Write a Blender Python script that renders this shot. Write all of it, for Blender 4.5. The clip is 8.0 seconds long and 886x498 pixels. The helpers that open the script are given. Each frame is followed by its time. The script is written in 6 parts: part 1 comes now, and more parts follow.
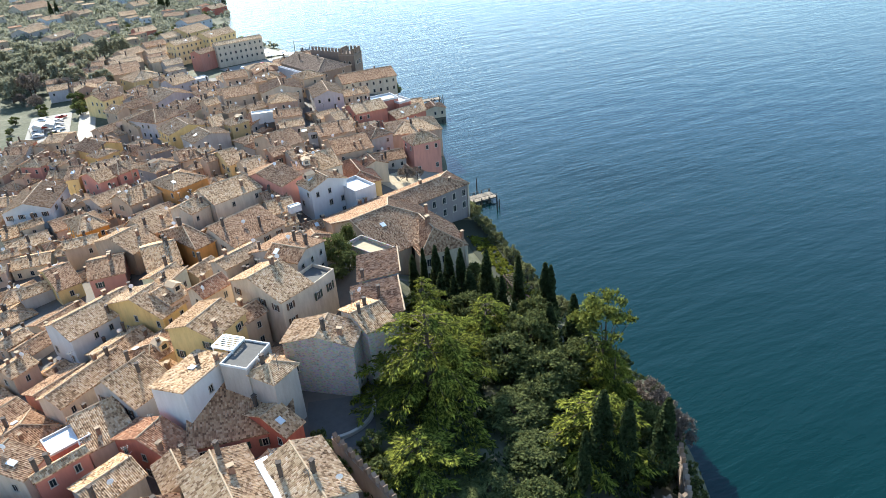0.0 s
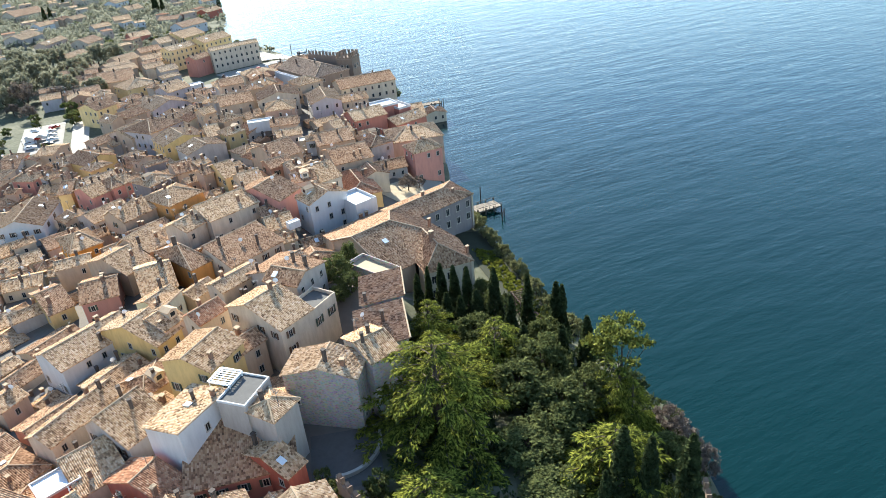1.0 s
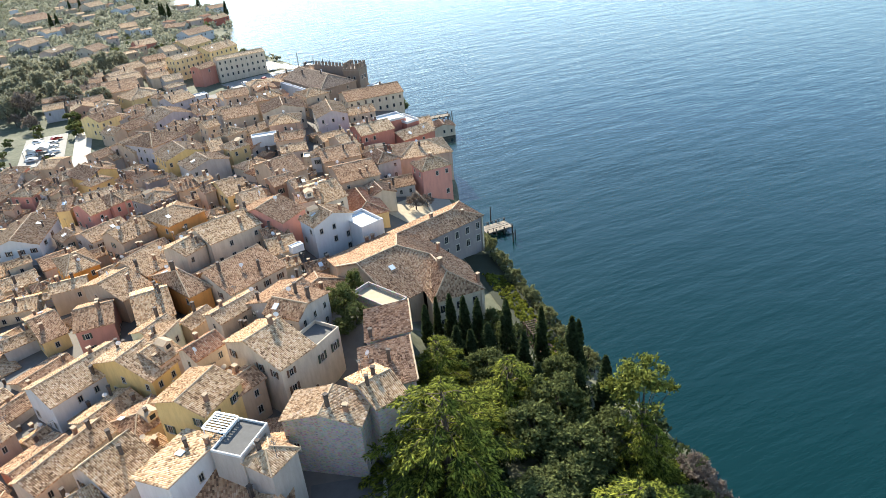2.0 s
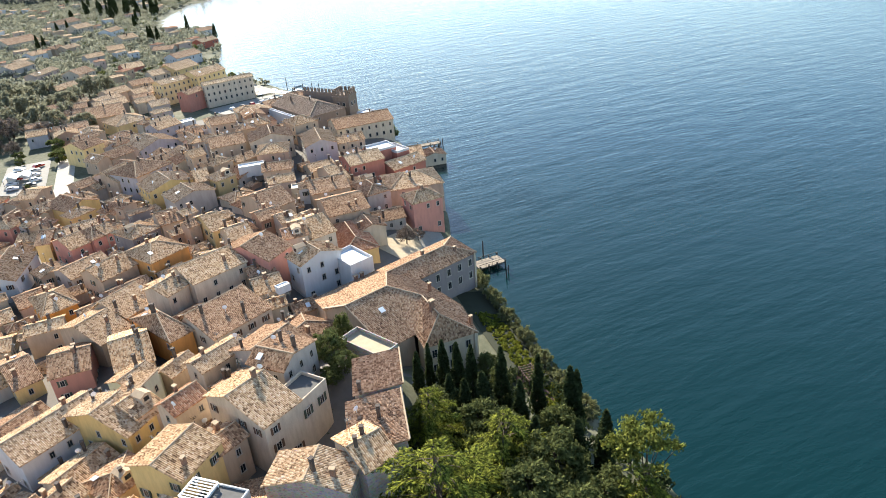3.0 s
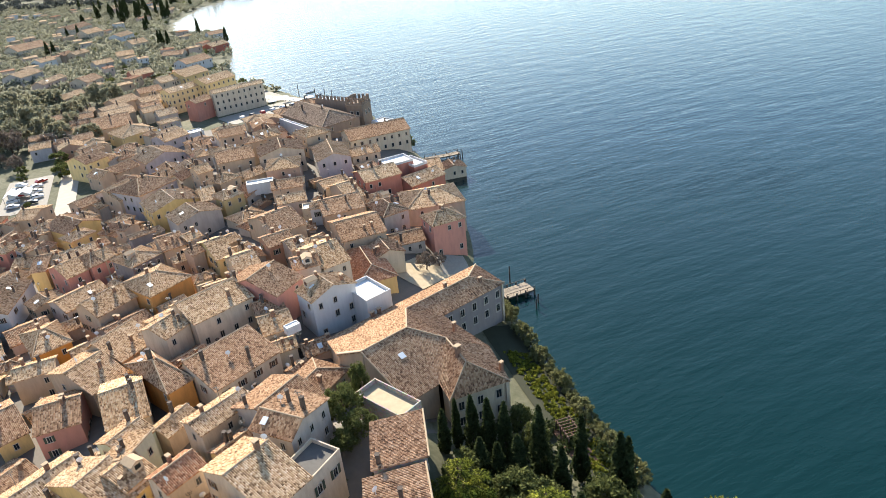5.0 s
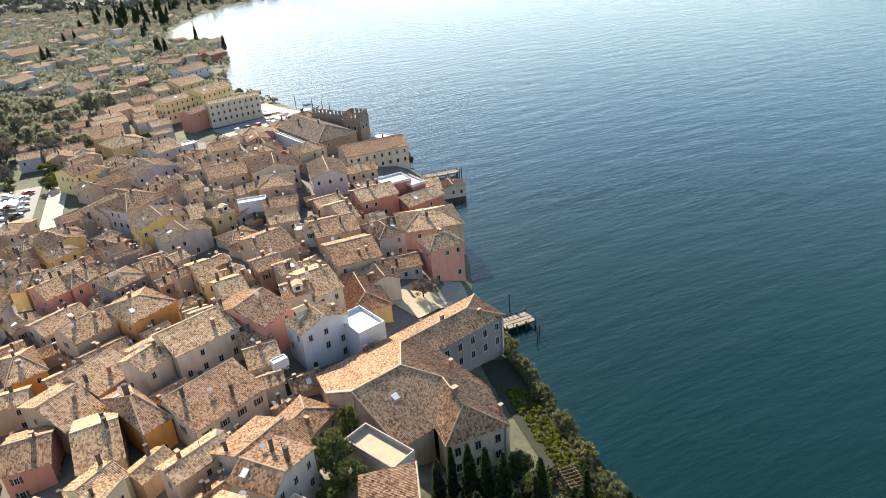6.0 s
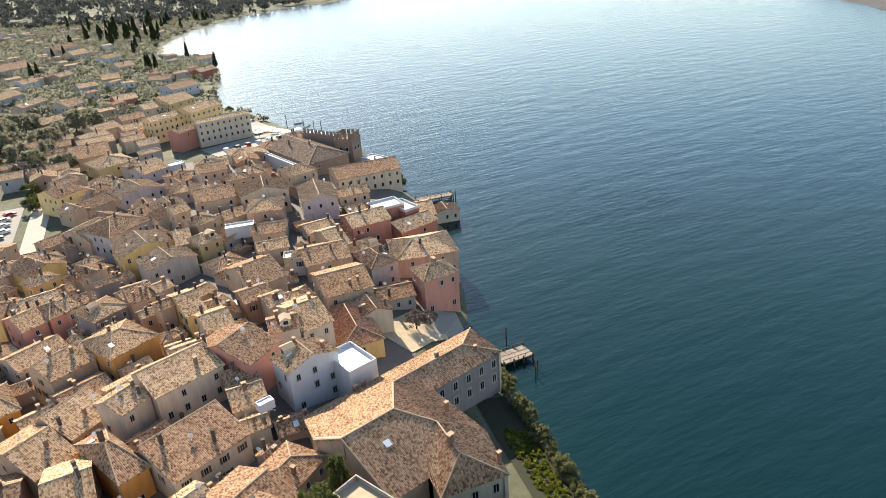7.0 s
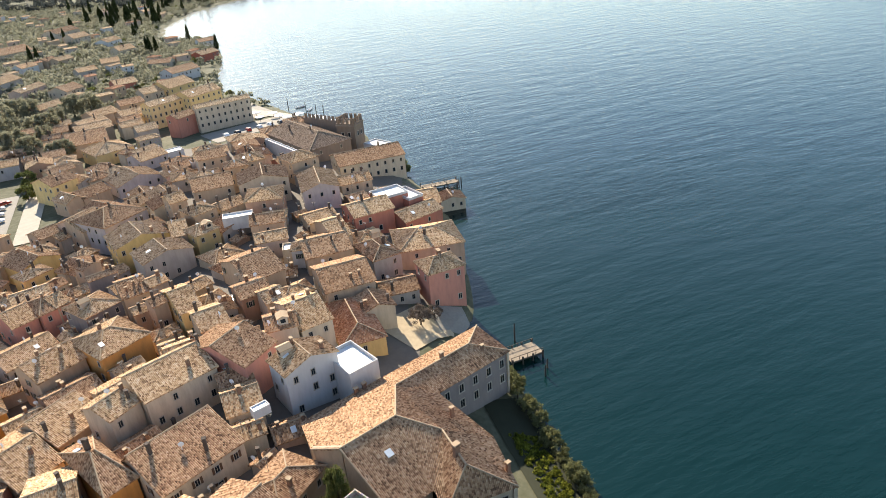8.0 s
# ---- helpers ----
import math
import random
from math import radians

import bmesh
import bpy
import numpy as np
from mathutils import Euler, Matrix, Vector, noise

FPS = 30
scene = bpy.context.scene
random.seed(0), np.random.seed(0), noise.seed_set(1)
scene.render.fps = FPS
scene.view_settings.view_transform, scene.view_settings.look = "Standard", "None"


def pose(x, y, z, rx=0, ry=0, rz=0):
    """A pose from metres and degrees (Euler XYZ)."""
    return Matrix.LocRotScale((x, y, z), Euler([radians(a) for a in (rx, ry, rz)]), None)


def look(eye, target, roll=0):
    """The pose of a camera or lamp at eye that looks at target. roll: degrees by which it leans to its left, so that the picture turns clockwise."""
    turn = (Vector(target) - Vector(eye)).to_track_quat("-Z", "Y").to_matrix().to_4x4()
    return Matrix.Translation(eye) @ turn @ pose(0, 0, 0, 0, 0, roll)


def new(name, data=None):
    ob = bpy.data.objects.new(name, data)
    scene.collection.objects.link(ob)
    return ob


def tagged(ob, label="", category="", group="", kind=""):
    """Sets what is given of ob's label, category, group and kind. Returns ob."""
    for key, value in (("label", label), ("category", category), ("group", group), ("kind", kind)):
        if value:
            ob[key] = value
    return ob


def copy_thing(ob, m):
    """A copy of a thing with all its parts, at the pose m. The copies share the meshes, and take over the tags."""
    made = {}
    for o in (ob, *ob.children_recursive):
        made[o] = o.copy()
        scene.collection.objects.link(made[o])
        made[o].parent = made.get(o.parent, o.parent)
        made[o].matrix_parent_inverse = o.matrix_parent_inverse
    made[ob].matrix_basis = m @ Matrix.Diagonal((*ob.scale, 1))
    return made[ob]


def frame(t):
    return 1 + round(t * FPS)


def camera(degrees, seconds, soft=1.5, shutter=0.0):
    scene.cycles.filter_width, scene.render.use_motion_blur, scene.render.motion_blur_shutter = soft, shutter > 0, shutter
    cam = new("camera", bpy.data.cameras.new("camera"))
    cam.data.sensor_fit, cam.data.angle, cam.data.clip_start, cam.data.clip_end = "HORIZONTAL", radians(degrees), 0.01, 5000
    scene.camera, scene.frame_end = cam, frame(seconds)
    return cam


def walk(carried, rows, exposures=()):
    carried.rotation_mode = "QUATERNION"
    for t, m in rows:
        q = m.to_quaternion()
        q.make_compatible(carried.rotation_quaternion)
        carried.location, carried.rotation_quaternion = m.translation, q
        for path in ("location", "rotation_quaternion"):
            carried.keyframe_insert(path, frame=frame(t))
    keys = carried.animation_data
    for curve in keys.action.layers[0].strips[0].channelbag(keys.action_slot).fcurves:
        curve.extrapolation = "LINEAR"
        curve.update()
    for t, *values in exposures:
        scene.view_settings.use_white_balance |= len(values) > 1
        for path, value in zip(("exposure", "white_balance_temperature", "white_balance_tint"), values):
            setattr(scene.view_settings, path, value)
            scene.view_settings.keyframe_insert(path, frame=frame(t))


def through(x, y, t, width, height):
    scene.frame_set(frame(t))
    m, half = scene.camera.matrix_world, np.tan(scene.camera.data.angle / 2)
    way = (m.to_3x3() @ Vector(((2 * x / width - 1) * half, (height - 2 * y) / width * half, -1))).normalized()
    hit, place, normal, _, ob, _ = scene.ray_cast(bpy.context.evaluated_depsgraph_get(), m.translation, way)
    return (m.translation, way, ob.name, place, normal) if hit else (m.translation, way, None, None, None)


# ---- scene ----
cam = camera(65.9, 8.0, 0.9)
PATH = [
    (0, (-0.01, 0.04, 79.99), (-3.18, 88.00, 32.52), -4.42),
    (0.5, (0.17, 3.07, 80.62), (-2.35, 90.36, 31.90), -5.40),
    (1, (-0.76, 6.70, 81.14), (-4.06, 94.41, 33.22), -5.41),
    (2.3, (-1.28, 16.35, 82.64), (-5.44, 104.63, 35.86), -5.31),
    (2.5, (-1.23, 17.49, 82.99), (-5.04, 106.10, 36.78), -5.23),
    (3, (-1.47, 20.64, 84.21), (-3.98, 109.82, 39.03), -4.94),
    (3.5, (-1.88, 24.12, 84.83), (-3.82, 113.69, 40.41), -4.88),
    (4, (-2.12, 28.29, 84.79), (-4.91, 117.37, 39.45), -5.76),
    (4.5, (-2.80, 32.80, 84.32), (-7.26, 121.68, 38.70), -6.12),
    (4.7, (-3.27, 34.17, 84.30), (-7.84, 123.11, 38.81), -6.09),
    (6, (-3.56, 44.31, 84.95), (-7.65, 133.91, 40.73), -4.89),
    (6.5, (-4.07, 47.58, 85.64), (-7.27, 137.97, 43.00), -4.48),
    (7, (-4.15, 50.96, 85.83), (-6.89, 141.46, 43.37), -4.38),
    (7.5, (-4.63, 54.62, 85.02), (-7.90, 144.93, 42.21), -4.26),
    (8, (-3.94, 58.31, 84.74), (-7.78, 147.67, 40.02), -4.89),
]
walk(cam, [(t, look(eye, target, roll)) for t, eye, target, roll in PATH], [(0.0, 1.46, 5850, 4), (1.0, 1.58, 5980, 4), (2.5, 1.52, 6250, 6), (4.5, 1.4, 6500, 8), (6.0, 1.38, 6700, 9), (8.0, 1.24, 6950, 10)])

# ---- daylight: clear winter sky, sun ahead and to the left ----
SUN_AZ, SUN_EL = radians(-25), radians(31)
to_sun = Vector((math.sin(SUN_AZ) * math.cos(SUN_EL), math.cos(SUN_AZ) * math.cos(SUN_EL), math.sin(SUN_EL)))
world = bpy.data.worlds.new("world")
scene.world = world
world.use_nodes = True
wt = world.node_tree
sky = wt.nodes.new("ShaderNodeTexSky")
sky.sky_type, sky.sun_disc = "NISHITA", False
sky.sun_elevation, sky.sun_rotation = SUN_EL, SUN_AZ
sky.air_density, sky.dust_density, sky.ozone_density = 1.0, 0.2, 1.5
wt.links.new(sky.outputs[0], wt.nodes["Background"].inputs[0])
wt.nodes["Background"].inputs[1].default_value = 0.12
sun = new("sun", bpy.data.lights.new("sun", "SUN"))
sun.data.energy, sun.data.angle, sun.data.color = 5.0, radians(0.6), (1.0, 0.92, 0.79)
sun.matrix_world = look(tuple(to_sun * 300), (0, 0, 0))


# ---- materials ----
class Nodes:
    """A small writer of node trees."""

    def __init__(self, name, rough=0.8, metal=0.0, spec=0.5):
        self.mat = bpy.data.materials.new(name)
        self.mat.use_nodes = True
        self.t = self.mat.node_tree
        self.b = self.t.nodes["Principled BSDF"]
        self.b.inputs["Roughness"].default_value = rough
        self.b.inputs["Metallic"].default_value = metal
        self.b.inputs["Specular IOR Level"].default_value = spec

    def add(self, kind, ins=(), **props):
        n = self.t.nodes.new("ShaderNode" + kind)
        for key, value in props.items():
            setattr(n, key, value)
        for key, value in dict(ins).items():
            if isinstance(value, bpy.types.NodeSocket):
                self.t.links.new(value, n.inputs[key])
            else:
                n.inputs[key].default_value = value
        return n

    def math(self, op, a, b=0.0):
        return self.add("Math", {0: a, 1: b}, operation=op).outputs[0]

    def noise(self, scale, detail=4.0, vector=None, rough=0.6):
        ins = {"Scale": scale, "Detail": detail, "Roughness": rough}
        if vector is not None:
            ins["Vector"] = vector
        return self.add("TexNoise", ins).outputs[0]

    def ramp(self, fac, stops, mode="LINEAR"):
        n = self.add("ValToRGB", {0: fac})
        n.color_ramp.interpolation = mode
        e = n.color_ramp.elements
        while len(e) < len(stops):
            e.new(0.5)
        for k, (at, c) in enumerate(stops):
            e[k].position, e[k].color = at, (*c, 1)
        return n.outputs[0]

    def mix(self, fac, a, b, mode="MIX"):
        n = self.add("Mix", data_type="RGBA", blend_type=mode)
        for k, v in ((0, fac), (6, a), (7, b)):
            if isinstance(v, bpy.types.NodeSocket):
                self.t.links.new(v, n.inputs[k])
            else:
                n.inputs[k].default_value = (*v, 1) if isinstance(v, tuple) else v
        return n.outputs[2]

    def base(self, c):
        if isinstance(c, tuple):
            self.b.inputs["Base Color"].default_value = (*c, 1)
        else:
            self.t.links.new(c, self.b.inputs["Base Color"])
        return self

    def bump(self, height, strength=0.5, distance=0.05):
        n = self.add("Bump", {"Strength": strength, "Distance": distance, "Height": height})
        self.t.links.new(n.outputs[0], self.b.inputs["Normal"])
        return self

    def pos(self):
        return self.add("NewGeometry").outputs["Position"]

    def rnd(self):
        return self.add("ObjectInfo").outputs["Random"]


def tile_material(name, stops, tint):
    """Old clay barrel tiles: each tile of its own colour, with lichen and soot in patches."""
    m = Nodes(name, 0.95, spec=0.08)
    uv = m.add("TexCoord").outputs["UV"]
    sep = m.add("SeparateXYZ", {0: uv})
    cu = m.math("FLOOR", m.math("DIVIDE", sep.outputs[0], 0.27))
    cv = m.math("FLOOR", m.math("DIVIDE", sep.outputs[1], 0.36))
    cell = m.add("CombineXYZ", {0: cu, 1: cv, 2: m.math("MULTIPLY", m.rnd(), 91.0)}).outputs[0]
    wn = m.add("TexWhiteNoise", {"Vector": cell}, noise_dimensions="3D").outputs["Value"]
    patch = m.noise(0.55, 5.0, m.pos(), 0.65)
    f = m.math("ADD", m.math("MULTIPLY", wn, 0.66), m.math("MULTIPLY", m.math("SUBTRACT", patch, 0.24), 0.66))
    c = m.ramp(f, stops)
    grime = m.noise(2.2, 4.0, m.pos(), 0.7)
    c = m.mix(m.ramp(grime, [(0.35, (0, 0, 0)), (0.75, (0.30, 0.30, 0.30))]), c, (0.14, 0.11, 0.07))
    c = m.mix(m.math("MULTIPLY", m.rnd(), 0.45), c, tint, "MULTIPLY")
    m.base(c)
    fv = m.math("FRACT", m.math("DIVIDE", sep.outputs[1], 0.5))
    h = m.math("ADD", m.math("MULTIPLY", fv, 0.6), m.math("MULTIPLY", wn, 0.7))
    m.bump(h, 0.7, 0.06)
    return m.mat


TILE = tile_material("old_roof_tiles", [(0.07, (0.112, 0.063, 0.034)), (0.30, (0.372, 0.234, 0.134)), (0.5, (0.56, 0.373, 0.216)), (0.74, (0.67, 0.488, 0.314)), (0.97, (0.745, 0.598, 0.435))], (0.90, 0.74, 0.60))
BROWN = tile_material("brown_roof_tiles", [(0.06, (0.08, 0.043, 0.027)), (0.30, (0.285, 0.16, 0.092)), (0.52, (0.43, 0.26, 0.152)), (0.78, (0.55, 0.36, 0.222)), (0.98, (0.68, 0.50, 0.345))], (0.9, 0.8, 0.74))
DUSK = tile_material("dark_palace_tiles", [(0.06, (0.07, 0.045, 0.032)), (0.35, (0.20, 0.135, 0.095)), (0.6, (0.29, 0.20, 0.145)), (0.95, (0.40, 0.30, 0.22))], (0.9, 0.85, 0.8))
TERRA = tile_material("newer_roof_tiles", [(0.05, (0.16, 0.08, 0.05)), (0.35, (0.36, 0.17, 0.095)), (0.65, (0.50, 0.26, 0.15)), (0.95, (0.62, 0.42, 0.28))], (0.85, 0.8, 0.75))


def plaster(name, color, dirt=0.5, stones=False):
    m = Nodes(name, 0.92, spec=0.2)
    p = m.pos()
    stretch = m.add("Mapping", {"Vector": p, "Scale": (1.0, 1.0, 0.25)}).outputs[0]
    streak = m.noise(0.9, 5.0, stretch, 0.65)
    fine = m.noise(6.0, 4.0, p)
    dark = tuple(0.52 * v for v in color)
    c = m.mix(m.ramp(streak, [(0.4, (0, 0, 0)), (0.8, (dirt * 1.6,) * 3)]), color, dark)
    c = m.mix(m.math("MULTIPLY", fine, 0.35), c, tuple(min(1, 1.15 * v) for v in color))
    c = m.mix(m.math("MULTIPLY", m.rnd(), 0.22), c, (0.5, 0.42, 0.36))
    if stones:
        vor = m.add("TexVoronoi", {"Scale": 2.6, "Vector": m.add("Mapping", {"Vector": p, "Scale": (1.0, 1.0, 1.6)}).outputs[0]})
        c = m.mix(0.45, c, vor.outputs["Color"], "SOFT_LIGHT")
        edge = m.ramp(vor.outputs["Distance"], [(0.25, (0, 0, 0)), (0.6, (0.5, 0.5, 0.5))])
        c = m.mix(edge, c, (0.38, 0.34, 0.30))
    m.base(c).bump(fine, 0.25, 0.03)
    return m.mat


WALLS = {
    "white": plaster("white_plaster", (0.52, 0.51, 0.505), 0.3),
    "cream": plaster("cream_plaster", (0.50, 0.405, 0.305)),
    "tan": plaster("tan_plaster", (0.43, 0.315, 0.215)),
    "sand": plaster("sand_plaster", (0.52, 0.43, 0.31)),
    "yellow": plaster("yellow_plaster", (0.62, 0.42, 0.16)),
    "gold": plaster("golden_plaster", (0.66, 0.48, 0.22)),
    "olive": plaster("ochre_plaster", (0.50, 0.35, 0.12)),
    "orange": plaster("orange_plaster", (0.62, 0.28, 0.065)),
    "red": plaster("brick_red_plaster", (0.42, 0.15, 0.10)),
    "redwall": plaster("dark_red_plaster", (0.42, 0.11, 0.065)),
    "pinkred": plaster("salmon_plaster", (0.56, 0.21, 0.145)),
    "pink": plaster("pink_plaster", (0.50, 0.36, 0.285)),
    "brown": plaster("brown_plaster", (0.36, 0.22, 0.15)),
    "grey": plaster("grey_plaster", (0.38, 0.335, 0.295)),
    "lilac": plaster("grey_lilac_plaster", (0.41, 0.365, 0.36)),
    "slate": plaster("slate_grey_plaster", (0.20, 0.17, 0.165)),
    "green": plaster("pale_green_plaster", (0.50, 0.52, 0.40)),
    "tower": plaster("dark_palace_masonry", (0.20, 0.145, 0.105), 0.5),
    "stone": plaster("rubble_stone", (0.30, 0.265, 0.23), 0.6, True),
}


def simple(name, color, rough=0.7, var=0.25, scale=3.0, metal=0.0):
    m = Nodes(name, rough, metal, 0.4)
    n = m.noise(scale, 4.0, m.pos())
    c = m.mix(m.math("MULTIPLY", n, var * 2), color, tuple(0.5 * v for v in color))
    m.base(c).bump(n, 0.2, 0.02)
    return m.mat


WOOD = simple("dark_green_shutter_paint", (0.045, 0.06, 0.04), 0.6)
BROWN_WOOD = simple("brown_shutter_paint", (0.11, 0.055, 0.03), 0.6)
FRAME = simple("pale_window_stone", (0.46, 0.40, 0.33), 0.8)
GLASS = Nodes("dark_window_glass", 0.12, spec=0.6).base((0.018, 0.022, 0.026)).mat
SHEET = simple("white_sheet_metal", (0.78, 0.79, 0.80), 0.45)
RIDGE = simple("pale_ridge_tile", (0.46, 0.33, 0.21), 0.9, 0.4, 2.0)
BRICK = simple("chimney_brick", (0.26, 0.15, 0.10), 0.9, 0.4, 3.0)
SOOT = simple("sooty_chimney_plaster", (0.10, 0.075, 0.06), 0.9, 0.4, 3.0)
METAL = simple("dull_aerial_metal", (0.10, 0.095, 0.09), 0.7, 0.2, 3.0)
STONE = simple("pale_quay_stone", (0.52, 0.47, 0.40), 0.9, 0.35, 1.2)
DECK = simple("sunned_pier_planks", (0.33, 0.26, 0.19), 0.9, 0.4, 2.0)
TIMBER = simple("weathered_pile_timber", (0.07, 0.055, 0.045), 0.9)
BARK = simple("bark", (0.09, 0.065, 0.045), 0.95, 0.4, 4.0)


def leaf_material(name, dark, light, low=0.25, through=0.3):
    m = Nodes(name, 0.9, spec=0.08)
    n = m.noise(1.1, 4.0, m.pos())
    r = m.add("NewGeometry").outputs["Random Per Island"]
    f = m.math("ADD", m.math("MULTIPLY", n, 0.6), m.math("MULTIPLY", r, 0.5))
    m.base(m.ramp(f, [(low, dark), (0.8, light)]))
    m.b.inputs["Subsurface Weight"].default_value = 0.0
    tr = m.add("BsdfTranslucent", {"Color": (*light, 1)})
    mx = m.add("MixShader", {0: through, 1: m.b.outputs[0], 2: tr.outputs[0]})
    m.t.links.new(mx.outputs[0], m.t.nodes["Material Output"].inputs[0])
    return m.mat


CYPRESS = leaf_material("cypress_leaves", (0.014, 0.024, 0.010), (0.065, 0.08, 0.030))
CEDAR = leaf_material("cedar_needles", (0.012, 0.022, 0.006), (0.32, 0.325, 0.045), 0.44, 0.22)
PINE = leaf_material("pine_needles", (0.018, 0.030, 0.010), (0.25, 0.255, 0.05), 0.34, 0.25)
OAK = leaf_material("evergreen_leaves", (0.018, 0.028, 0.011), (0.16, 0.172, 0.058))
# grey green olive leaves, paled: the hillside's haze is put into the colour
OLIVE = leaf_material("olive_leaves", (0.09, 0.10, 0.065), (0.30, 0.29, 0.21), 0.25, 0.45)
BANK = leaf_material("bank_shrub_leaves", (0.055, 0.065, 0.028), (0.25, 0.24, 0.105))
# far trees at the town's edge, likewise lightened in colour for haze
PARK = leaf_material("park_leaves", (0.10, 0.11, 0.07), (0.33, 0.31, 0.21), 0.25, 0.45)
WOODS = leaf_material("far_hill_leaves", (0.03, 0.036, 0.033), (0.09, 0.095, 0.085))
DRY = leaf_material("bare_twigs", (0.09, 0.07, 0.055), (0.24, 0.19, 0.155))


def ground_material():
    m = Nodes("town_ground", 0.95, spec=0.2)
    p = m.pos()
    a = m.noise(0.05, 6.0, p)
    b = m.noise(0.6, 5.0, p)
    earth = m.ramp(m.math("ADD", m.math("MULTIPLY", a, 0.6), m.math("MULTIPLY", b, 0.4)), [(0.3, (0.045, 0.050, 0.022)), (0.5, (0.10, 0.098, 0.06)), (0.7, (0.18, 0.165, 0.11))])
    m.base(earth).bump(b, 0.4, 0.3)
    return m.mat


GROUND = ground_material()
# dark grass and soil tone, lowered further: the building's shadow is in the colour
GRASS = simple("short_grass", (0.034, 0.036, 0.016), 0.95, 0.45, 0.5)
SOIL = simple("garden_soil", (0.14, 0.075, 0.05), 0.95, 0.45, 1.0)
# dark terrace floors; in the courtyard the dark tone stands in for shadow
COURT = simple("dark_courtyard_paving", (0.13, 0.12, 0.11), 0.9, 0.4, 1.2)
STREET = simple("dusty_street_paving", (0.17, 0.145, 0.12), 0.9, 0.4, 0.7)
PAVE = simple("grey_paving", (0.30, 0.27, 0.23), 0.9, 0.35, 1.5)
SAND = simple("sandy_gravel", (0.52, 0.41, 0.27), 0.95, 0.4, 0.9)
ROAD = simple("pale_dusty_road", (0.42, 0.37, 0.30), 0.9, 0.3, 0.6)


def water_material():
    m = Nodes("lake_water", 0.18, spec=0.5)
    m.b.inputs["IOR"].default_value = 1.333
    p = m.pos()
    across = m.add("Mapping", {"Vector": p, "Rotation": (0, 0, radians(-26))}).outputs[0]
    turn = m.add("Mapping", {"Vector": across, "Scale": (0.33, 1.0, 1.0)}).outputs[0]
    w1 = m.noise(0.15, 3.0, turn, 0.5)
    w2 = m.noise(0.55, 4.0, turn, 0.6)
    w3 = m.noise(2.0, 3.0, turn, 0.6)
    h = m.math("ADD", m.math("MULTIPLY", w1, 1.1), m.math("ADD", m.math("MULTIPLY", w2, 0.55), m.math("MULTIPLY", w3, 0.08)))
    big = m.noise(0.012, 3.0, p)
    m.base(m.mix(big, (0.0006, 0.0140, 0.0140), (0.0010, 0.0188, 0.0183)))
    m.bump(h, 0.34, 0.75)
    return m.mat


WATER = water_material()


# ---- land and water ----
SHORE = [(31, 40), (33, 75), (31, 92), (27, 103), (21.5, 113), (17, 122), (13, 134), (9, 146), (6, 156), (4, 166), (2.5, 172), (-4, 178), (-8, 184), (-5.5, 188), (-4, 196), (-4.5, 203), (-5.5, 212), (-7.5, 235), (-13, 264), (-27, 290), (-44, 338), (-82, 380), (-112, 420), (-137, 446), (-152, 485), (-172, 560), (-205, 640), (-250, 655), (-285, 752), (-292, 860), (-273, 955), (-236, 1049), (-160, 1085), (-150, 1400), (-200, 4500)]


def inland(x, y):
    """Metres from the shore, positive on land."""
    best, side = 1e9, 1
    for (ax, ay), (bx, by) in zip([(36, -900)] + SHORE, SHORE):
        dx, dy = bx - ax, by - ay
        s = max(0.0, min(1.0, ((x - ax) * dx + (y - ay) * dy) / (dx * dx + dy * dy)))
        d = math.hypot(x - ax - s * dx, y - ay - s * dy)
        if d < best:
            best, side = d, (1 if dx * (y - ay) - dy * (x - ax) > 0 else -1)
    return best * side


def bell(x, y, cx, cy, sx, sy):
    return math.exp(-((x - cx) / sx) ** 2 - ((y - cy) / sy) ** 2)


def ground_z(x, y):
    d = inland(x, y)
    if d < 0:
        return max(-8.0, 0.35 * d - 0.3)
    rim = min(1.0, d / 6.0)
    town = 7.5 * bell(x, y, -48, 165, 33, 130) + 4.0 * bell(x, y, -78, 300, 40, 80)
    rise = 3.2 * bell(x, y, -31, 103, 14, 20)
    castle = 7.0 * bell(x, y, -2, 70, 30, 40) + 7.0 * bell(x, y, -21, 116, 9, 9)
    hills = 14.0 * max(0.0, min(1.0, (y - 1100 - 0.25 * (x + 500)) / 900)) ** 1.3 + 0.03 * min(900.0, max(0.0, -x - 420))
    return 0.9 * min(1.0, d / 1.5) + rim * (town + castle + rise) + hills + 0.02 * min(d, 60)


def mesh_of(name, verts, faces, mat, smooth=False):
    me = bpy.data.meshes.new(name)
    me.from_pydata([tuple(v) for v in verts], [], faces)
    if smooth:
        me.polygons.foreach_set("use_smooth", [True] * len(faces))
    me.materials.append(mat)
    return me


def sheet(name, xs, ys, zfun, mat):
    verts = [(x, y, zfun(x, y)) for y in ys for x in xs]
    n = len(xs)
    faces = [(j * n + i, j * n + i + 1, (j + 1) * n + i + 1, (j + 1) * n + i) for j in range(len(ys) - 1) for i in range(n - 1)]
    me = bpy.data.meshes.new(name)
    me.from_pydata(verts, [], faces)
    me.polygons.foreach_set("use_smooth", [True] * len(faces))
    me.materials.append(mat)
    return new(name, me)


def spaced(a, b, fine_a, fine_b, fine, coarse):
    out, v = [a], a
    while v < b:
        v += fine if fine_a <= v < fine_b else coarse
        out.append(v)
    return out


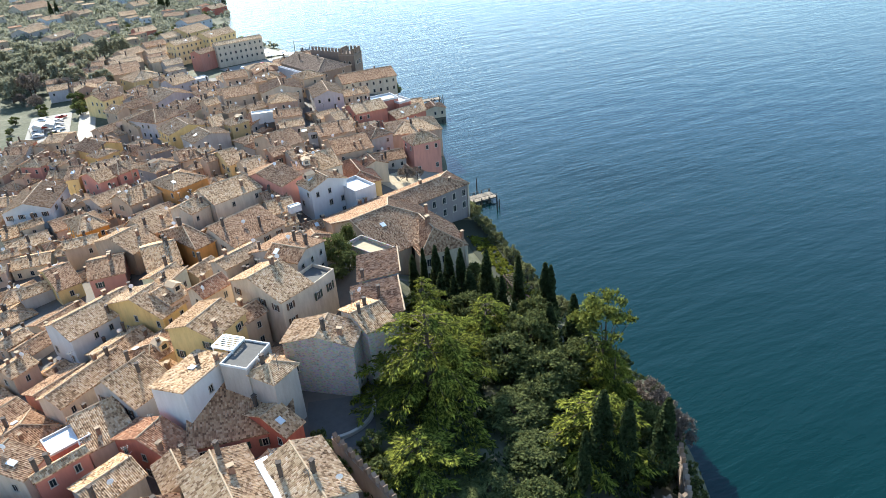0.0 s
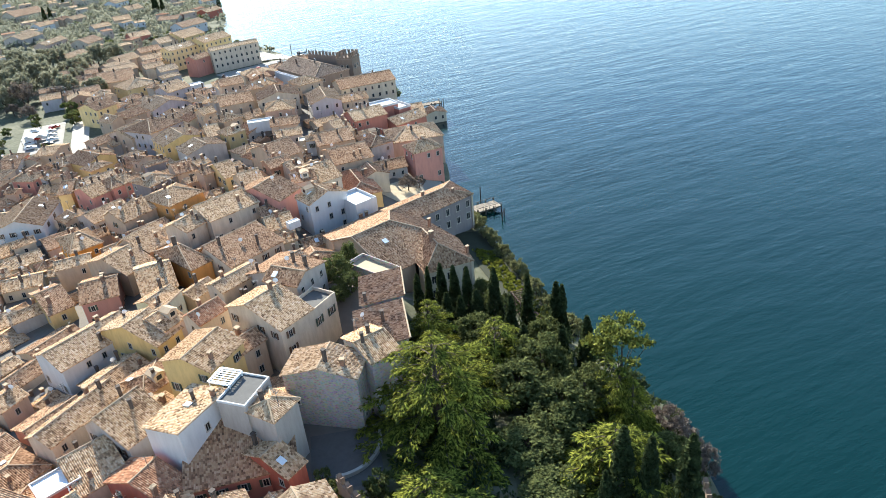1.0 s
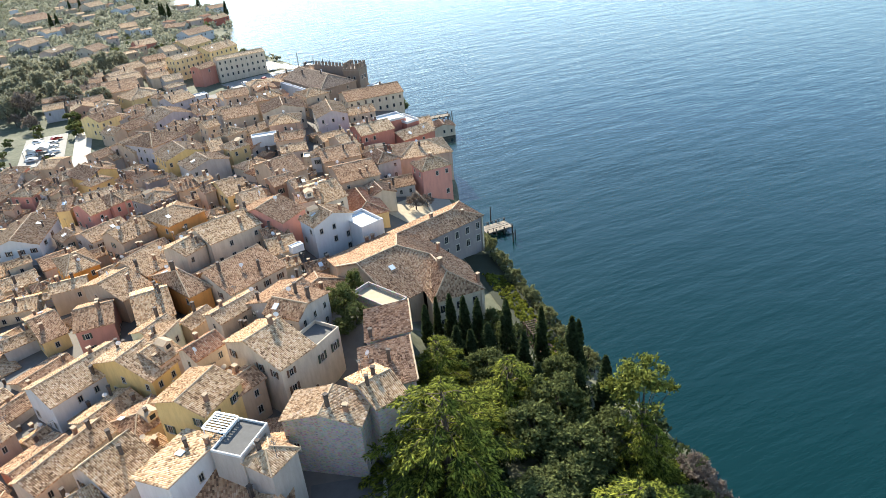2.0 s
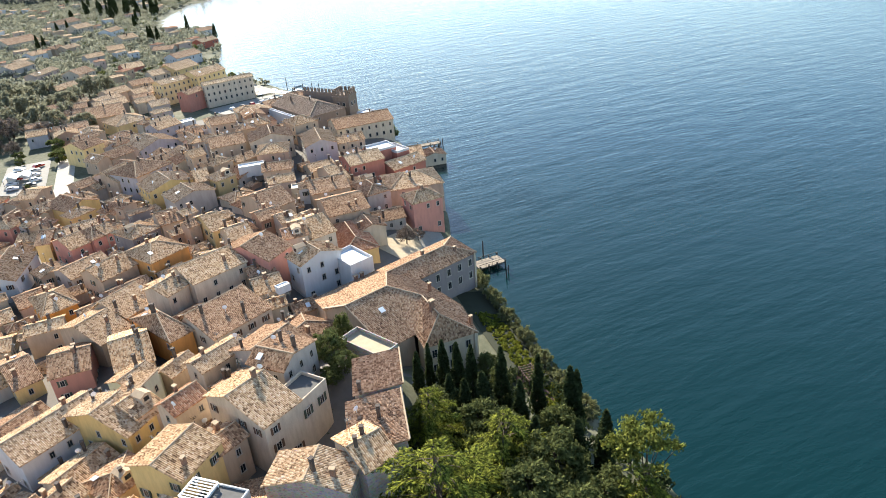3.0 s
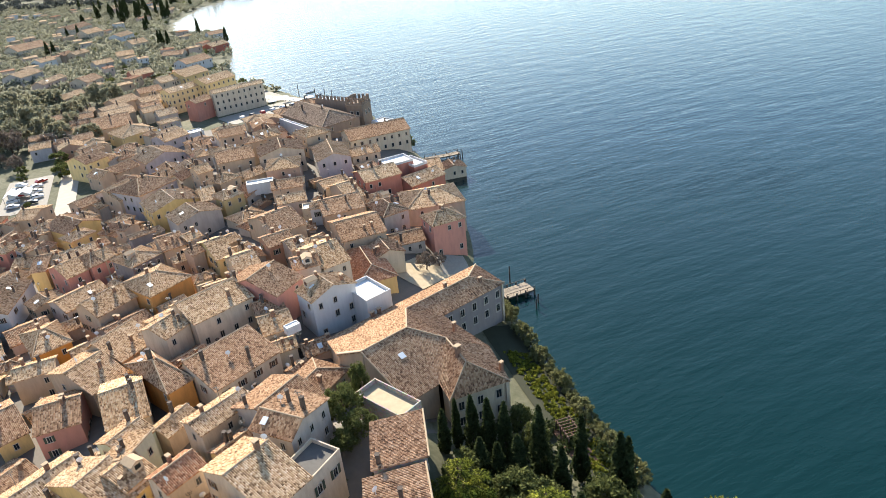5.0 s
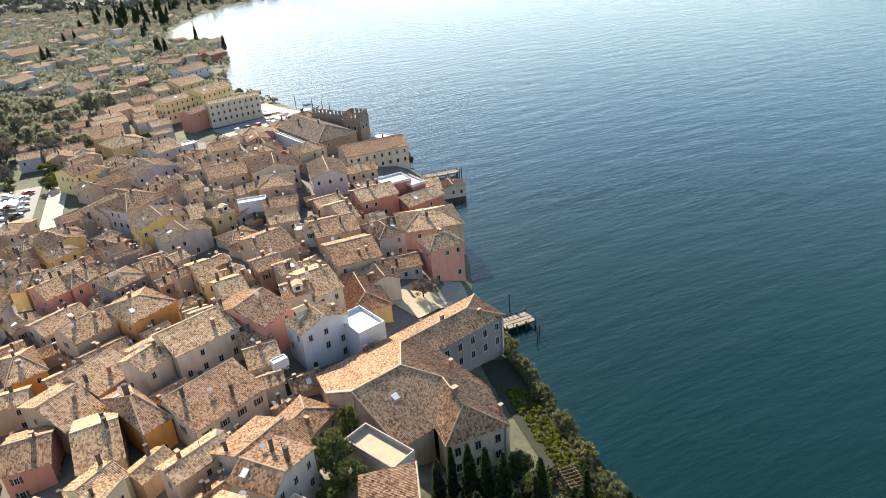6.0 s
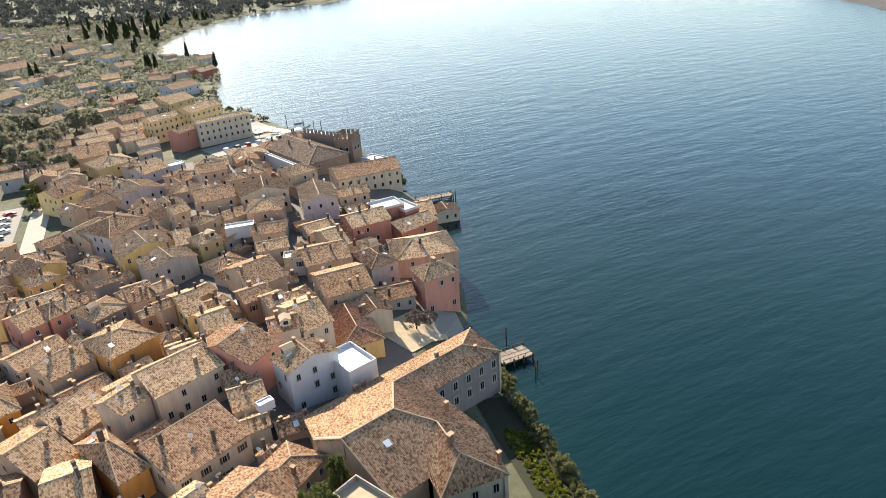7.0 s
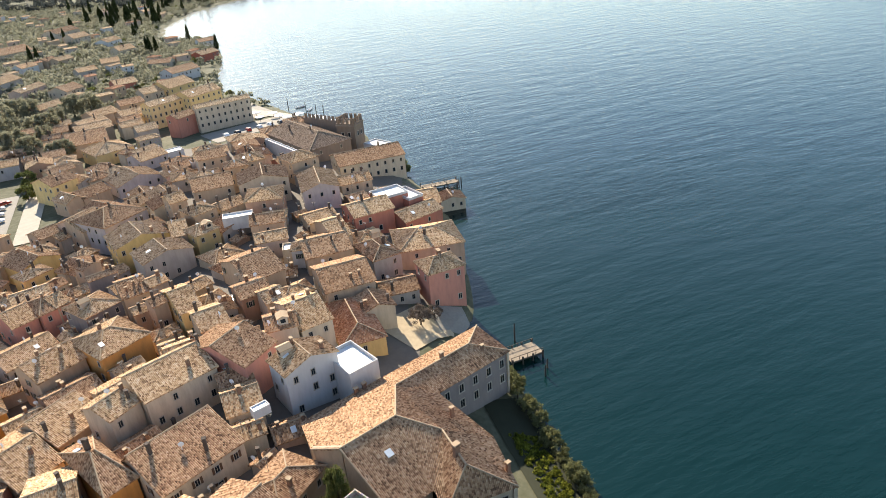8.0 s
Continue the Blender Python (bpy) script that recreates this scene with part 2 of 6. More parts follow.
gx = [-4000, -2600, -1700, -1100] + spaced(-800, 260, -290, 60, 4.5, 30) + [700, 1500, 4000]
gy = [-3000, -1200, -300, -80] + spaced(-20, 1200, 20, 680, 4.5, 22) + [1500, 2000, 2800, 4200]
tagged(sheet("ground", gx, gy, ground_z, GROUND), "dry earth and grass ground of the lakeside town", "ground", kind="structure")
tagged(sheet("water", [-4500, -600, -200, 200, 1500, 4500], [-3000, 0, 300, 800, 2000, 4500], lambda x, y: 0.0, WATER), "teal blue rippled lake water", "water", kind="structure")


def bank_z(x, y):
    """The low wooded bank across the lake, rising away from its beach."""
    d = (x - 360) - 0.085 * (y - 722) + 1.5 * math.sin(0.09 * y)
    return -2.0 if d < 0 else min(1.5, 0.3 * d) + 24 * (1 - math.exp(-max(0.0, d - 12) / 60)) * (1 + 0.12 * math.sin(0.11 * x) * math.sin(0.09 * y))


tagged(sheet("far_shore", [335 + 4 * i for i in range(90)], [400 + 8 * j for j in range(60)], bank_z, simple("far_wooded_bank", (0.085, 0.08, 0.078), 0.95, 0.5, 0.2)), "low wooded bank on the opposite shore", "shore", kind="structure")


def patch(name, x, y, w, d, rot, mat, lift=0.06, label="", step=2.0):
    """A paved strip that follows the ground."""
    nu, nv = max(1, int(w / step)), max(1, int(d / step))
    c, s = math.cos(radians(rot)), math.sin(radians(rot))
    verts = []
    for j in range(nv + 1):
        for i in range(nu + 1):
            u, v = w * (i / nu - 0.5), d * (j / nv - 0.5)
            px, py = x + u * c - v * s, y + u * s + v * c
            verts.append((px, py, ground_z(px, py) + lift))
    faces = [(j * (nu + 1) + i, j * (nu + 1) + i + 1, (j + 1) * (nu + 1) + i + 1, (j + 1) * (nu + 1) + i) for j in range(nv) for i in range(nu)]
    me = bpy.data.meshes.new(name)
    me.from_pydata(verts, [], faces)
    me.materials.append(mat)
    return tagged(new(name, me), label, name, kind="structure")


def streets():
    """The paved lanes and yards under the old town, one sheet over the ground."""
    verts, faces, at = [], [], {}
    for i in range(56):
        for j in range(72):
            x, y = -185 + 3.2 * i, 44 + 4.0 * j
            if inland(x, y) < 2.5 or x > -15 + 0.02 * y and y < 120 or x > -0.2 * (y - 100) + 2 and y < 190 or x < -90 - 0.42 * (y - 60) or (x < -140 and y > 240):
                continue
            at[i, j] = len(verts)
            verts.append((x, y, ground_z(x, y) + 0.09))
    for i, j in at:
        if (i + 1, j) in at and (i, j + 1) in at and (i + 1, j + 1) in at:
            faces.append((at[i, j], at[i + 1, j], at[i + 1, j + 1], at[i, j + 1]))
    return tagged(new("pavement", mesh_of("pavement", verts, faces, STREET, True)), "dusty grey paved lanes between the town houses", "pavement", kind="structure")


streets()
patch("pavement", -9.0, 188.5, 8, 8, 20, PAVE, 0.3, "paved quay beside the salmon house")
patch("pavement", -16.5, 182.5, 13, 12, 50, SAND, 0.25, "pale gravel square between the houses by the lake")
patch("road", -153.0, 275, 6.5, 66, 24, ROAD, 0.25, "bright dusty road at the edge of the old town")
patch("pavement", -165.5, 268, 16, 40, 24, PAVE, 0.15, "pale car park beside the road")
patch("pavement", -20, 78, 10, 11, 10, COURT, 0.12, "grey paved courtyard below the stone house, shadow in its colour")
patch("pavement", -96, 352, 40, 22, 38, PAVE, 0.15, "grey paved harbour square in front of the hotels")
patch("pavement", -92, 376, 44, 7, -38, ROAD, 0.35, "pale sunlit harbour promenade")
patch("lawn", 8.0, 136, 8.0, 50, 18, GRASS, 0.15, "grass strip along the bank, shadow put into its colour", 1.5)
patch("garden_bed", 10.5, 122, 4.0, 11, 18, SOIL, 0.3, "reddish brown garden bed in the grass strip", 1.5)
patch("pavement", -112, 398, 12, 62, 36, PAVE, 0.3, "grey paved lakeside promenade before the hotels")


# ---- building blocks ----
def child(name, me, parent, m=None, label=""):
    ob = new(name, me)
    ob.parent = parent
    if m is not None:
        ob.matrix_basis = m
    if label:
        ob["label"] = label
    return ob


def boxes(parts):
    """Verts and faces of joined boxes (x0, x1, y0, y1, z0, z1)."""
    verts, faces = [], []
    for x0, x1, y0, y1, z0, z1 in parts:
        k = len(verts)
        verts += [(x, y, z) for z in (z0, z1) for y in (y0, y1) for x in (x0, x1)]
        faces += [tuple(k + i for i in f) for f in ((0, 2, 3, 1), (4, 5, 7, 6), (0, 1, 5, 4), (1, 3, 7, 5), (3, 2, 6, 7), (2, 0, 4, 6))]
    return verts, faces


def part(name, bm, mat, parent, label=""):
    me = bpy.data.meshes.new(name)
    bm.to_mesh(me)
    bm.free()
    me.materials.append(mat)
    return child(name, me, parent, None, label)


def empty(name, x, y, z, rot=0.0):
    ob = new(name)
    ob.matrix_basis = pose(x, y, z, 0, 0, rot)
    return ob


def slope_mesh(width, run, rise, hip_l, hip_r, mat, pitch=0.27):
    """One roof slope of barrel tiles, its eave along x at y = 0, rising towards +y; hip_l and hip_r: how far the ridge is drawn in."""
    thick = 0.16
    steps = max(8, int(round(width / pitch)) * 2)
    verts, faces, uvs = [], [], []
    length = math.hypot(run, rise)
    ups = 2
    for i in range(steps + 1):
        x = width * (i / steps - 0.5)
        top = 1.0
        if hip_l > 0:
            top = min(top, (x + width / 2) / hip_l)
        if hip_r > 0:
            top = min(top, (width / 2 - x) / hip_r)
        top = max(0.002, top)
        wave = 0.045 * (1 if i % 2 else -1)
        for j in range(ups + 1):
            v = top * j / ups
            sag = -0.05 * math.sin(math.pi * v) + 0.03 * math.sin(1.3 * x + 4 * v)
            verts.append((x, run * v, rise * v + wave + sag + 0.06))
            uvs.append((x, length * v))
        verts.append((x, 0.0, -thick))
        uvs.append((x, -0.1))
        verts.append((x, run * top, rise * top - thick))
        uvs.append((x, length * top))
    n = ups + 3
    for i in range(steps):
        a, b = i * n, (i + 1) * n
        for j in range(ups):
            faces.append((a + j, b + j, b + j + 1, a + j + 1))
        faces.append((a + ups + 1, b + ups + 1, b, a))
        faces.append((a + ups + 2, b + ups + 2, b + ups + 1, a + ups + 1))
        faces.append((a + ups, b + ups, b + ups + 2, a + ups + 2))
    for k, flip in ((0, False), (steps * n, True)):
        loop = tuple(k + j for j in (ups + 1, *range(ups + 1), ups + 2))
        faces.append(loop if flip else loop[::-1])
    me = bpy.data.meshes.new("roof_slope")
    me.from_pydata(verts, [], faces)
    layer = me.uv_layers.new(name="UVMap")
    for loop in me.loops:
        layer.data[loop.index].uv = uvs[loop.vertex_index]
    me.materials.append(mat)
    return me


def bar_mesh(length, radius, mat, name="ridge_cap"):
    """A half-round run of cap tiles along x."""
    verts, faces = [], []
    steps = max(2, int(length / 0.8))
    for i in range(steps + 1):
        for k in range(5):
            a = math.pi * k / 4
            r = radius * (1.0 + 0.12 * (i % 2))
            verts.append((length * (i / steps - 0.5), r * math.cos(a), r * math.sin(a)))
    for i in range(steps):
        for k in range(4):
            a = i * 5 + k
            faces.append((a, a + 5, a + 6, a + 1))
    return mesh_of(name, verts, faces, mat)


WINDOW_FRAME = mesh_of("window_frame", *boxes([(-0.62, -0.46, -0.08, 0.05, -0.85, 0.85), (0.46, 0.62, -0.08, 0.05, -0.85, 0.85), (-0.46, 0.46, -0.08, 0.05, 0.7, 0.85), (-0.7, 0.7, -0.16, 0.05, -1.0, -0.85), (-0.03, 0.03, -0.05, 0.02, -0.85, 0.7)]), FRAME)
WINDOW_PANE = mesh_of("window_pane", *boxes([(-0.47, 0.47, -0.03, 0.03, -0.86, 0.71)]), GLASS)
SLATS = [(-0.25, 0.25, -0.03, 0.0, -0.85, 0.85), (-0.25, -0.19, -0.05, 0.0, -0.85, 0.85), (0.19, 0.25, -0.05, 0.0, -0.85, 0.85), (-0.19, 0.19, -0.05, 0.0, 0.77, 0.85), (-0.19, 0.19, -0.05, 0.0, -0.85, -0.77), (-0.19, 0.19, -0.05, 0.0, -0.04, 0.04)]
SHUTTERS = [mesh_of("shutter", *boxes(SLATS), BROWN_WOOD), mesh_of("shutter", *boxes(SLATS), WOOD)]
FAR_WINDOW = mesh_of("window", *boxes([(-0.62, -0.46, -0.08, 0.05, -0.85, 0.85), (0.46, 0.62, -0.08, 0.05, -0.85, 0.85), (-0.46, 0.46, -0.08, 0.05, 0.7, 0.85), (-0.7, 0.7, -0.16, 0.05, -1.0, -0.85), (-0.47, 0.47, -0.03, 0.03, -0.86, 0.71)]), FRAME)
FAR_WINDOW.materials.append(GLASS)
for face in list(FAR_WINDOW.polygons)[-6:]:
    face.material_index = 1
STACK = mesh_of("chimney", *boxes([(-0.24, 0.24, -0.24, 0.24, -1.0, 1.9), (-0.3, 0.3, -0.3, 0.3, 1.55, 1.65), (-0.32, 0.32, -0.32, 0.32, 1.9, 2.0)]), SOOT)
AERIAL = mesh_of("aerial", *boxes([(-0.03, 0.03, -0.03, 0.03, -0.3, 2.6), (-0.5, 0.5, -0.02, 0.02, 2.5, 2.55), (-0.4, 0.4, -0.02, 0.02, 2.2, 2.25), (-0.35, -0.31, -0.3, 0.3, 2.52, 2.56), (0.1, 0.14, -0.35, 0.35, 2.52, 2.56), (0.4, 0.44, -0.4, 0.4, 2.52, 2.56)]), METAL)
DISH_V, DISH_F = boxes([(-0.03, 0.03, -0.03, 0.03, -0.6, 0.75), (-0.02, 0.02, -0.38, 0.0, 0.66, 0.7)])
for r, q in ((0.0, 0.0), (0.26, -0.03), (0.45, -0.12)):
    DISH_V += [(r * math.cos(0.5236 * i), q, 0.75 + r * math.sin(0.5236 * i)) for i in range(12)]
DISH_F += [(16 + 12 * j + i, 16 + 12 * j + (i + 1) % 12, 28 + 12 * j + (i + 1) % 12, 28 + 12 * j + i) for j in range(2) for i in range(12)]
DISH = mesh_of("satellite_dish", DISH_V, DISH_F, SHEET)
DORMER = mesh_of("dormer", [(-0.9, -1.0, -1), (0.9, -1.0, -1), (0.9, 1.2, -1), (-0.9, 1.2, -1), (-0.9, -1.0, 1.0), (0.9, -1.0, 1.0), (0.9, 1.2, 1.0), (-0.9, 1.2, 1.0), (0, -1.0, 1.4), (0, 1.2, 1.4)], [(0, 1, 5, 8, 4), (1, 2, 6, 5), (2, 3, 7, 9, 6), (3, 0, 4, 7), (4, 8, 9, 7), (8, 5, 6, 9)], WALLS["cream"])
DORMER_ROOF = mesh_of("dormer_roof", [(-1.15, -1.25, 0.95), (0, -1.25, 1.47), (1.15, -1.25, 0.95), (-1.15, 1.3, 0.95), (0, 1.3, 1.47), (1.15, 1.3, 0.95), (-1.15, -1.25, 1.07), (0, -1.25, 1.59), (1.15, -1.25, 1.07), (-1.15, 1.3, 1.07), (0, 1.3, 1.59), (1.15, 1.3, 1.07)], [(6, 7, 10, 9), (7, 8, 11, 10), (0, 3, 4, 1), (1, 4, 5, 2), (0, 1, 7, 6), (1, 2, 8, 7), (3, 9, 10, 4), (4, 10, 11, 5), (0, 6, 9, 3), (2, 5, 11, 8)], RIDGE)
CHIMNEY = mesh_of("chimney", *boxes([(-0.42, 0.42, -0.32, 0.32, -1.2, 1.25), (-0.5, 0.5, -0.4, 0.4, 1.25, 1.37)]), BRICK)
CHIMNEY_CAP = mesh_of("chimney_cap", *boxes([(-0.46, -0.30, -0.36, 0.36, 1.37, 1.65), (0.30, 0.46, -0.36, 0.36, 1.37, 1.65), (-0.58, 0.58, -0.46, 0.46, 1.65, 1.77)]), RIDGE)
SKYLIGHT = mesh_of("skylight", *boxes([(-0.45, 0.45, -0.6, 0.6, 0.0, 0.14)]), SHEET)

TOWN = []
LISTED = 140


def house(x, y, w, d, rot, eave, rise, wall="tan", storeys=2, roof="gable", tile="old", shutters=1, name="house", off=0.0):
    """A house: centre, length along the ridge, depth, turn, eave height, rise of the roof; off: how far the ridge lies behind the middle."""
    TOWN.append((x, y, w, d, rot, eave, rise, wall, storeys, roof, tile, shutters, name, off))


def ridged(x, y, w, front, back, rot, eave, rise, *more, **named):
    """A gabled house given by the middle of its ridge and the runs of its two slopes."""
    off = (front - back) / 2
    c, s = math.cos(radians(rot)), math.sin(radians(rot))
    house(x + off * s, y - off * c, w, front + back, rot, eave, rise, *more, off=off, **named)


def shed(x, y, w, d, rot, eave, rise, *more, **named):
    """A house with one slope, given by the middle of its high edge; the slope falls away behind it."""
    c, s = math.cos(radians(rot)), math.sin(radians(rot))
    house(x - d / 2 * s, y + d / 2 * c, w, d, rot, eave, rise, *more, off=-d / 2, **named)


def covered(px, py, height, skip):
    for k, (x, y, w, d, rot, eave, *_) in enumerate(TOWN):
        if k == skip or eave < height:
            continue
        c, s = math.cos(radians(rot)), math.sin(radians(rot))
        u, v = (px - x) * c + (py - y) * s, -(px - x) * s + (py - y) * c
        if abs(u) < w / 2 + 0.3 and abs(v) < d / 2 + 0.3:
            return True
    return False


TILE_WORDS = {"old": "weathered tan", "brown": "reddish brown", "terra": "orange clay", "dark": "dark greyish brown"}
WALL_WORDS = {"white": "white", "cream": "cream", "tan": "tan", "sand": "sand-coloured", "yellow": "yellow", "gold": "golden yellow", "olive": "ochre", "orange": "orange", "red": "brick red", "redwall": "dark red", "pinkred": "salmon red", "pink": "pale pink", "brown": "brown", "grey": "grey", "lilac": "lilac grey", "slate": "slate grey", "green": "pale green", "stone": "rubble stone", "tower": "dark stone"}


def build_house(k):
    x, y, w, d, rot, eave, rise, wall, storeys, roof, tile, shutters, name, off = TOWN[k]
    rng = random.Random(1000 + k)
    foot = min(ground_z(x + a, y + b) for a in (-w / 2, 0, w / 2) for b in (-d / 2, 0, d / 2)) - 0.4
    h = eave - foot
    top = empty(name, x, y, foot, rot)
    material = "rubble stone walls" if wall == "stone" else WALL_WORDS[wall] + " plaster walls"
    tagged(top, f"{name} with {material} and {TILE_WORDS[tile]} tile roof", name, "villas on the hillside" if name == "villa" else "houses of the old town")
    # walls: a box with the gables drawn up
    W, D = w / 2 - 0.35, d / 2 - 0.35
    g = rise * D / (d / 2) if not off else rise - 0.05
    lower = 0.22 if off else 0.0
    gl, gr = (0.0 if roof in ("hip", "hipl") else g), (0.0 if roof in ("hip", "hipr") else g)
    verts = [(-W, -D, 0), (W, -D, 0), (W, D, 0), (-W, D, 0), (-W, -D, h - lower), (W, -D, h - lower), (W, D, h - lower), (-W, D, h - lower), (-W, max(off, -D), h - lower + gl), (W, max(off, -D), h - lower + gr)]
    faces = [(0, 1, 5, 4), (1, 2, 6, 9, 5), (2, 3, 7, 6), (3, 0, 4, 8, 7), (3, 2, 1, 0), (4, 5, 9, 8), (6, 7, 8, 9)]
    child("wall", mesh_of("wall", verts, faces, WALLS[wall]), top)
    mat = {"old": TILE, "brown": BROWN, "terra": TERRA, "dark": DUSK}[tile]
    drawn = min(d / 2, w * 0.48) * (0.6 if storeys > 3 else 0.9)
    hl, hr = (drawn if roof in ("hip", "hipl") else 0.0), (drawn if roof in ("hip", "hipr") else 0.0)
    drop = rise * 0.35 / (d / 2)
    pitch = 0.27 if y < 290 else 0.5
    front, back = d / 2 + off, d / 2 - off
    if front > 0.2:
        child("roof_slope", slope_mesh(w, front, rise + drop, hl, hr, mat, pitch), top, pose(0, -d / 2, h - drop))
    child("roof_slope", slope_mesh(w, back, rise + drop, hr, hl, mat, pitch), top, pose(0, d / 2, h - drop, 0, 0, 180))
    for sx, hip in ((-1, hl), (1, hr)):
        if not hip:
            continue
        se = slope_mesh(d, hip, rise + drop, d / 2, d / 2, mat, pitch)
        child("roof_slope", se, top, pose(sx * w / 2, 0, h - drop, 0, 0, 90 * sx))
        for sy in (-1, 1) if y < 390 else ():
            a, b = Vector((sx * w / 2, sy * d / 2, h - drop + 0.06)), Vector((sx * (w / 2 - hip), 0, h + rise + 0.06))
            q = (b - a).to_track_quat("X", "Z").to_matrix().to_4x4()
            child("hip_cap", bar_mesh((b - a).length, 0.12, RIDGE, "hip_cap"), top, Matrix.Translation((a + b) / 2) @ q)
    if w - hl - hr > 0.8:
        child("ridge_cap", bar_mesh(w - hl - hr, 0.135, RIDGE), top, pose((hl - hr) / 2, off, h + rise + 0.02))
    # chimneys
    near = y < 225

    def cover(v):
        """Height of the roof at depth v."""
        return h + rise * (1 - (off - v) / max(0.2, front) if v < off else 1 - (v - off) / back)

    for _ in range(rng.choice((1, 1, 2, 2)) if near else rng.choice((0, 0, 1, 1, 2))):
        u, v = rng.uniform(-0.4, 0.4) * (w - hl - hr), rng.uniform(-0.36, 0.36) * d
        zc = cover(v)
        s = rng.uniform(0.6, 0.85)
        if rng.random() < 0.5 or not near:
            child("chimney", STACK, top, pose(u, v, zc, 0, 0, rng.uniform(0, 90)) @ Matrix.Diagonal((1, 1, rng.uniform(0.7, 1.15), 1)), "slender dark chimney")
            continue
        ch = child("chimney", CHIMNEY, top, pose(u, v, zc, 0, 0, rng.choice((0, 90))) @ Matrix.Diagonal((s, s, s, 1)))
        child("chimney_cap", CHIMNEY_CAP, ch)
    for me, chance, size in ((DISH, 0.45, 1.0), (AERIAL, 0.35, 1.0)):
        if y < 330 and rng.random() < chance:
            u, v = rng.uniform(-0.45, 0.45) * (w - hl - hr), rng.choice((-0.08, 0.08, 0.3, -0.3)) * d
            child(me.name, me, top, pose(u, v, cover(v) + 0.1, 0, 0, rng.uniform(130, 230) - rot), "white satellite dish" if me is DISH else "thin metal aerial")
    if near and d > 6 and not off and wall != "stone" and rng.random() < 0.04:
        u = rng.uniform(-0.25, 0.25) * w
        dm = child("dormer", DORMER, top, pose(u, -0.22 * d, h + rise * 0.56))
        child("dormer_roof", DORMER_ROOF, dm)
        child("pane", WINDOW_PANE, dm, pose(0, -1.02, 0.45) @ Matrix.Diagonal((1, 1, 0.5, 1)))
    if rng.random() < (0.2 if near else 0.08) and rise > 1:
        u, s = rng.uniform(-0.3, 0.3) * w, rng.choice((-1, 1)) if front > 1.5 else 1
        v = off + s * 0.5 * (back if s > 0 else front)
        child("skylight", SKYLIGHT, top, pose(u, v, cover(v) + 0.05, -s * math.degrees(math.atan2(rise, back if s > 0 else front)), 0, 0), "pale roof skylight")
    # windows
    c, s_ = math.cos(radians(rot)), math.sin(radians(rot))
    sh = SHUTTERS[rng.choice((0, 1))]
    with_shutters = rng.random() < 0.24 and shutters
    for turn, length, off in ((0, w, D), (90, d, W), (180, w, D), (270, d, W)):
        if length < 2.6:
            continue
        t = radians(turn)
        n = max(1, int((length - 0.8) / 2.7))
        big = storeys > 3
        for row in range((3 if y > 290 else 2) if big else min(storeys, 3 if y < 215 else 2 if y < 290 else 1)):
            zc = h - 1.75 - 3.05 * row
            if zc < 1.6:
                break
            away = math.sin(radians(turn + rot)) * -x - math.cos(radians(turn + rot)) * (30 - y) < 0
            for i in range(n):
                if away and rng.random() < 0.7:
                    continue
                u = (i - (n - 1) / 2) * (length - 0.8) / n
                lx, ly = u * math.cos(t) + off * math.sin(t), u * math.sin(t) - off * math.cos(t)
                ox, oy = lx + 0.9 * math.sin(t), ly - 0.9 * math.cos(t)
                px, py = x + ox * c - oy * s_, y + ox * s_ + oy * c
                if rng.random() < (0.0 if big else 0.7 if wall == "stone" else 0.5 if k > LISTED else 0.4 if y > 230 else 0.42) or covered(px, py, foot + zc - 0.2, k):
                    continue
                sc = 0.85 if row else 0.75
                if not near:
                    child("window", FAR_WINDOW, top, pose(lx, ly, zc, 0, 0, turn) @ Matrix.Diagonal((sc, 1, sc, 1)))
                    continue
                wf = child("window", WINDOW_FRAME, top, pose(lx, ly, zc, 0, 0, turn) @ Matrix.Diagonal((sc, 1, sc, 1)))
                child("pane", WINDOW_PANE, wf)
                if with_shutters:
                    child("shutter", sh, wf, pose(-0.88, -0.06, 0))
                    child("shutter", sh, wf, pose(0.88, -0.06, 0))
    return top


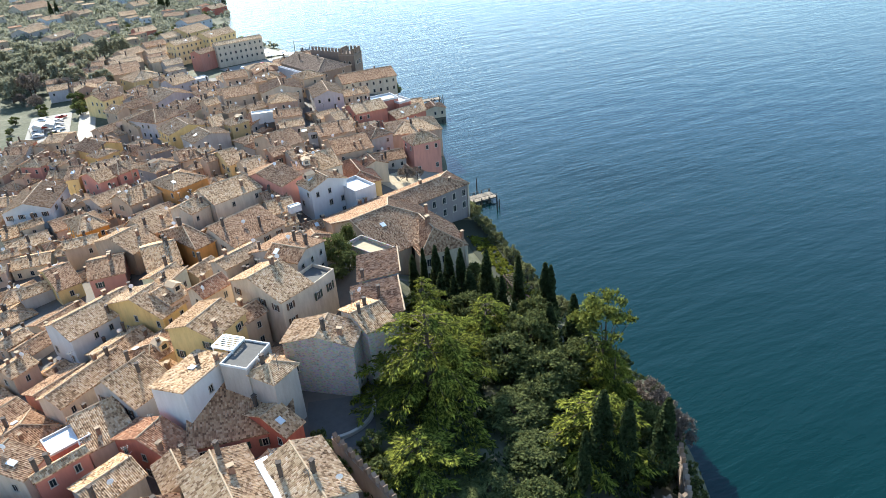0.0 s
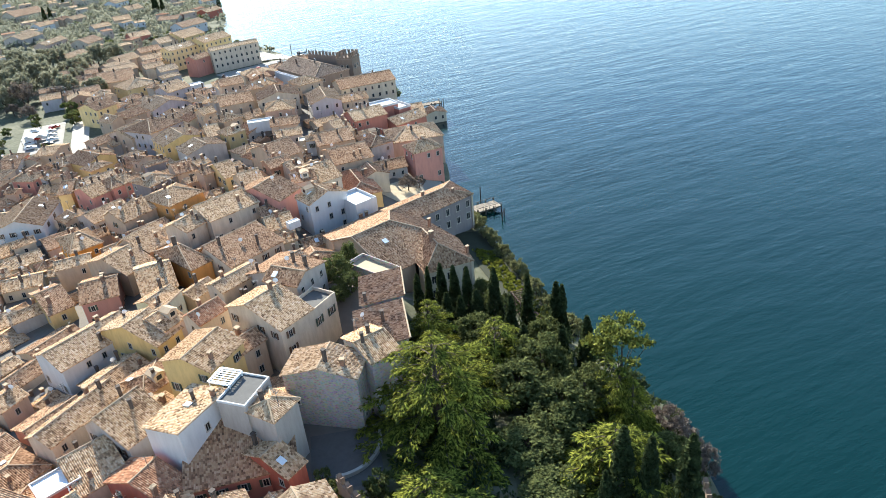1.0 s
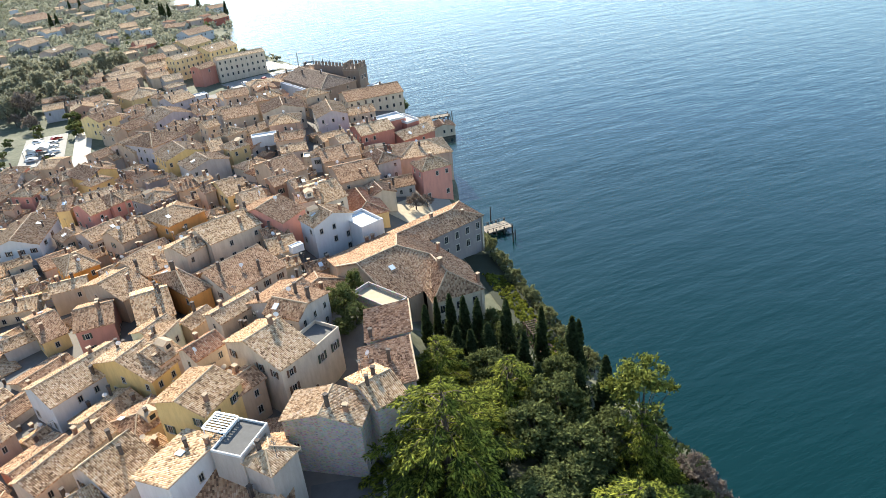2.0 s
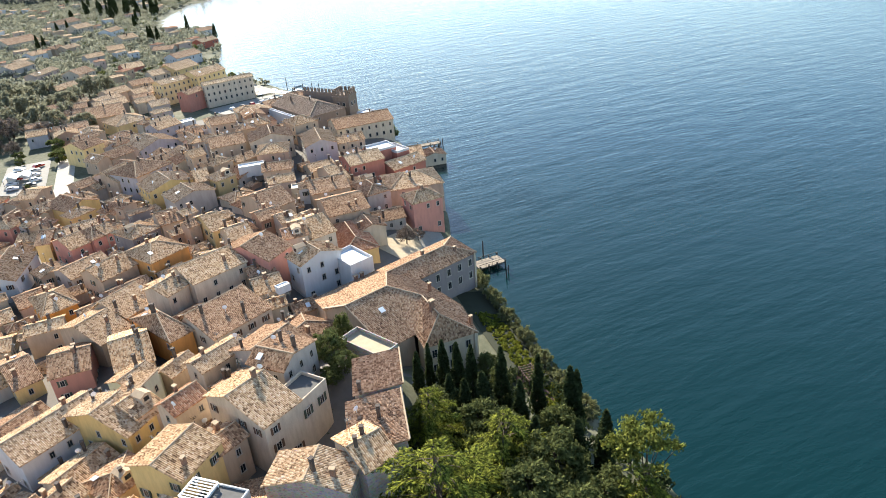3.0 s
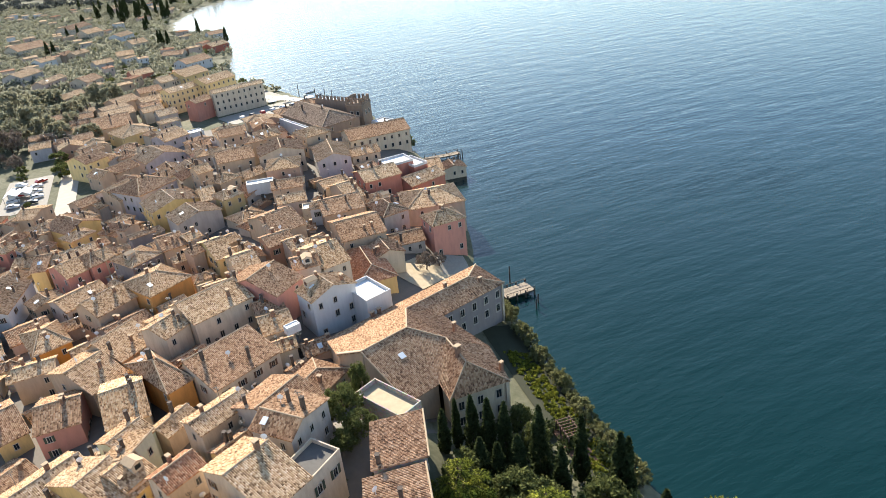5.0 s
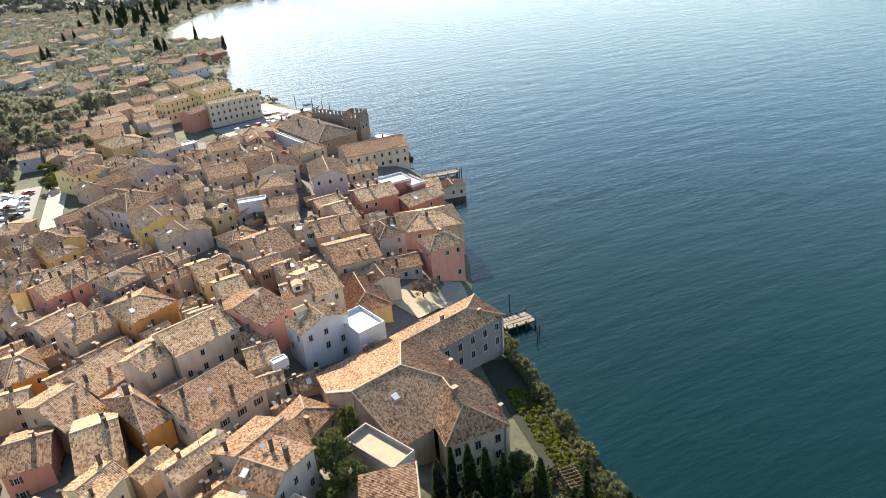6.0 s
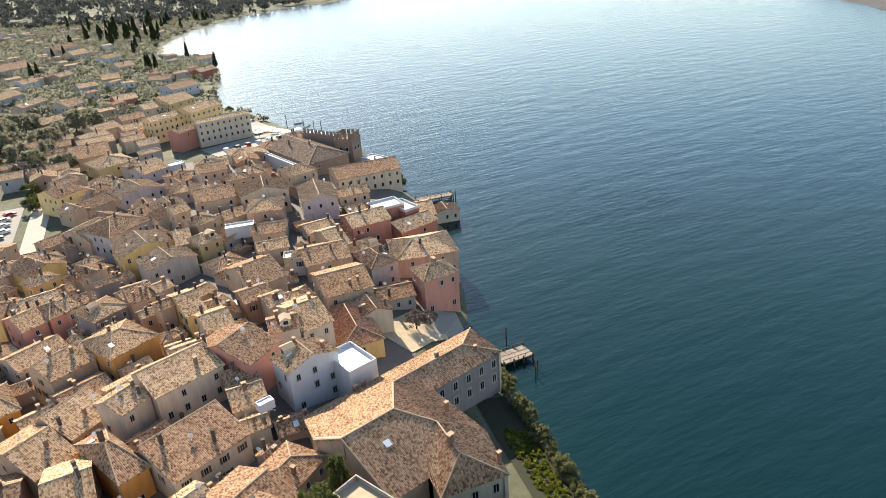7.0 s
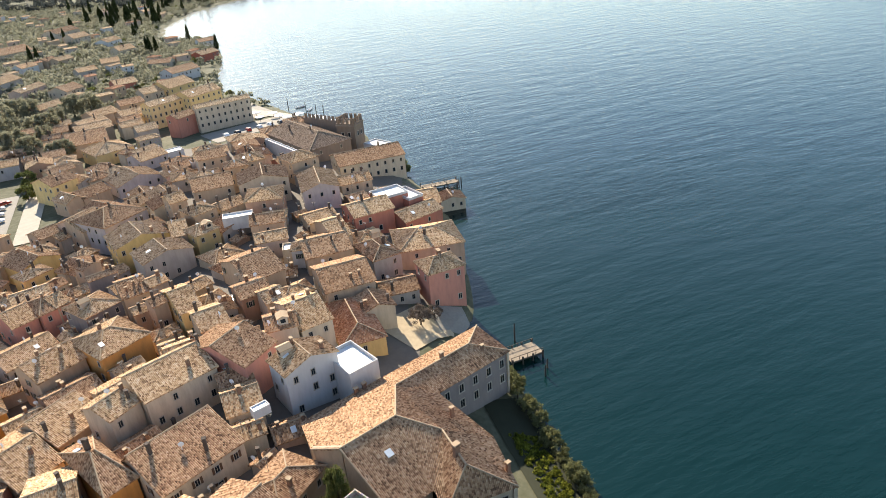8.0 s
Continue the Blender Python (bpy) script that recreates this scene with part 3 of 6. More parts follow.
def tile_face(corners, mat, pitch=0.27):
    """One flat convex roof face of barrel tiles: columns run up the slope, with a turned-down edge all round."""
    P = [Vector(c) for c in corners]
    n = (P[1] - P[0]).cross(P[2] - P[0]).normalized()
    n = -n if n.z < 0 else n
    u = Vector((0, 0, 1)).cross(n).normalized()
    v = n.cross(u)
    flat = [((p - P[0]).dot(u), (p - P[0]).dot(v)) for p in P]
    lo, hi = min(q[0] for q in flat), max(q[0] for q in flat)
    steps = max(6, int((hi - lo) / pitch) * 2)
    verts, faces, uvs = [], [], []
    for i in range(steps + 1):
        a = lo + (hi - lo) * (0.0005 + 0.999 * i / steps)
        cut = []
        for (a0, b0), (a1, b1) in zip(flat, flat[1:] + flat[:1]):
            if (a0 - a) * (a1 - a) <= 0 and a0 != a1:
                cut.append(b0 + (b1 - b0) * (a - a0) / (a1 - a0))
        b0, b1 = min(cut), max(cut)
        wave = 0.09 if i % 2 else 0.0
        for b, z in ((b0, -0.2), (b0, wave), ((b0 + b1) / 2, wave - 0.04), (b1, wave), (b1, -0.2)):
            verts.append(P[0] + u * a + v * b + n * z)
            uvs.append((a, b))
    for i in range(steps):
        for j in range(4):
            k = 5 * i + j
            faces.append((k, k + 5, k + 6, k + 1))
        faces.append((5 * i, 5 * i + 4, 5 * i + 9, 5 * i + 5))
    faces += [tuple(range(5)), tuple(range(5 * steps + 4, 5 * steps - 1, -1))]
    me = bpy.data.meshes.new("roof_slope")
    me.from_pydata([tuple(p) for p in verts], [], faces)
    layer = me.uv_layers.new(name="UVMap")
    for loop in me.loops:
        layer.data[loop.index].uv = uvs[loop.vertex_index]
    me.materials.append(mat)
    return me


def lakeside_house():
    """The large building on the bank: a long wing along the square and a hipped wing towards the castle."""
    foot = 2.0
    top = empty("lakeside_house", -17.8, 150.5, foot, 40.5)
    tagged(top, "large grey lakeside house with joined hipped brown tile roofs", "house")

    def at(a, o, z):
        return Vector((a, o, z - foot))

    bend, far = at(0, 0, 13.7), at(16.5, 0, 13.7)
    left, high = at(-16.6, -9.45, 16.85), at(-6.6, -9.45, 16.85)
    knee, tip = at(-2.5, -15.3, 15.2), at(-4.7, -23.1, 15.2)
    back_l, back_m, back_r, rake = at(-15.5, 5.5, 11.87), at(0, 5.5, 11.87), at(23.5, 5.5, 11.87), at(-19.0, -5.0, 15.37)
    front_r, inner = at(22.5, -4.6, 11.4), at(5.5, -4.6, 11.4)
    side, corner = at(5.2, -18.1, 10.6), at(0.7, -27.9, 10.6)
    south, valley, low_l = at(-9.9, -24.4, 10.6), at(-9.0, -20.8, 11.7), at(-15.8, -20.8, 11.7)
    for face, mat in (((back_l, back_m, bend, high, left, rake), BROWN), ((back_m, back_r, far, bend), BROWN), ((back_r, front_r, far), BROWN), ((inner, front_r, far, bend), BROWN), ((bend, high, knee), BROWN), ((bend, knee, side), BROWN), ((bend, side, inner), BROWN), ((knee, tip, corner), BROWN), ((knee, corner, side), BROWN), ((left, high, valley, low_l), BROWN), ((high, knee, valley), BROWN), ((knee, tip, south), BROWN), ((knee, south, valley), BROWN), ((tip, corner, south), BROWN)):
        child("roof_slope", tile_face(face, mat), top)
    for a, b in ((bend, far), (bend, high), (left, high), (high, knee), (knee, tip), (tip, corner), (tip, south), (far, back_r), (far, front_r), (left, low_l), (left, rake)):
        q = (b - a).to_track_quat("X", "Z").to_matrix().to_4x4()
        child("ridge_cap", bar_mesh((b - a).length, 0.15, RIDGE), top, Matrix.Translation((a + b) / 2 + Vector((0, 0, 0.07))) @ q)
    ring = [back_l, back_m, back_r, front_r, inner, side, corner, south, valley, low_l, left, rake]
    for k, a in enumerate(ring):
        b = ring[(k + 1) % len(ring)]
        run = Vector((b.x - a.x, b.y - a.y, 0))
        out = Vector((-run.y, run.x, 0)).normalized()
        a2, b2 = a - 0.4 * out, b - 0.4 * out
        a3, b3 = a2 - 0.4 * out, b2 - 0.4 * out
        verts = [(a2.x, a2.y, 0), (b2.x, b2.y, 0), (b2.x, b2.y, b.z), (a2.x, a2.y, a.z), (a3.x, a3.y, 0), (b3.x, b3.y, 0), (b3.x, b3.y, b.z), (a3.x, a3.y, a.z)]
        # grey front walls take the darker slate: their shade is put into the colour
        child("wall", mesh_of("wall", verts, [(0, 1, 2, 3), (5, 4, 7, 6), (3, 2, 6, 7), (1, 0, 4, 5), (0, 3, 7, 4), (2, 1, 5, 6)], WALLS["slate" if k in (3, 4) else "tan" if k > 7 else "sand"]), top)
        count = {2: 2, 3: 5, 5: 3, 6: 3, 0: 4, 1: 6}.get(k, 0)
        turn = math.degrees(math.atan2(-run.y, -run.x))
        for i in range(count):
            for row in (0, 1):
                f = (i + 0.6) / (count + 0.2)
                p = a2.lerp(b2, f)
                wf = child("window", WINDOW_FRAME, top, pose(p.x, p.y, min(a.z, b.z) - 2.0 - 3.3 * row, 0, 0, turn) @ Matrix.Diagonal((1.0, 1, 1.05, 1)))
                child("pane", WINDOW_PANE, wf)
    for x, y, z, size in ((-4.2, -20.5, 15.3, 1.0), (2.2, -12.0, 13.6, 0.7), (10.5, 0.4, 13.5, 0.8), (18.0, -2.0, 12.6, 0.7), (1.5, -25.0, 11.6, 0.7), (-5.0, 4.6, 12.1, 0.8), (-3.2, 4.9, 12.0, 0.8)):
        ch = child("chimney", CHIMNEY, top, pose(x, y, z - foot, 0, 0, 0) @ Matrix.Diagonal((size, size, size, 1)))
        child("chimney_cap", CHIMNEY_CAP, ch)
    child("skylight", SKYLIGHT, top, pose(-11.0, -13.5, 15.05 - foot, 24, 0, 0) @ Matrix.Diagonal((1.2, 1.0, 1, 1)), "pale roof skylight")
    return top


# ---- trees ----
def leaves_mesh(name, centres, size, mat, rng, flat=0.0):
    """Small leaf clumps: two crossed bent blades at each centre."""
    verts, faces = [], []
    for x, y, z in centres:
        for _ in range(2):
            a, b = rng.uniform(0, 6.28), rng.uniform(-1, 1) * (1 - flat) * 1.4
            s = size * rng.uniform(0.6, 1.4)
            ux, uy, uz = math.cos(a) * math.cos(b), math.sin(a) * math.cos(b), math.sin(b)
            c = rng.uniform(-1.2, 1.2) * (1 - 0.7 * flat)
            vx, vy, vz = -math.sin(a) * math.cos(c), math.cos(a) * math.cos(c), math.sin(c)
            k = len(verts)
            verts += [(x - ux * s, y - uy * s, z - uz * s), (x + vx * s * 0.55, y + vy * s * 0.55, z + vz * s * 0.55 + 0.15 * s), (x + ux * s, y + uy * s, z + uz * s), (x - vx * s * 0.55, y - vy * s * 0.55, z - vz * s * 0.55 - 0.15 * s)]
            faces += [(k, k + 1, k + 2, k + 3)]
    return mesh_of(name, verts, faces, mat)


def needles_mesh(name, blades, size, mat, rng):
    """Long narrow drooping sprays: (x, y, z, turn) for each."""
    verts, faces = [], []
    for x, y, z, a in blades:
        for _ in range(2):
            t, s = a + rng.gauss(0, 0.5), size * rng.uniform(0.6, 1.4)
            ux, uy, dz = math.cos(t), math.sin(t), -rng.uniform(0.1, 0.45)
            w = 0.12 * s
            k = len(verts)
            verts += [(x, y, z), (x + 0.5 * s * ux - w * uy, y + 0.5 * s * uy + w * ux, z + 0.06 * s), (x + s * ux, y + s * uy, z + dz * s), (x + 0.5 * s * ux + w * uy, y + 0.5 * s * uy - w * ux, z - 0.04 * s)]
            faces.append((k, k + 1, k + 2, k + 3))
    return mesh_of(name, verts, faces, mat)


def limbs_mesh(runs, mat):
    """All the limbs of one tree, as one part."""
    verts, faces = [], []
    for points in runs:
        k = len(verts)
        for x, y, z, r in points:
            verts += [(x + r * math.cos(a), y + r * math.sin(a), z) for a in (0, 2.1, 4.2)]
        for i in range(len(points) - 1):
            for q in range(3):
                a, b = k + i * 3 + q, k + i * 3 + (q + 1) % 3
                faces.append((a, b, b + 3, a + 3))
    return mesh_of("branchwork", verts, faces, mat, True)


def trunk_mesh(points, mat, sides=7, name="trunk"):
    """A tapered, bent limb through (x, y, z, radius) points."""
    verts, faces = [], []
    for x, y, z, r in points:
        for k in range(sides):
            a = 2 * math.pi * k / sides
            verts.append((x + r * math.cos(a), y + r * math.sin(a), z))
    for i in range(len(points) - 1):
        for k in range(sides):
            a, b = i * sides + k, i * sides + (k + 1) % sides
            faces.append((a, b, b + sides, a + sides))
    return mesh_of(name, verts, faces, mat, True)


def cypress(seed, h, r):
    rng = random.Random(seed)
    top = empty("cypress_tree", 0, 0, -50)
    top["full"] = h
    child("trunk", trunk_mesh([(0, 0, -0.6, 0.22), (0, 0, h * 0.3, 0.16), (0.1, 0, h * 0.9, 0.04)], BARK), top)
    pts = []
    for _ in range(1500):
        z = rng.random() ** 0.9
        prof = min(1.0, 0.35 + 5 * z) * (1 - z) ** 0.62 * (1 + 0.12 * math.sin(17 * z + seed))
        a = rng.uniform(0, 6.28)
        q = r * prof * math.sqrt(rng.uniform(0.45, 1.0)) * (1 + 0.16 * math.sin(3 * a + 9 * z + seed))
        pts.append((q * math.cos(a), q * math.sin(a), 0.4 + z * h))
    child("crown", leaves_mesh("crown", pts, 0.34, CYPRESS, rng), top)
    return tagged(top, "tall narrow dark green cypress tree on the slope", "tree", "cypress trees")


def broad(seed, h, r, mat, label, base=0.25, n=42, leaf=0.34, per=48):
    """A crown of many uneven clumps on a forked trunk."""
    rng = random.Random(seed)
    top = empty("tree", 0, 0, -50)
    top["full"] = h
    child("trunk", trunk_mesh([(0, 0, -0.8, 0.05 * r + 0.12), (0.1, 0.05, h * 0.35, 0.035 * r + 0.09), (0.0, 0.1, h * 0.75, 0.05)], BARK), top)
    pts, runs = [], []
    for k in range(n):
        a, e = rng.uniform(0, 6.28), rng.uniform(-0.45, 1.0)
        q = r * math.sqrt(max(0.0, 1 - e * e * 0.8)) * rng.uniform(0.45, 1.0)
        cx, cy = q * math.cos(a), q * math.sin(a)
        cz = h * base + (h * (1 - base)) * (0.42 + 0.5 * e)
        s = rng.uniform(0.16, 0.30) * r
        if k < 6:
            runs.append([(0, 0, h * 0.3, 0.1), (cx * 0.5, cy * 0.5, (h * 0.3 + cz) / 2, 0.07), (cx, cy, cz, 0.03)])
        for _ in range(per):
            g = [rng.gauss(0, 0.5) for _ in range(3)]
            pts.append((cx + s * g[0], cy + s * g[1], cz + 0.75 * s * g[2]))
    child("branchwork", limbs_mesh(runs, BARK), top)
    child("crown", leaves_mesh("crown", pts, leaf, mat, rng), top)
    return tagged(top, label, "tree")


def cedar(seed, h, r, mat, label, layers=15, flat=0.75):
    """A conifer with layered, drooping sprays on long limbs."""
    rng = random.Random(seed)
    top = empty("cedar_tree", 0, 0, -50)
    top["full"] = h
    child("trunk", trunk_mesh([(0, 0, -1, 0.5), (0.1, 0, h * 0.5, 0.32), (0.0, 0.1, h * 0.98, 0.05)], BARK, 8), top)
    pts, runs = [], []
    for k in range(layers):
        f = k / (layers - 1)
        z0 = h * (0.12 + 0.86 * f)
        reach = r * (1 - f) ** 0.62 + 0.5
        m = int(5 + 4 * (1 - f))
        for i in range(m):
            a = 6.28 * (i + rng.uniform(-0.35, 0.35)) / m + k * 0.7
            L = reach * rng.choice((0.45, 0.7, 0.85, 1.0, 1.15)) * rng.uniform(0.9, 1.1)
            ex, ey, ez = L * math.cos(a), L * math.sin(a), z0 - 0.20 * L + rng.uniform(-0.3, 0.3)
            runs.append([(0, 0, z0 - 0.1, 0.09), (ex * 0.5, ey * 0.5, z0 + 0.12 * L - 0.1, 0.05), (ex, ey, ez, 0.02)])
            for _ in range(int(7 + 3.6 * L)):
                s0 = rng.uniform(0.3, 1.0)
                go = a + rng.choice((-1, 1)) * rng.uniform(0.5, 1.1)
                reach2 = rng.uniform(0.16, 0.30) * L * (1.25 - 0.6 * s0)
                bx, by = ex * s0, ey * s0
                bz = z0 + (ez - z0) * s0 + 0.12 * L * math.sin(math.pi * s0)
                for n in range(max(3, int(reach2 / 0.17))):
                    q = (n + rng.random()) * 0.17
                    pts.append((bx + q * math.cos(go) + rng.gauss(0, 0.05), by + q * math.sin(go) + rng.gauss(0, 0.05), bz - 0.22 * q * q / (reach2 + 0.3) + rng.gauss(0, 0.05), go + rng.choice((-0.7, 0.0, 0.7))))
            for n in range(int(L / 0.25)):
                s0 = 0.2 + 0.8 * (n + rng.random()) * 0.25 / L
                pts.append((ex * s0, ey * s0, z0 + (ez - z0) * s0 + 0.12 * L * math.sin(math.pi * min(1.0, s0)), a + rng.uniform(-0.8, 0.8)))
    child("branchwork", limbs_mesh(runs, BARK), top)
    child("crown", needles_mesh("crown", pts, 0.62, mat, rng), top)
    return tagged(top, label, "tree")


def plant(kind, x, y, scale=1.0, turn=0.0, top=None, label=""):
    """A copy of a tree; top: the height its tip reaches."""
    g = ground_z(x, y)
    tall = scale if top is None else (top - g) / kind["full"]
    ob = copy_thing(kind, pose(x, y, g, 0, 0, turn) @ Matrix.Diagonal((scale, scale, tall, 1)))
    if label:
        ob["label"] = label
    return ob


# ---- the old town, house by house ----
ridged(-51.4, 138.6, 14.0, 9.5, 2.5, 50, 14.8, 2.2, 'cream', 2, 'gable', "brown")
ridged(-58.2, 155.0, 13.3, 7.2, 4.0, 45, 17.0, 1.9, 'cream', 2, 'gable')
ridged(-64.4, 146.7, 6.3, 4.4, 3.5, 60, 16.4, 1.3, 'cream', 2, 'gable')
ridged(-76.4, 149.3, 9.5, 8.3, 3.0, 61, 12.5, 2.0, 'tan', 3, 'gable')
house(-76.2, 171.2, 11.0, 12.6, 54, 13.8, 1.9, 'orange', 3, 'hip')
ridged(-86.5, 166.0, 9.9, 5.7, 4.0, 56, 12.3, 2.0, 'tan', 3, 'gable')
house(-34.1, 156.1, 7.0, 10.8, -50, 17.0, 1.8, 'white', 3, 'gable', shutters=0)
ridged(-34.8, 102.3, 7.5, 8.0, 6.1, 53, 20.8, 2.3, 'cream', 3, 'gable')
ridged(-32.3, 111.0, 7.5, 3.1, 6.5, -24, 21.3, 1.4, 'grey', 3, 'gable', "brown")
shed(-12.0, 107.7, 9.5, 7.8, 97, 19.6, 0.9, 'stone', 3, 'gable', "brown", shutters=0)
shed(-11.0, 96.9, 11.4, 8.5, 99, 19.2, 0.9, 'stone', 3, 'gable', "brown", shutters=0)
house(-22.8, 87.4, 6.5, 12.0, 80, 19.4, 1.5, 'stone', 3, 'gable', shutters=0)
house(-16.2, 90.6, 5.5, 9.0, 37, 20.2, 1.4, 'stone', 3, 'gable', shutters=0)
ridged(-71.7, 109.8, 15.8, 5.2, 4.6, 55, 11.6, 1.9, 'white', 3, 'gable')
house(-42.3, 91.7, 8.5, 10.0, 67, 20.3, 1.5, 'yellow', 3, 'gable')
house(-38.2, 95.0, 8.0, 5.5, 53, 18.3, 1.2, 'tan', 3, 'gable', "brown", shutters=0)
shed(-37.8, 77.8, 9.8, 7.5, 63, 19.0, 1.2, 'white', 1, 'gable', shutters=0)
ridged(-63.3, 88.6, 14.2, 3.1, 3.0, 64, 12.4, 1.4, 'cream', 3, 'gable')
ridged(-53.4, 83.8, 8.0, 6.7, 4.0, 59, 15.0, 2.8, 'grey', 3, 'gable')
ridged(-56.6, 78.0, 7.0, 6.9, 3.0, 43, 12.8, 2.2, 'pink', 3, 'gable')
house(-29.0, 78.9, 5.5, 6.0, 60, 19.6, 1.0, 'grey', 3, 'hip', shutters=0)
ridged(-46.8, 105.9, 6.5, 2.9, 2.6, 54, 18.2, 1.3, 'cream', 3, 'gable', "terra")
shed(-55.5, 113.9, 6.7, 5.3, 76, 15.2, 1.3, 'green', 3, 'gable')
house(-46.6, 155.2, 6.2, 6.2, 29, 14.6, 1.1, 'cream', 2, 'gable', "brown")
house(-43.9, 149.7, 6.4, 9.2, 26, 13.9, 1.6, 'cream', 2, 'gable')
house(-93.0, 224.2, 12.0, 14.5, 129, 12.3, 2.0, 'yellow', 3, 'gable')
house(-81.7, 212.7, 9.9, 13.2, 131, 12.5, 1.7, 'grey', 3, 'gable')
house(-74.5, 222.1, 7.4, 7.6, 47, 13.6, 1.3, 'olive', 3, 'hip')
house(-81.8, 225.1, 4.7, 12.5, 26, 13.1, 2.1, 'tan', 2, 'gable')
house(-78.8, 233.7, 8.0, 7.9, 141, 14.6, 1.4, 'tan', 2, 'hip')
house(-80.4, 252.1, 12.2, 12.8, 22, 15.7, 2.2, 'tan', 2, 'gable', "brown")
house(-88.8, 242.7, 5.4, 8.3, 39, 14.9, 1.4, 'tan', 2, 'gable')
house(-107.4, 239.5, 15.2, 15.2, 62, 12.4, 2.6, 'lilac', 2, 'hip', "brown")
house(-117.7, 238.2, 4.1, 14.2, 58, 10.1, 2.4, 'tan', 3, 'gable')
house(-131.3, 273.6, 10.7, 10.0, 59, 7.6, 1.8, 'tan', 2, 'gable', "brown")
house(-136.4, 289.7, 9.5, 9.0, 51, 7.6, 1.6, 'tan', 2, 'hip', "brown")
house(-54.2, 197.4, 9.6, 15.7, 41, 14.4, 2.7, 'tan', 2, 'gable', "brown")
house(-43.4, 206.6, 5.0, 7.5, 98, 14.1, 0.8, 'white', 2, 'hip')
house(-56.7, 223.6, 9.3, 8.0, 11, 14.7, 1.4, 'tan', 2, 'gable', "brown")
house(-53.4, 213.1, 8.3, 7.1, 18, 14.3, 1.2, 'pink', 2, 'gable')
house(-61.0, 238.9, 10.8, 10.6, 9, 15.8, 1.8, 'brown', 2, 'hip')
house(-65.2, 253.8, 11.7, 15.2, 108, 16.1, 2.0, 'cream', 2, 'gable', "brown")
house(-47.8, 249.9, 15.7, 11.3, -73, 14.6, 1.9, 'lilac', 2, 'gable')
house(-31.3, 232.0, 12.1, 11.3, 28, 12.6, 1.9, 'red', 3, 'gable')
house(-18.5, 234.5, 13.5, 9.5, 40, 9.2, 1.6, 'red', 3, 'gable')
house(-16.5, 250.0, 8.0, 13.0, 15, 7.0, 2.2, 'red', 3, 'gable')
house(-11.0, 196.6, 9.6, 8.2, 26, 12.2, 1.9, 'pinkred', 3, 'hip', shutters=0)
house(-14.7, 216.3, 17.1, 14.3, 14, 9.9, 2.4, 'tan', 3, 'hip')
house(-26.2, 206.2, 11.5, 8.0, 122, 12.1, 1.6, 'grey', 3, 'hip', "brown")
house(-32.6, 192.2, 11.6, 14.4, 24, 13.5, 2.4, 'tan', 2, 'gable', "brown")
house(-38.5, 217.0, 5.5, 14.3, 31, 13.6, 2.4, 'tan', 2, 'gable')
house(-39.3, 207.9, 11.6, 12.6, 22, 13.5, 2.1, 'tan', 2, 'gable', "brown")
house(-29.0, 178.0, 19.0, 9.5, 112, 10.2, 1.9, 'yellow', 3, 'hip', "terra")
house(-37.6, 173.4, 7.1, 14.2, 35, 15.9, 2.4, 'cream', 3, 'gable')
house(-51.0, 184.4, 7.0, 7.9, 34, 15.5, 1.3, 'brown', 2, 'gable', "brown")
house(-48.1, 160.5, 8.9, 14.9, 63, 17.2, 2.5, 'pinkred', 2, 'gable', "brown")
house(-55.7, 171.8, 6.0, 10.0, 34, 16.6, 1.7, 'tan', 2, 'gable')
house(-65.4, 182.4, 4.9, 13.6, 38, 15.2, 2.3, 'yellow', 2, 'gable')
house(-81.5, 193.6, 6.2, 11.1, 35, 12.9, 1.9, 'tan', 2, 'gable', "brown")
house(-87.6, 187.1, 9.5, 9.1, -34, 12.5, 1.5, 'slate', 2, 'hip')
house(-74.5, 184.5, 6.5, 4.6, 37, 12.5, 0.8, 'tan', 2, 'gable')
house(-107.3, 189.0, 6.1, 11.2, 53, 9.6, 1.9, 'pinkred', 2, 'gable')
house(-101.8, 192.6, 7.0, 9.8, 52, 10.4, 1.7, 'pinkred', 2, 'hip', "brown")
house(-129.5, 224.4, 10.1, 6.1, 72, 8.3, 1.0, 'tan', 2, 'gable', "brown")
house(-116.5, 212.2, 6.3, 8.1, 148, 8.8, 1.1, 'yellow', 2, 'hip')
house(-126.8, 237.4, 7.0, 8.3, 56, 9.0, 1.4, 'tan', 2, 'gable', "brown")
house(-114.6, 197.5, 10.2, 5.8, 143, 8.7, 1.2, 'pinkred', 2, 'gable')
house(-156.1, 305.6, 8.3, 10.6, 139, 7.6, 1.5, 'tan', 2, 'hip')
house(-164.7, 341.2, 16.4, 19.4, 30, 7.6, 3.4, 'tan', 2, 'gable', "brown")
house(-121.4, 286.0, 14.0, 16.3, 135, 7.6, 2.5, 'lilac', 2, 'gable')
house(-74.4, 273.4, 9.1, 9.2, 24, 15.7, 1.6, 'tan', 2, 'hip')
house(-57.7, 270.9, 10.3, 10.3, 39, 15.7, 1.8, 'tan', 2, 'hip')
house(-108.4, 296.8, 10.8, 8.7, 43, 7.3, 1.5, 'tan', 2, 'gable', "brown")
house(-174.9, 365.3, 13.9, 15.9, 56, 7.6, 2.7, 'tan', 2, 'gable')
house(-90.9, 283.0, 9.4, 10.4, 25, 14.7, 1.8, 'tan', 2, 'gable', "brown")
house(-125.9, 310.3, 12.1, 10.9, 53, 7.6, 1.9, 'lilac', 3, 'gable')
house(-148.0, 324.4, 15.3, 16.1, 137, 7.6, 2.7, 'yellow', 3, 'hip')
house(-77.2, 266.7, 7.9, 6.9, 20, 16.0, 1.2, 'tan', 2, 'hip', "brown")
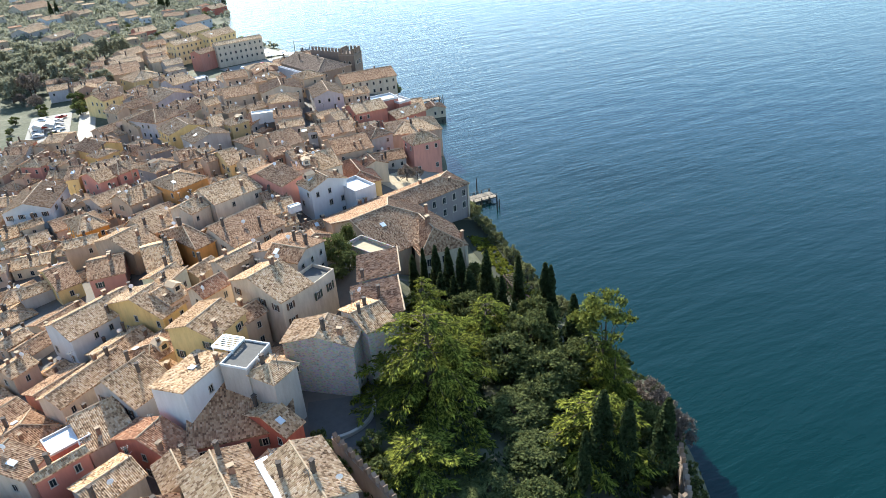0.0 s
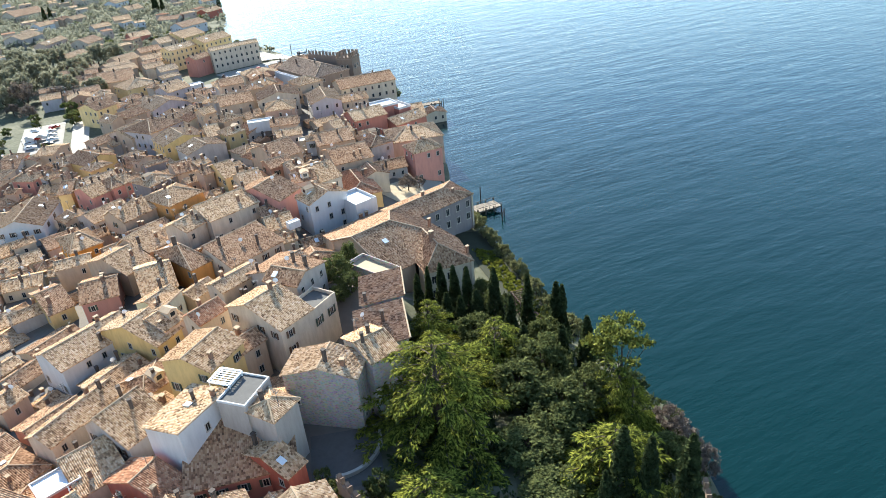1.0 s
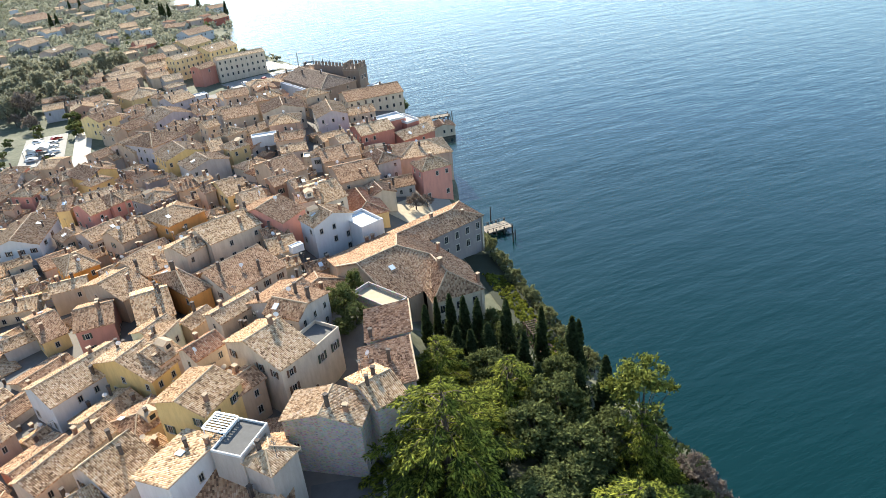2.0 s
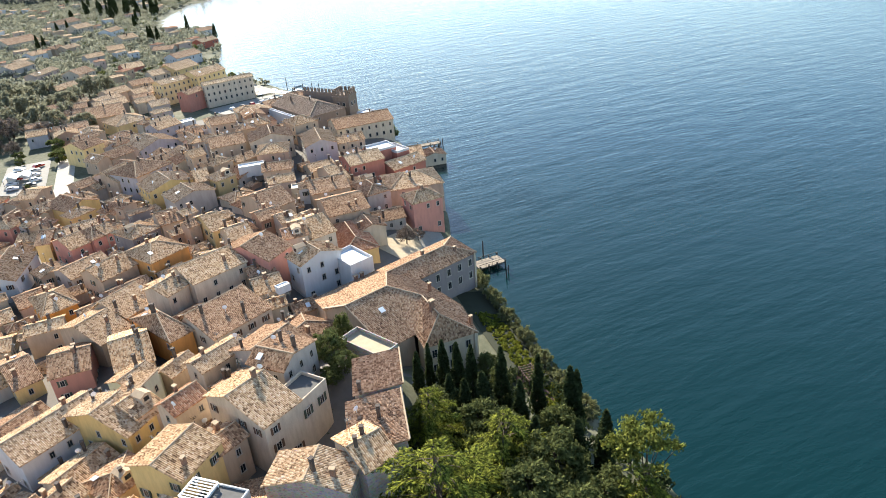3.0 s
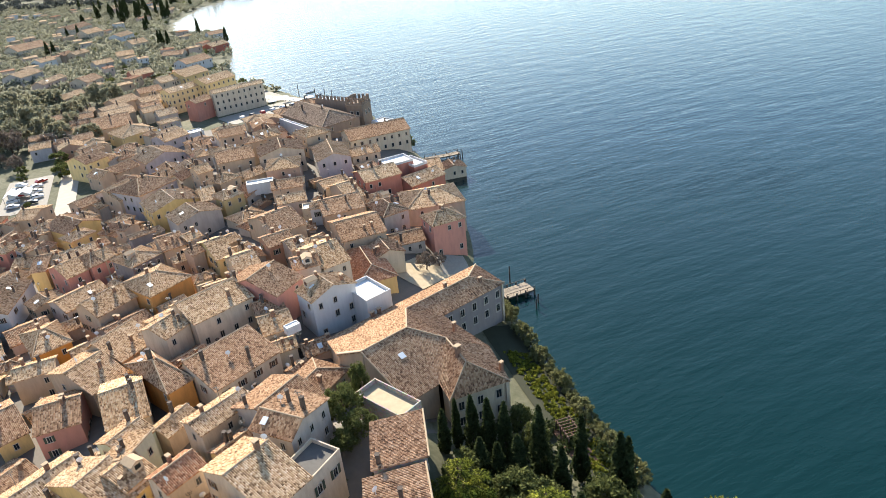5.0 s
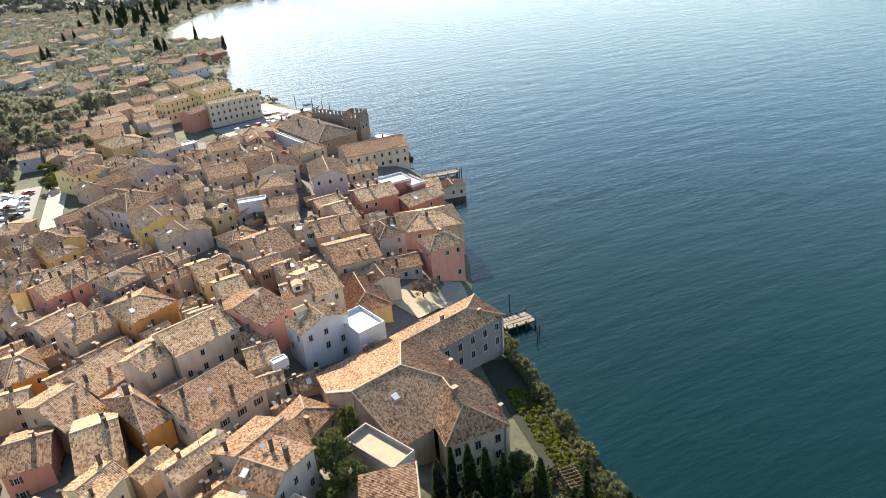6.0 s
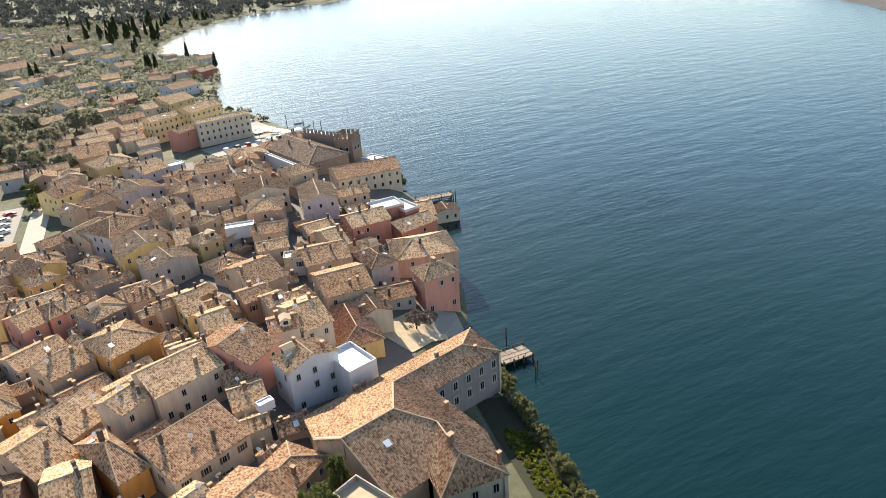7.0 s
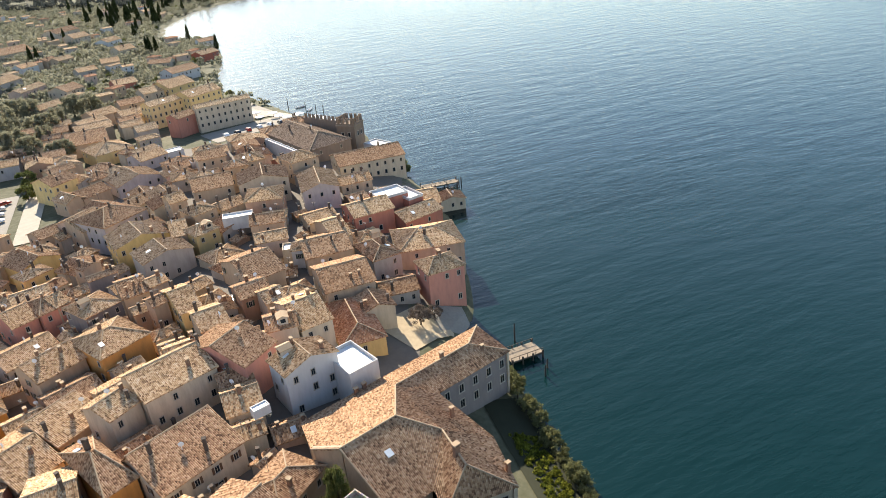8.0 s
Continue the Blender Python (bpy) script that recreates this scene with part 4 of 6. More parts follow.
house(-135.2, 268.2, 9.6, 7.9, 146, 7.6, 1.7, 'tan', 2, 'gable')
house(-122.1, 225.3, 8.8, 6.9, 48, 8.7, 1.2, 'tan', 2, 'hip')
house(-100.9, 211.0, 4.2, 5.7, -28, 10.6, 0.7, 'tan', 2, 'gable', "brown")
house(-93.3, 203.2, 7.3, 3.4, 42, 11.5, 0.6, 'slate', 2, 'gable', "brown")
house(-100.4, 193.5, 4.0, 8.4, 61, 10.6, 1.4, 'tan', 2, 'gable')
house(-70.8, 182.4, 3.7, 5.4, 45, 15.1, 0.9, 'tan', 2, 'gable', "brown")
house(-76.1, 194.2, 4.7, 5.6, 47, 13.7, 0.9, 'slate', 2, 'gable')
house(-45.8, 180.8, 4.9, 7.2, 35, 15.7, 1.2, 'cream', 2, 'gable')
house(-40.6, 167.9, 6.3, 7.0, 20, 17.2, 1.2, 'cream', 2, 'gable', "brown")
house(-110.9, 362.0, 25.3, 6.3, 35, 14.0, 1.1, 'cream', 4, 'gable')
house(-142.9, 376.9, 20.2, 9.6, 52, 13.0, 1.6, 'gold', 4, 'gable')
house(-129.6, 386.3, 18.8, 12.7, 55, 14.0, 2.2, 'gold', 4, 'gable')
house(-126.8, 353.5, 10.9, 8.1, 59, 11.5, 1.4, 'red', 3, 'gable', "brown")
house(-36.6, 280.7, 23.2, 13.9, 23, 11.3, 2.4, 'sand', 4, 'gable', "brown")
house(-90.9, 131.8, 5.6, 14.1, 44, 7.9, 2.4, 'yellow', 3, 'gable', "brown")
house(-78.6, 130.6, 7.8, 11.3, 22, 10.6, 1.9, 'red', 3, 'gable', "brown")
house(-61.0, 109.3, 6.5, 15.1, 65, 13.4, 2.6, 'yellow', 3, 'gable')
house(-60.6, 118.6, 6.6, 7.2, 63, 14.0, 1.2, 'green', 3, 'gable')
house(-35.3, 82.0, 15.2, 20.9, 14, 13.0, 4.0, 'redwall', 2, 'gable', "brown")
house(-35.7, 120.5, 9.4, 13.0, 57, 17.0, 2.2, 'grey', 3, 'gable', "brown")
house(-45.5, 120.1, 10.2, 5.9, 51, 16.6, 1.0, 'cream', 3, 'gable')
house(-61.3, 134.7, 5.3, 15.3, 50, 14.5, 2.6, 'orange', 3, 'hip', "brown")
house(-77.8, 139.8, 7.8, 14.9, 59, 11.7, 2.5, 'tan', 3, 'gable')
house(-65.5, 129.1, 7.3, 14.5, 28, 13.2, 2.5, 'tan', 3, 'gable')
house(-96.2, 157.2, 8.0, 12.4, 42, 9.3, 2.1, 'orange', 3, 'hip')
house(-92.3, 146.0, 8.1, 6.1, 24, 9.3, 1.0, 'tan', 2, 'gable')
house(-120.6, 177.4, 17.2, 13.0, -79, 8.4, 2.2, 'white', 3, 'gable')
house(-117.8, 197.0, 4.4, 12.0, 8, 8.3, 2.0, 'yellow', 3, 'gable', "brown")
house(-109.1, 198.6, 8.7, 10.4, 36, 9.2, 1.8, 'redwall', 3, 'gable')
house(-131.4, 221.7, 8.8, 8.5, 63, 8.1, 1.4, 'tan', 2, 'hip')
house(-122.8, 221.8, 12.1, 11.4, 148, 8.3, 2.1, 'yellow', 2, 'gable', "brown")
house(-141.8, 233.5, 7.1, 11.9, -1, 8.5, 1.2, 'tan', 2, 'gable')
house(-137.4, 209.2, 6.9, 8.2, 79, 7.9, 1.4, 'pinkred', 2, 'hip')
house(-64.2, 67.4, 5.2, 11.5, 79, 15.1, 1.9, 'cream', 3, 'gable', "brown")
house(-55.8, 66.8, 7.5, 2.1, 48, 15.0, 0.4, 'redwall', 3, 'gable')
house(-45.9, 72.8, 5.0, 11.5, 65, 13.1, 2.0, 'redwall', 3, 'gable', "terra")
house(-30.4, 58.6, 11.2, 9.0, -57, 18.0, 1.3, 'pink', 3, 'gable')
house(-20.3, 59.2, 11.4, 8.4, -57, 18.2, 1.4, 'pink', 3, 'gable')
house(-81.3, 97.4, 5.4, 6.0, 63, 8.9, 1.0, 'tan', 2, 'gable')
house(-89.3, 109.2, 5.9, 4.9, 63, 6.9, 0.8, 'tan', 2, 'gable')
house(-57.3, 110.4, 5.4, 8.7, 60, 14.6, 1.5, 'pink', 2, 'gable')
house(-29.0, 74.6, 3.9, 9.7, 56, 14.1, 1.6, 'redwall', 3, 'gable')
house(-60.7, 303.2, 32.3, 17.5, -50, 12.6, 3.4, 'tower', 3, 'hipr', "dark")
house(-146.6, 281.3, 10.2, 12.4, 61, 10.0, 2.1, 'gold', 3, 'gable', "brown")
house(-116.9, 241.6, 10.4, 10.4, 67, 10.9, 1.8, 'pink', 3, 'gable')
house(-255.9, 456.8, 22.3, 9.2, 81, 8.0, 1.6, 'pink', 3, 'gable', name="villa")
house(-228.2, 448.0, 13.4, 14.9, 71, 8.0, 2.5, 'cream', 3, 'gable', "brown", name="villa")
house(-220.6, 411.9, 17.1, 9.8, 72, 7.0, 1.7, 'tan', 3, 'gable', name="villa")
house(-200.3, 460.0, 13.2, 13.1, 41, 7.0, 2.2, 'redwall', 2, 'gable', name="villa")
house(-175.7, 485.7, 20.0, 14.9, 54, 7.0, 2.5, 'white', 3, 'gable', "brown", name="villa")
house(-289.7, 485.9, 19.9, 15.8, 78, 8.0, 2.7, 'grey', 3, 'gable', name="villa")
house(-300.6, 561.5, 12.1, 11.0, 79, 7.0, 1.9, 'tan', 2, 'gable', "brown", name="villa")
house(-290.2, 561.9, 14.0, 10.9, 70, 7.0, 1.9, 'tan', 2, 'gable', name="villa")
house(-243.0, 537.3, 12.1, 13.5, 30, 7.0, 2.3, 'tan', 2, 'gable', name="villa")
house(-247.5, 510.5, 13.0, 11.3, 47, 7.0, 1.9, 'grey', 2, 'gable', name="villa")
house(-179.9, 547.7, 16.1, 11.1, 61, 6.0, 1.9, 'redwall', 2, 'gable', name="villa")
house(-202.2, 525.0, 15.4, 11.1, 1, 6.0, 1.9, 'cream', 2, 'gable', "brown", name="villa")
house(-256.2, 588.5, 13.8, 15.0, 52, 7.0, 2.6, 'cream', 2, 'gable', name="villa")
house(-198.0, 605.0, 13.7, 11.3, 38, 6.0, 1.9, 'white', 2, 'gable', "brown", name="villa")
house(-305.9, 541.7, 13.0, 12.6, 64, 7.0, 2.1, 'white', 2, 'gable', name="villa")
house(-361.1, 616.6, 27.7, 22.5, 59, 7.0, 3.9, 'cream', 2, 'gable', "brown", name="villa")
house(-161.0, 434.5, 17.6, 17.0, 59, 9.0, 2.9, 'yellow', 3, 'gable', name="villa")
house(-328.4, 663.1, 16.3, 16.7, 60, 9.0, 2.9, 'cream', 2, 'gable', name="villa")
house(-365.7, 707.9, 30.8, 17.4, 78, 9.0, 3.0, 'cream', 2, 'gable', "brown", name="villa")
house(-289.9, 638.3, 18.0, 13.4, 76, 7.0, 2.3, 'white', 2, 'gable', name="villa")
house(-178.0, 383.0, 13.8, 12.1, 57, 8.0, 2.1, 'tan', 2, 'gable', name="villa")
house(-161.3, 378.5, 11.6, 12.4, 44, 8.0, 2.1, 'tan', 2, 'gable', name="villa")
house(-169.6, 357.2, 15.8, 12.0, 37, 8.0, 2.0, 'tan', 3, 'gable', name="villa")
house(-169.7, 426.8, 14.3, 12.3, 44, 8.0, 2.1, 'cream', 2, 'gable', name="villa")
house(-171.8, 402.4, 12.3, 11.2, 39, 8.0, 1.9, 'tan', 2, 'gable', "brown", name="villa")
house(-163.0, 203.0, 10.3, 9.7, 85, 5.5, 1.8, 'cream', 2, 'gable', "brown")
house(-33.0, 243.0, 8.5, 10.6, 124, 8.2, 1.3, 'sand', 2, 'hip', "brown")
house(-71.0, 59.0, 10.8, 8.1, 76, 12.1, 1.4, 'cream', 2, 'gable', "brown")
house(-182.5, 312.3, 8.8, 9.0, 25, 7.6, 1.6, 'lilac', 2, 'gable')
house(-57.0, 45.0, 10.2, 9.5, 77, 13.1, 1.8, 'grey', 2, 'gable')
house(-69.0, 229.0, 8.4, 9.5, 135, 11.6, 1.5, 'grey', 2, 'gable', "brown")
house(-79.0, 85.0, 10.3, 8.4, 63, 7.0, 1.4, 'tan', 2, 'gable', "brown")
house(-99.0, 177.0, 11.5, 9.6, 54, 7.8, 1.7, 'grey', 2, 'gable')
house(-167.3, 212.9, 9.2, 10.3, -2, 7.6, 1.4, 'pinkred', 2, 'gable', "brown")
house(-168.1, 309.3, 8.7, 9.9, 119, 7.6, 1.7, 'brown', 2, 'gable')
house(-99.0, 259.0, 7.8, 9.3, 128, 11.0, 1.4, 'grey', 2, 'gable')
house(-195.1, 348.0, 10.7, 7.6, 30, 7.6, 1.5, 'grey', 2, 'hip', "brown")
house(-105.9, 263.0, 10.4, 7.5, 41, 7.6, 1.3, 'pinkred', 2, 'hip', "brown")
house(-129.8, 316.8, 10.7, 7.9, 56, 7.6, 1.4, 'brown', 2, 'gable')
house(-151.5, 214.2, 9.2, 9.0, 0, 7.6, 1.7, 'cream', 2, 'hip')
house(-39.0, 55.0, 9.7, 8.5, -60, 14.6, 1.4, 'cream', 2, 'gable', "brown")
house(-185.8, 358.0, 8.9, 9.2, 25, 7.6, 1.6, 'sand', 2, 'gable', "brown")
house(-138.6, 298.6, 9.3, 8.9, 47, 7.6, 1.8, 'lilac', 2, 'hip', "brown")
house(-83.0, 299.0, 8.1, 9.0, 115, 12.4, 1.4, 'brown', 2, 'gable', "brown")
house(-146.8, 204.0, 10.0, 7.5, 89, 7.6, 1.2, 'brown', 2, 'hip')
house(-198.5, 360.6, 11.0, 8.5, 33, 7.6, 1.3, 'tan', 2, 'gable', "brown")
house(-113.0, 157.0, 10.5, 8.2, 38, 4.9, 1.4, 'sand', 2, 'gable')
house(-67.0, 157.0, 10.6, 8.3, 50, 12.3, 1.3, 'grey', 2, 'gable')
house(-79.0, 159.0, 9.7, 8.9, 48, 9.8, 1.5, 'brown', 2, 'gable', "brown")
house(-129.0, 195.0, 9.0, 10.2, 92, 4.4, 1.4, 'sand', 2, 'gable')
house(-153.0, 359.0, 10.2, 8.7, 38, 7.8, 1.6, 'sand', 2, 'gable')
house(-159.0, 191.0, 9.9, 8.4, 89, 5.6, 1.4, 'tan', 2, 'hip', "brown")
house(-89.0, 269.0, 10.6, 9.5, 24, 12.2, 1.5, 'grey', 2, 'hip')
house(-77.0, 287.0, 9.5, 11.4, 116, 12.2, 1.7, 'sand', 2, 'gable', "brown")
house(-99.0, 123.0, 9.0, 8.5, 49, 3.6, 1.3, 'sand', 2, 'hip')
house(-109.0, 265.0, 10.4, 9.7, 42, 7.2, 1.6, 'brown', 2, 'gable')
house(-110.6, 300.9, 7.6, 10.3, 145, 7.6, 1.2, 'tan', 2, 'hip', "brown")
house(-79.0, 323.0, 9.7, 9.6, 26, 10.5, 1.6, 'brown', 2, 'hip', "brown")
house(-164.5, 223.6, 9.0, 8.8, 88, 7.6, 1.6, 'grey', 2, 'gable')
house(-91.0, 317.0, 9.0, 9.6, 118, 10.0, 1.4, 'sand', 2, 'hip')
house(-179.2, 334.2, 10.6, 8.4, 35, 7.6, 1.4, 'sand', 2, 'gable')
house(-21.0, 195.0, 9.0, 8.3, 18, 8.0, 1.5, 'grey', 2, 'gable', "brown")
house(-51.0, 55.0, 9.4, 8.7, 79, 12.9, 1.5, 'tan', 2, 'gable')
house(-122.0, 240.1, 10.0, 8.6, 61, 7.6, 1.7, 'grey', 2, 'gable')
house(-151.7, 224.1, 8.6, 9.5, 5, 7.6, 1.6, 'grey', 2, 'gable', "brown")
house(-103.0, 313.0, 11.4, 8.4, 22, 7.6, 1.5, 'stone', 2, 'hip')
house(-190.6, 369.4, 9.0, 7.5, 30, 7.6, 1.3, 'tan', 2, 'gable')
house(-95.0, 249.0, 8.8, 9.2, 127, 11.4, 1.4, 'sand', 2, 'gable', "brown")
house(-85.0, 119.0, 10.4, 9.6, 61, 4.7, 1.6, 'sand', 2, 'gable', "brown")
house(-149.0, 189.0, 8.7, 9.9, 0, 4.2, 1.3, 'grey', 2, 'gable')
house(-189.2, 326.3, 10.7, 7.3, 20, 7.6, 1.3, 'stone', 2, 'gable', "brown")
house(-71.0, 93.0, 9.7, 8.9, 59, 7.6, 1.3, 'pinkred', 2, 'gable', "brown")
house(-71.0, 79.0, 10.3, 8.6, 60, 8.9, 1.5, 'grey', 2, 'hip', "brown")
house(-139.0, 199.0, 9.7, 8.3, 75, 4.8, 1.5, 'brown', 2, 'hip', "brown")
house(-121.0, 259.6, 7.3, 8.4, -30, 7.6, 1.4, 'tan', 2, 'gable', "brown")
house(-133.0, 171.0, 10.7, 8.8, -78, 4.6, 1.4, 'brown', 2, 'gable')
house(-105.0, 145.0, 9.1, 7.7, 19, 5.5, 1.2, 'sand', 2, 'gable')
house(-139.1, 213.0, 10.9, 8.7, 87, 7.6, 1.6, 'cream', 2, 'gable', "brown")
house(-79.0, 67.0, 10.9, 9.6, 79, 11.2, 1.6, 'sand', 2, 'gable', "brown")
house(-45.0, 231.0, 9.1, 8.5, 32, 11.3, 1.3, 'sand', 2, 'gable')
house(-95.0, 293.0, 10.7, 9.1, 29, 11.2, 1.5, 'grey', 2, 'hip')
house(-135.0, 185.0, 9.2, 8.6, 8, 5.0, 1.2, 'grey', 2, 'gable')
house(-67.0, 45.0, 10.1, 8.6, 73, 13.4, 1.3, 'sand', 2, 'gable', "brown")
house(-107.0, 167.0, 9.3, 9.6, 41, 5.4, 1.6, 'lilac', 2, 'gable', "brown")
house(-168.3, 320.8, 8.5, 8.4, 32, 7.6, 1.5, 'grey', 2, 'gable', "brown")
house(-140.1, 287.0, 8.0, 8.6, 146, 7.6, 1.3, 'grey', 2, 'gable')
house(-113.9, 254.6, 8.2, 8.5, 147, 7.6, 1.5, 'grey', 2, 'hip')
house(-97.0, 305.0, 9.4, 7.7, 21, 9.4, 1.3, 'grey', 2, 'gable')
house(-67.0, 213.0, 9.4, 8.9, 49, 10.1, 1.3, 'sand', 2, 'hip')
house(-143.0, 351.0, 9.4, 9.6, 37, 7.6, 1.8, 'grey', 2, 'gable')
house(-39.0, 261.0, 10.5, 8.7, 23, 10.4, 1.6, 'sand', 2, 'gable')
house(-116.8, 249.2, 10.6, 8.0, 63, 7.6, 1.6, 'pink', 2, 'gable', "brown")
house(-177.0, 203.0, 9.5, 7.9, 87, 7.1, 1.4, 'grey', 2, 'gable')
house(-107.0, 219.0, 8.4, 11.1, -28, 7.0, 1.2, 'grey', 2, 'gable', "brown")
house(-83.0, 309.0, 7.9, 10.1, 121, 11.6, 1.3, 'brown', 2, 'gable')
house(-71.0, 331.0, 10.2, 7.8, 25, 11.5, 1.3, 'brown', 2, 'hip', "brown")
house(-106.2, 288.0, 7.4, 10.1, 128, 7.6, 1.5, 'pink', 2, 'gable')
house(-99.0, 277.0, 9.4, 8.9, 23, 9.8, 1.4, 'grey', 2, 'hip')
house(-110.6, 268.5, 8.5, 9.3, 125, 7.6, 1.5, 'pink', 2, 'gable')
house(-169.0, 193.0, 9.6, 9.3, 83, 6.0, 1.4, 'grey', 2, 'hip')
house(-101.1, 277.2, 7.4, 9.0, 129, 7.6, 1.3, 'pinkred', 2, 'hip', "brown")
house(-27.0, 45.0, 10.7, 9.1, -64, 16.1, 1.6, 'cream', 2, 'gable', "brown")
house(-145.0, 175.0, 9.1, 7.7, -81, 5.4, 1.1, 'sand', 2, 'gable', "brown")
house(-123.0, 161.0, 10.3, 9.3, 38, 5.2, 1.3, 'sand', 2, 'gable')
house(-33.0, 131.0, 10.4, 8.5, 62, 13.0, 1.3, 'tan', 2, 'hip', "brown")
house(-127.0, 205.0, 9.3, 8.1, 4, 5.0, 1.5, 'grey', 2, 'gable')
house(-103.0, 133.0, 9.9, 8.4, 45, 3.3, 1.3, 'grey', 2, 'hip')
house(-63.0, 101.0, 9.6, 8.2, 61, 9.6, 1.5, 'sand', 2, 'gable')
house(-124.3, 288.2, 8.0, 8.7, 143, 7.6, 1.3, 'cream', 2, 'hip')
house(-63.0, 279.0, 10.1, 8.8, 38, 12.1, 1.4, 'pinkred', 2, 'gable')
house(-87.0, 91.0, 10.9, 9.1, 61, 5.2, 1.5, 'grey', 2, 'gable')
house(-31.0, 255.0, 9.4, 8.0, 29, 7.1, 1.2, 'grey', 2, 'hip', "brown")
house(-154.6, 229.9, 9.4, 8.4, -85, 7.6, 1.5, 'pinkred', 2, 'hip')
house(-31.0, 219.0, 9.1, 9.5, 121, 9.4, 1.3, 'sand', 2, 'hip')
house(-157.0, 367.0, 9.8, 8.5, 39, 8.2, 1.4, 'pink', 2, 'gable', "brown")
house(-115.0, 255.0, 7.9, 9.2, -28, 7.1, 1.4, 'brown', 2, 'gable')
house(-155.7, 300.0, 10.1, 7.0, 53, 7.6, 1.4, 'tan', 2, 'gable', "brown")
house(-45.0, 45.0, 10.1, 9.4, -64, 13.8, 1.7, 'tan', 2, 'gable')
house(-131.8, 294.0, 8.5, 7.4, 52, 7.6, 1.4, 'cream', 2, 'hip')
house(-159.7, 313.1, 6.6, 8.1, 115, 7.6, 1.2, 'cream', 2, 'hip')
house(-149.0, 199.0, 7.3, 7.8, -3, 5.3, 1.3, 'grey', 2, 'hip', "brown")
house(-63.0, 57.0, 7.9, 6.3, 81, 12.3, 1.1, 'sand', 2, 'hip', "brown")
house(-107.0, 253.0, 7.9, 7.8, 67, 10.1, 1.4, 'sand', 2, 'gable')
house(-49.0, 65.0, 7.7, 7.1, 52, 13.2, 1.2, 'grey', 2, 'gable')
house(-95.0, 111.0, 9.6, 6.4, 60, 2.8, 1.0, 'cream', 2, 'gable')
house(-91.0, 101.0, 8.7, 7.2, 63, 4.1, 1.3, 'brown', 2, 'hip', "brown")
house(-95.0, 235.0, 6.4, 8.6, 134, 10.5, 0.9, 'stone', 2, 'hip')
house(-55.0, 97.0, 8.4, 7.7, 56, 11.6, 1.1, 'tan', 2, 'hip', "brown")
house(-81.0, 179.0, 6.6, 9.2, 124, 10.6, 1.1, 'tan', 2, 'gable')
house(-67.0, 265.0, 7.6, 8.3, 105, 12.3, 1.3, 'tan', 2, 'gable', "brown")
house(-135.8, 335.7, 9.2, 6.2, 38, 7.6, 1.1, 'stone', 2, 'hip')
house(-25.0, 183.0, 7.7, 7.9, 115, 11.0, 1.4, 'sand', 2, 'gable', "brown")
house(-9.0, 257.0, 7.2, 9.0, 106, 3.7, 1.1, 'sand', 2, 'gable', "brown")
house(-73.0, 241.0, 8.8, 7.9, 48, 12.7, 1.2, 'sand', 2, 'gable')
house(-182.9, 346.8, 7.9, 6.5, 22, 7.6, 1.3, 'pink', 2, 'gable', "brown")
house(-53.0, 263.0, 6.8, 8.6, 129, 12.6, 1.0, 'grey', 2, 'hip')
house(-57.0, 181.0, 5.6, 6.4, 124, 13.1, 0.9, 'grey', 2, 'gable')
house(-57.0, 231.0, 7.4, 6.0, 9, 12.6, 0.9, 'tan', 2, 'hip')
house(-120.3, 248.9, 6.6, 5.2, 61, 7.6, 1.0, 'cream', 2, 'gable')
house(-87.0, 201.0, 7.4, 6.0, 48, 9.4, 1.0, 'grey', 2, 'gable')
house(-43.0, 189.0, 7.7, 6.4, 34, 11.9, 0.9, 'grey', 2, 'hip')
house(-69.0, 197.0, 7.7, 6.2, 49, 10.1, 1.0, 'tan', 2, 'gable')
house(-109.6, 224.4, 7.0, 5.5, 60, 7.6, 0.9, 'tan', 2, 'hip')
house(-59.0, 165.0, 7.0, 5.7, 33, 14.3, 0.9, 'brown', 2, 'gable')
house(-190.3, 340.7, 6.1, 5.4, 35, 7.6, 1.0, 'pink', 2, 'gable', "brown")
house(-109.5, 206.4, 7.6, 5.7, 52, 7.6, 0.9, 'grey', 2, 'gable', "brown")
house(-109.0, 179.0, 6.5, 7.9, 141, 6.5, 1.1, 'tan', 2, 'gable')
house(-175.8, 317.1, 6.5, 5.4, 23, 7.6, 1.1, 'cream', 2, 'gable', "brown")
house(-61.0, 187.0, 6.7, 6.4, 43, 12.0, 1.0, 'tan', 2, 'hip')
house(-37.0, 249.0, 6.6, 5.9, 34, 8.9, 1.1, 'brown', 2, 'gable')
house(-125.4, 207.8, 5.7, 6.9, 91, 7.6, 1.0, 'tan', 2, 'gable', "brown")
house(-130.1, 225.5, 6.0, 6.7, -4, 7.6, 1.0, 'pinkred', 2, 'gable', "brown")
house(-95.0, 211.0, 7.0, 5.5, 59, 8.0, 0.9, 'lilac', 2, 'gable')
house(-85.0, 261.0, 7.2, 5.8, 26, 12.8, 0.9, 'grey', 2, 'gable', "brown")
house(-85.0, 153.0, 7.0, 5.8, 46, 8.7, 1.0, 'brown', 2, 'gable')
house(-146.0, 228.8, 6.7, 5.4, 86, 7.6, 0.9, 'cream', 2, 'gable', "brown")
house(-144.2, 288.1, 5.2, 6.1, 146, 7.6, 0.8, 'brown', 2, 'gable')
house(-63.0, 205.0, 5.9, 6.9, 140, 10.9, 0.9, 'grey', 2, 'hip', "brown")
house(-101.0, 203.0, 6.7, 6.0, 40, 7.3, 1.1, 'sand', 2, 'hip')
house(-39.0, 65.0, 6.7, 6.0, -55, 14.5, 1.0, 'tan', 2, 'gable')
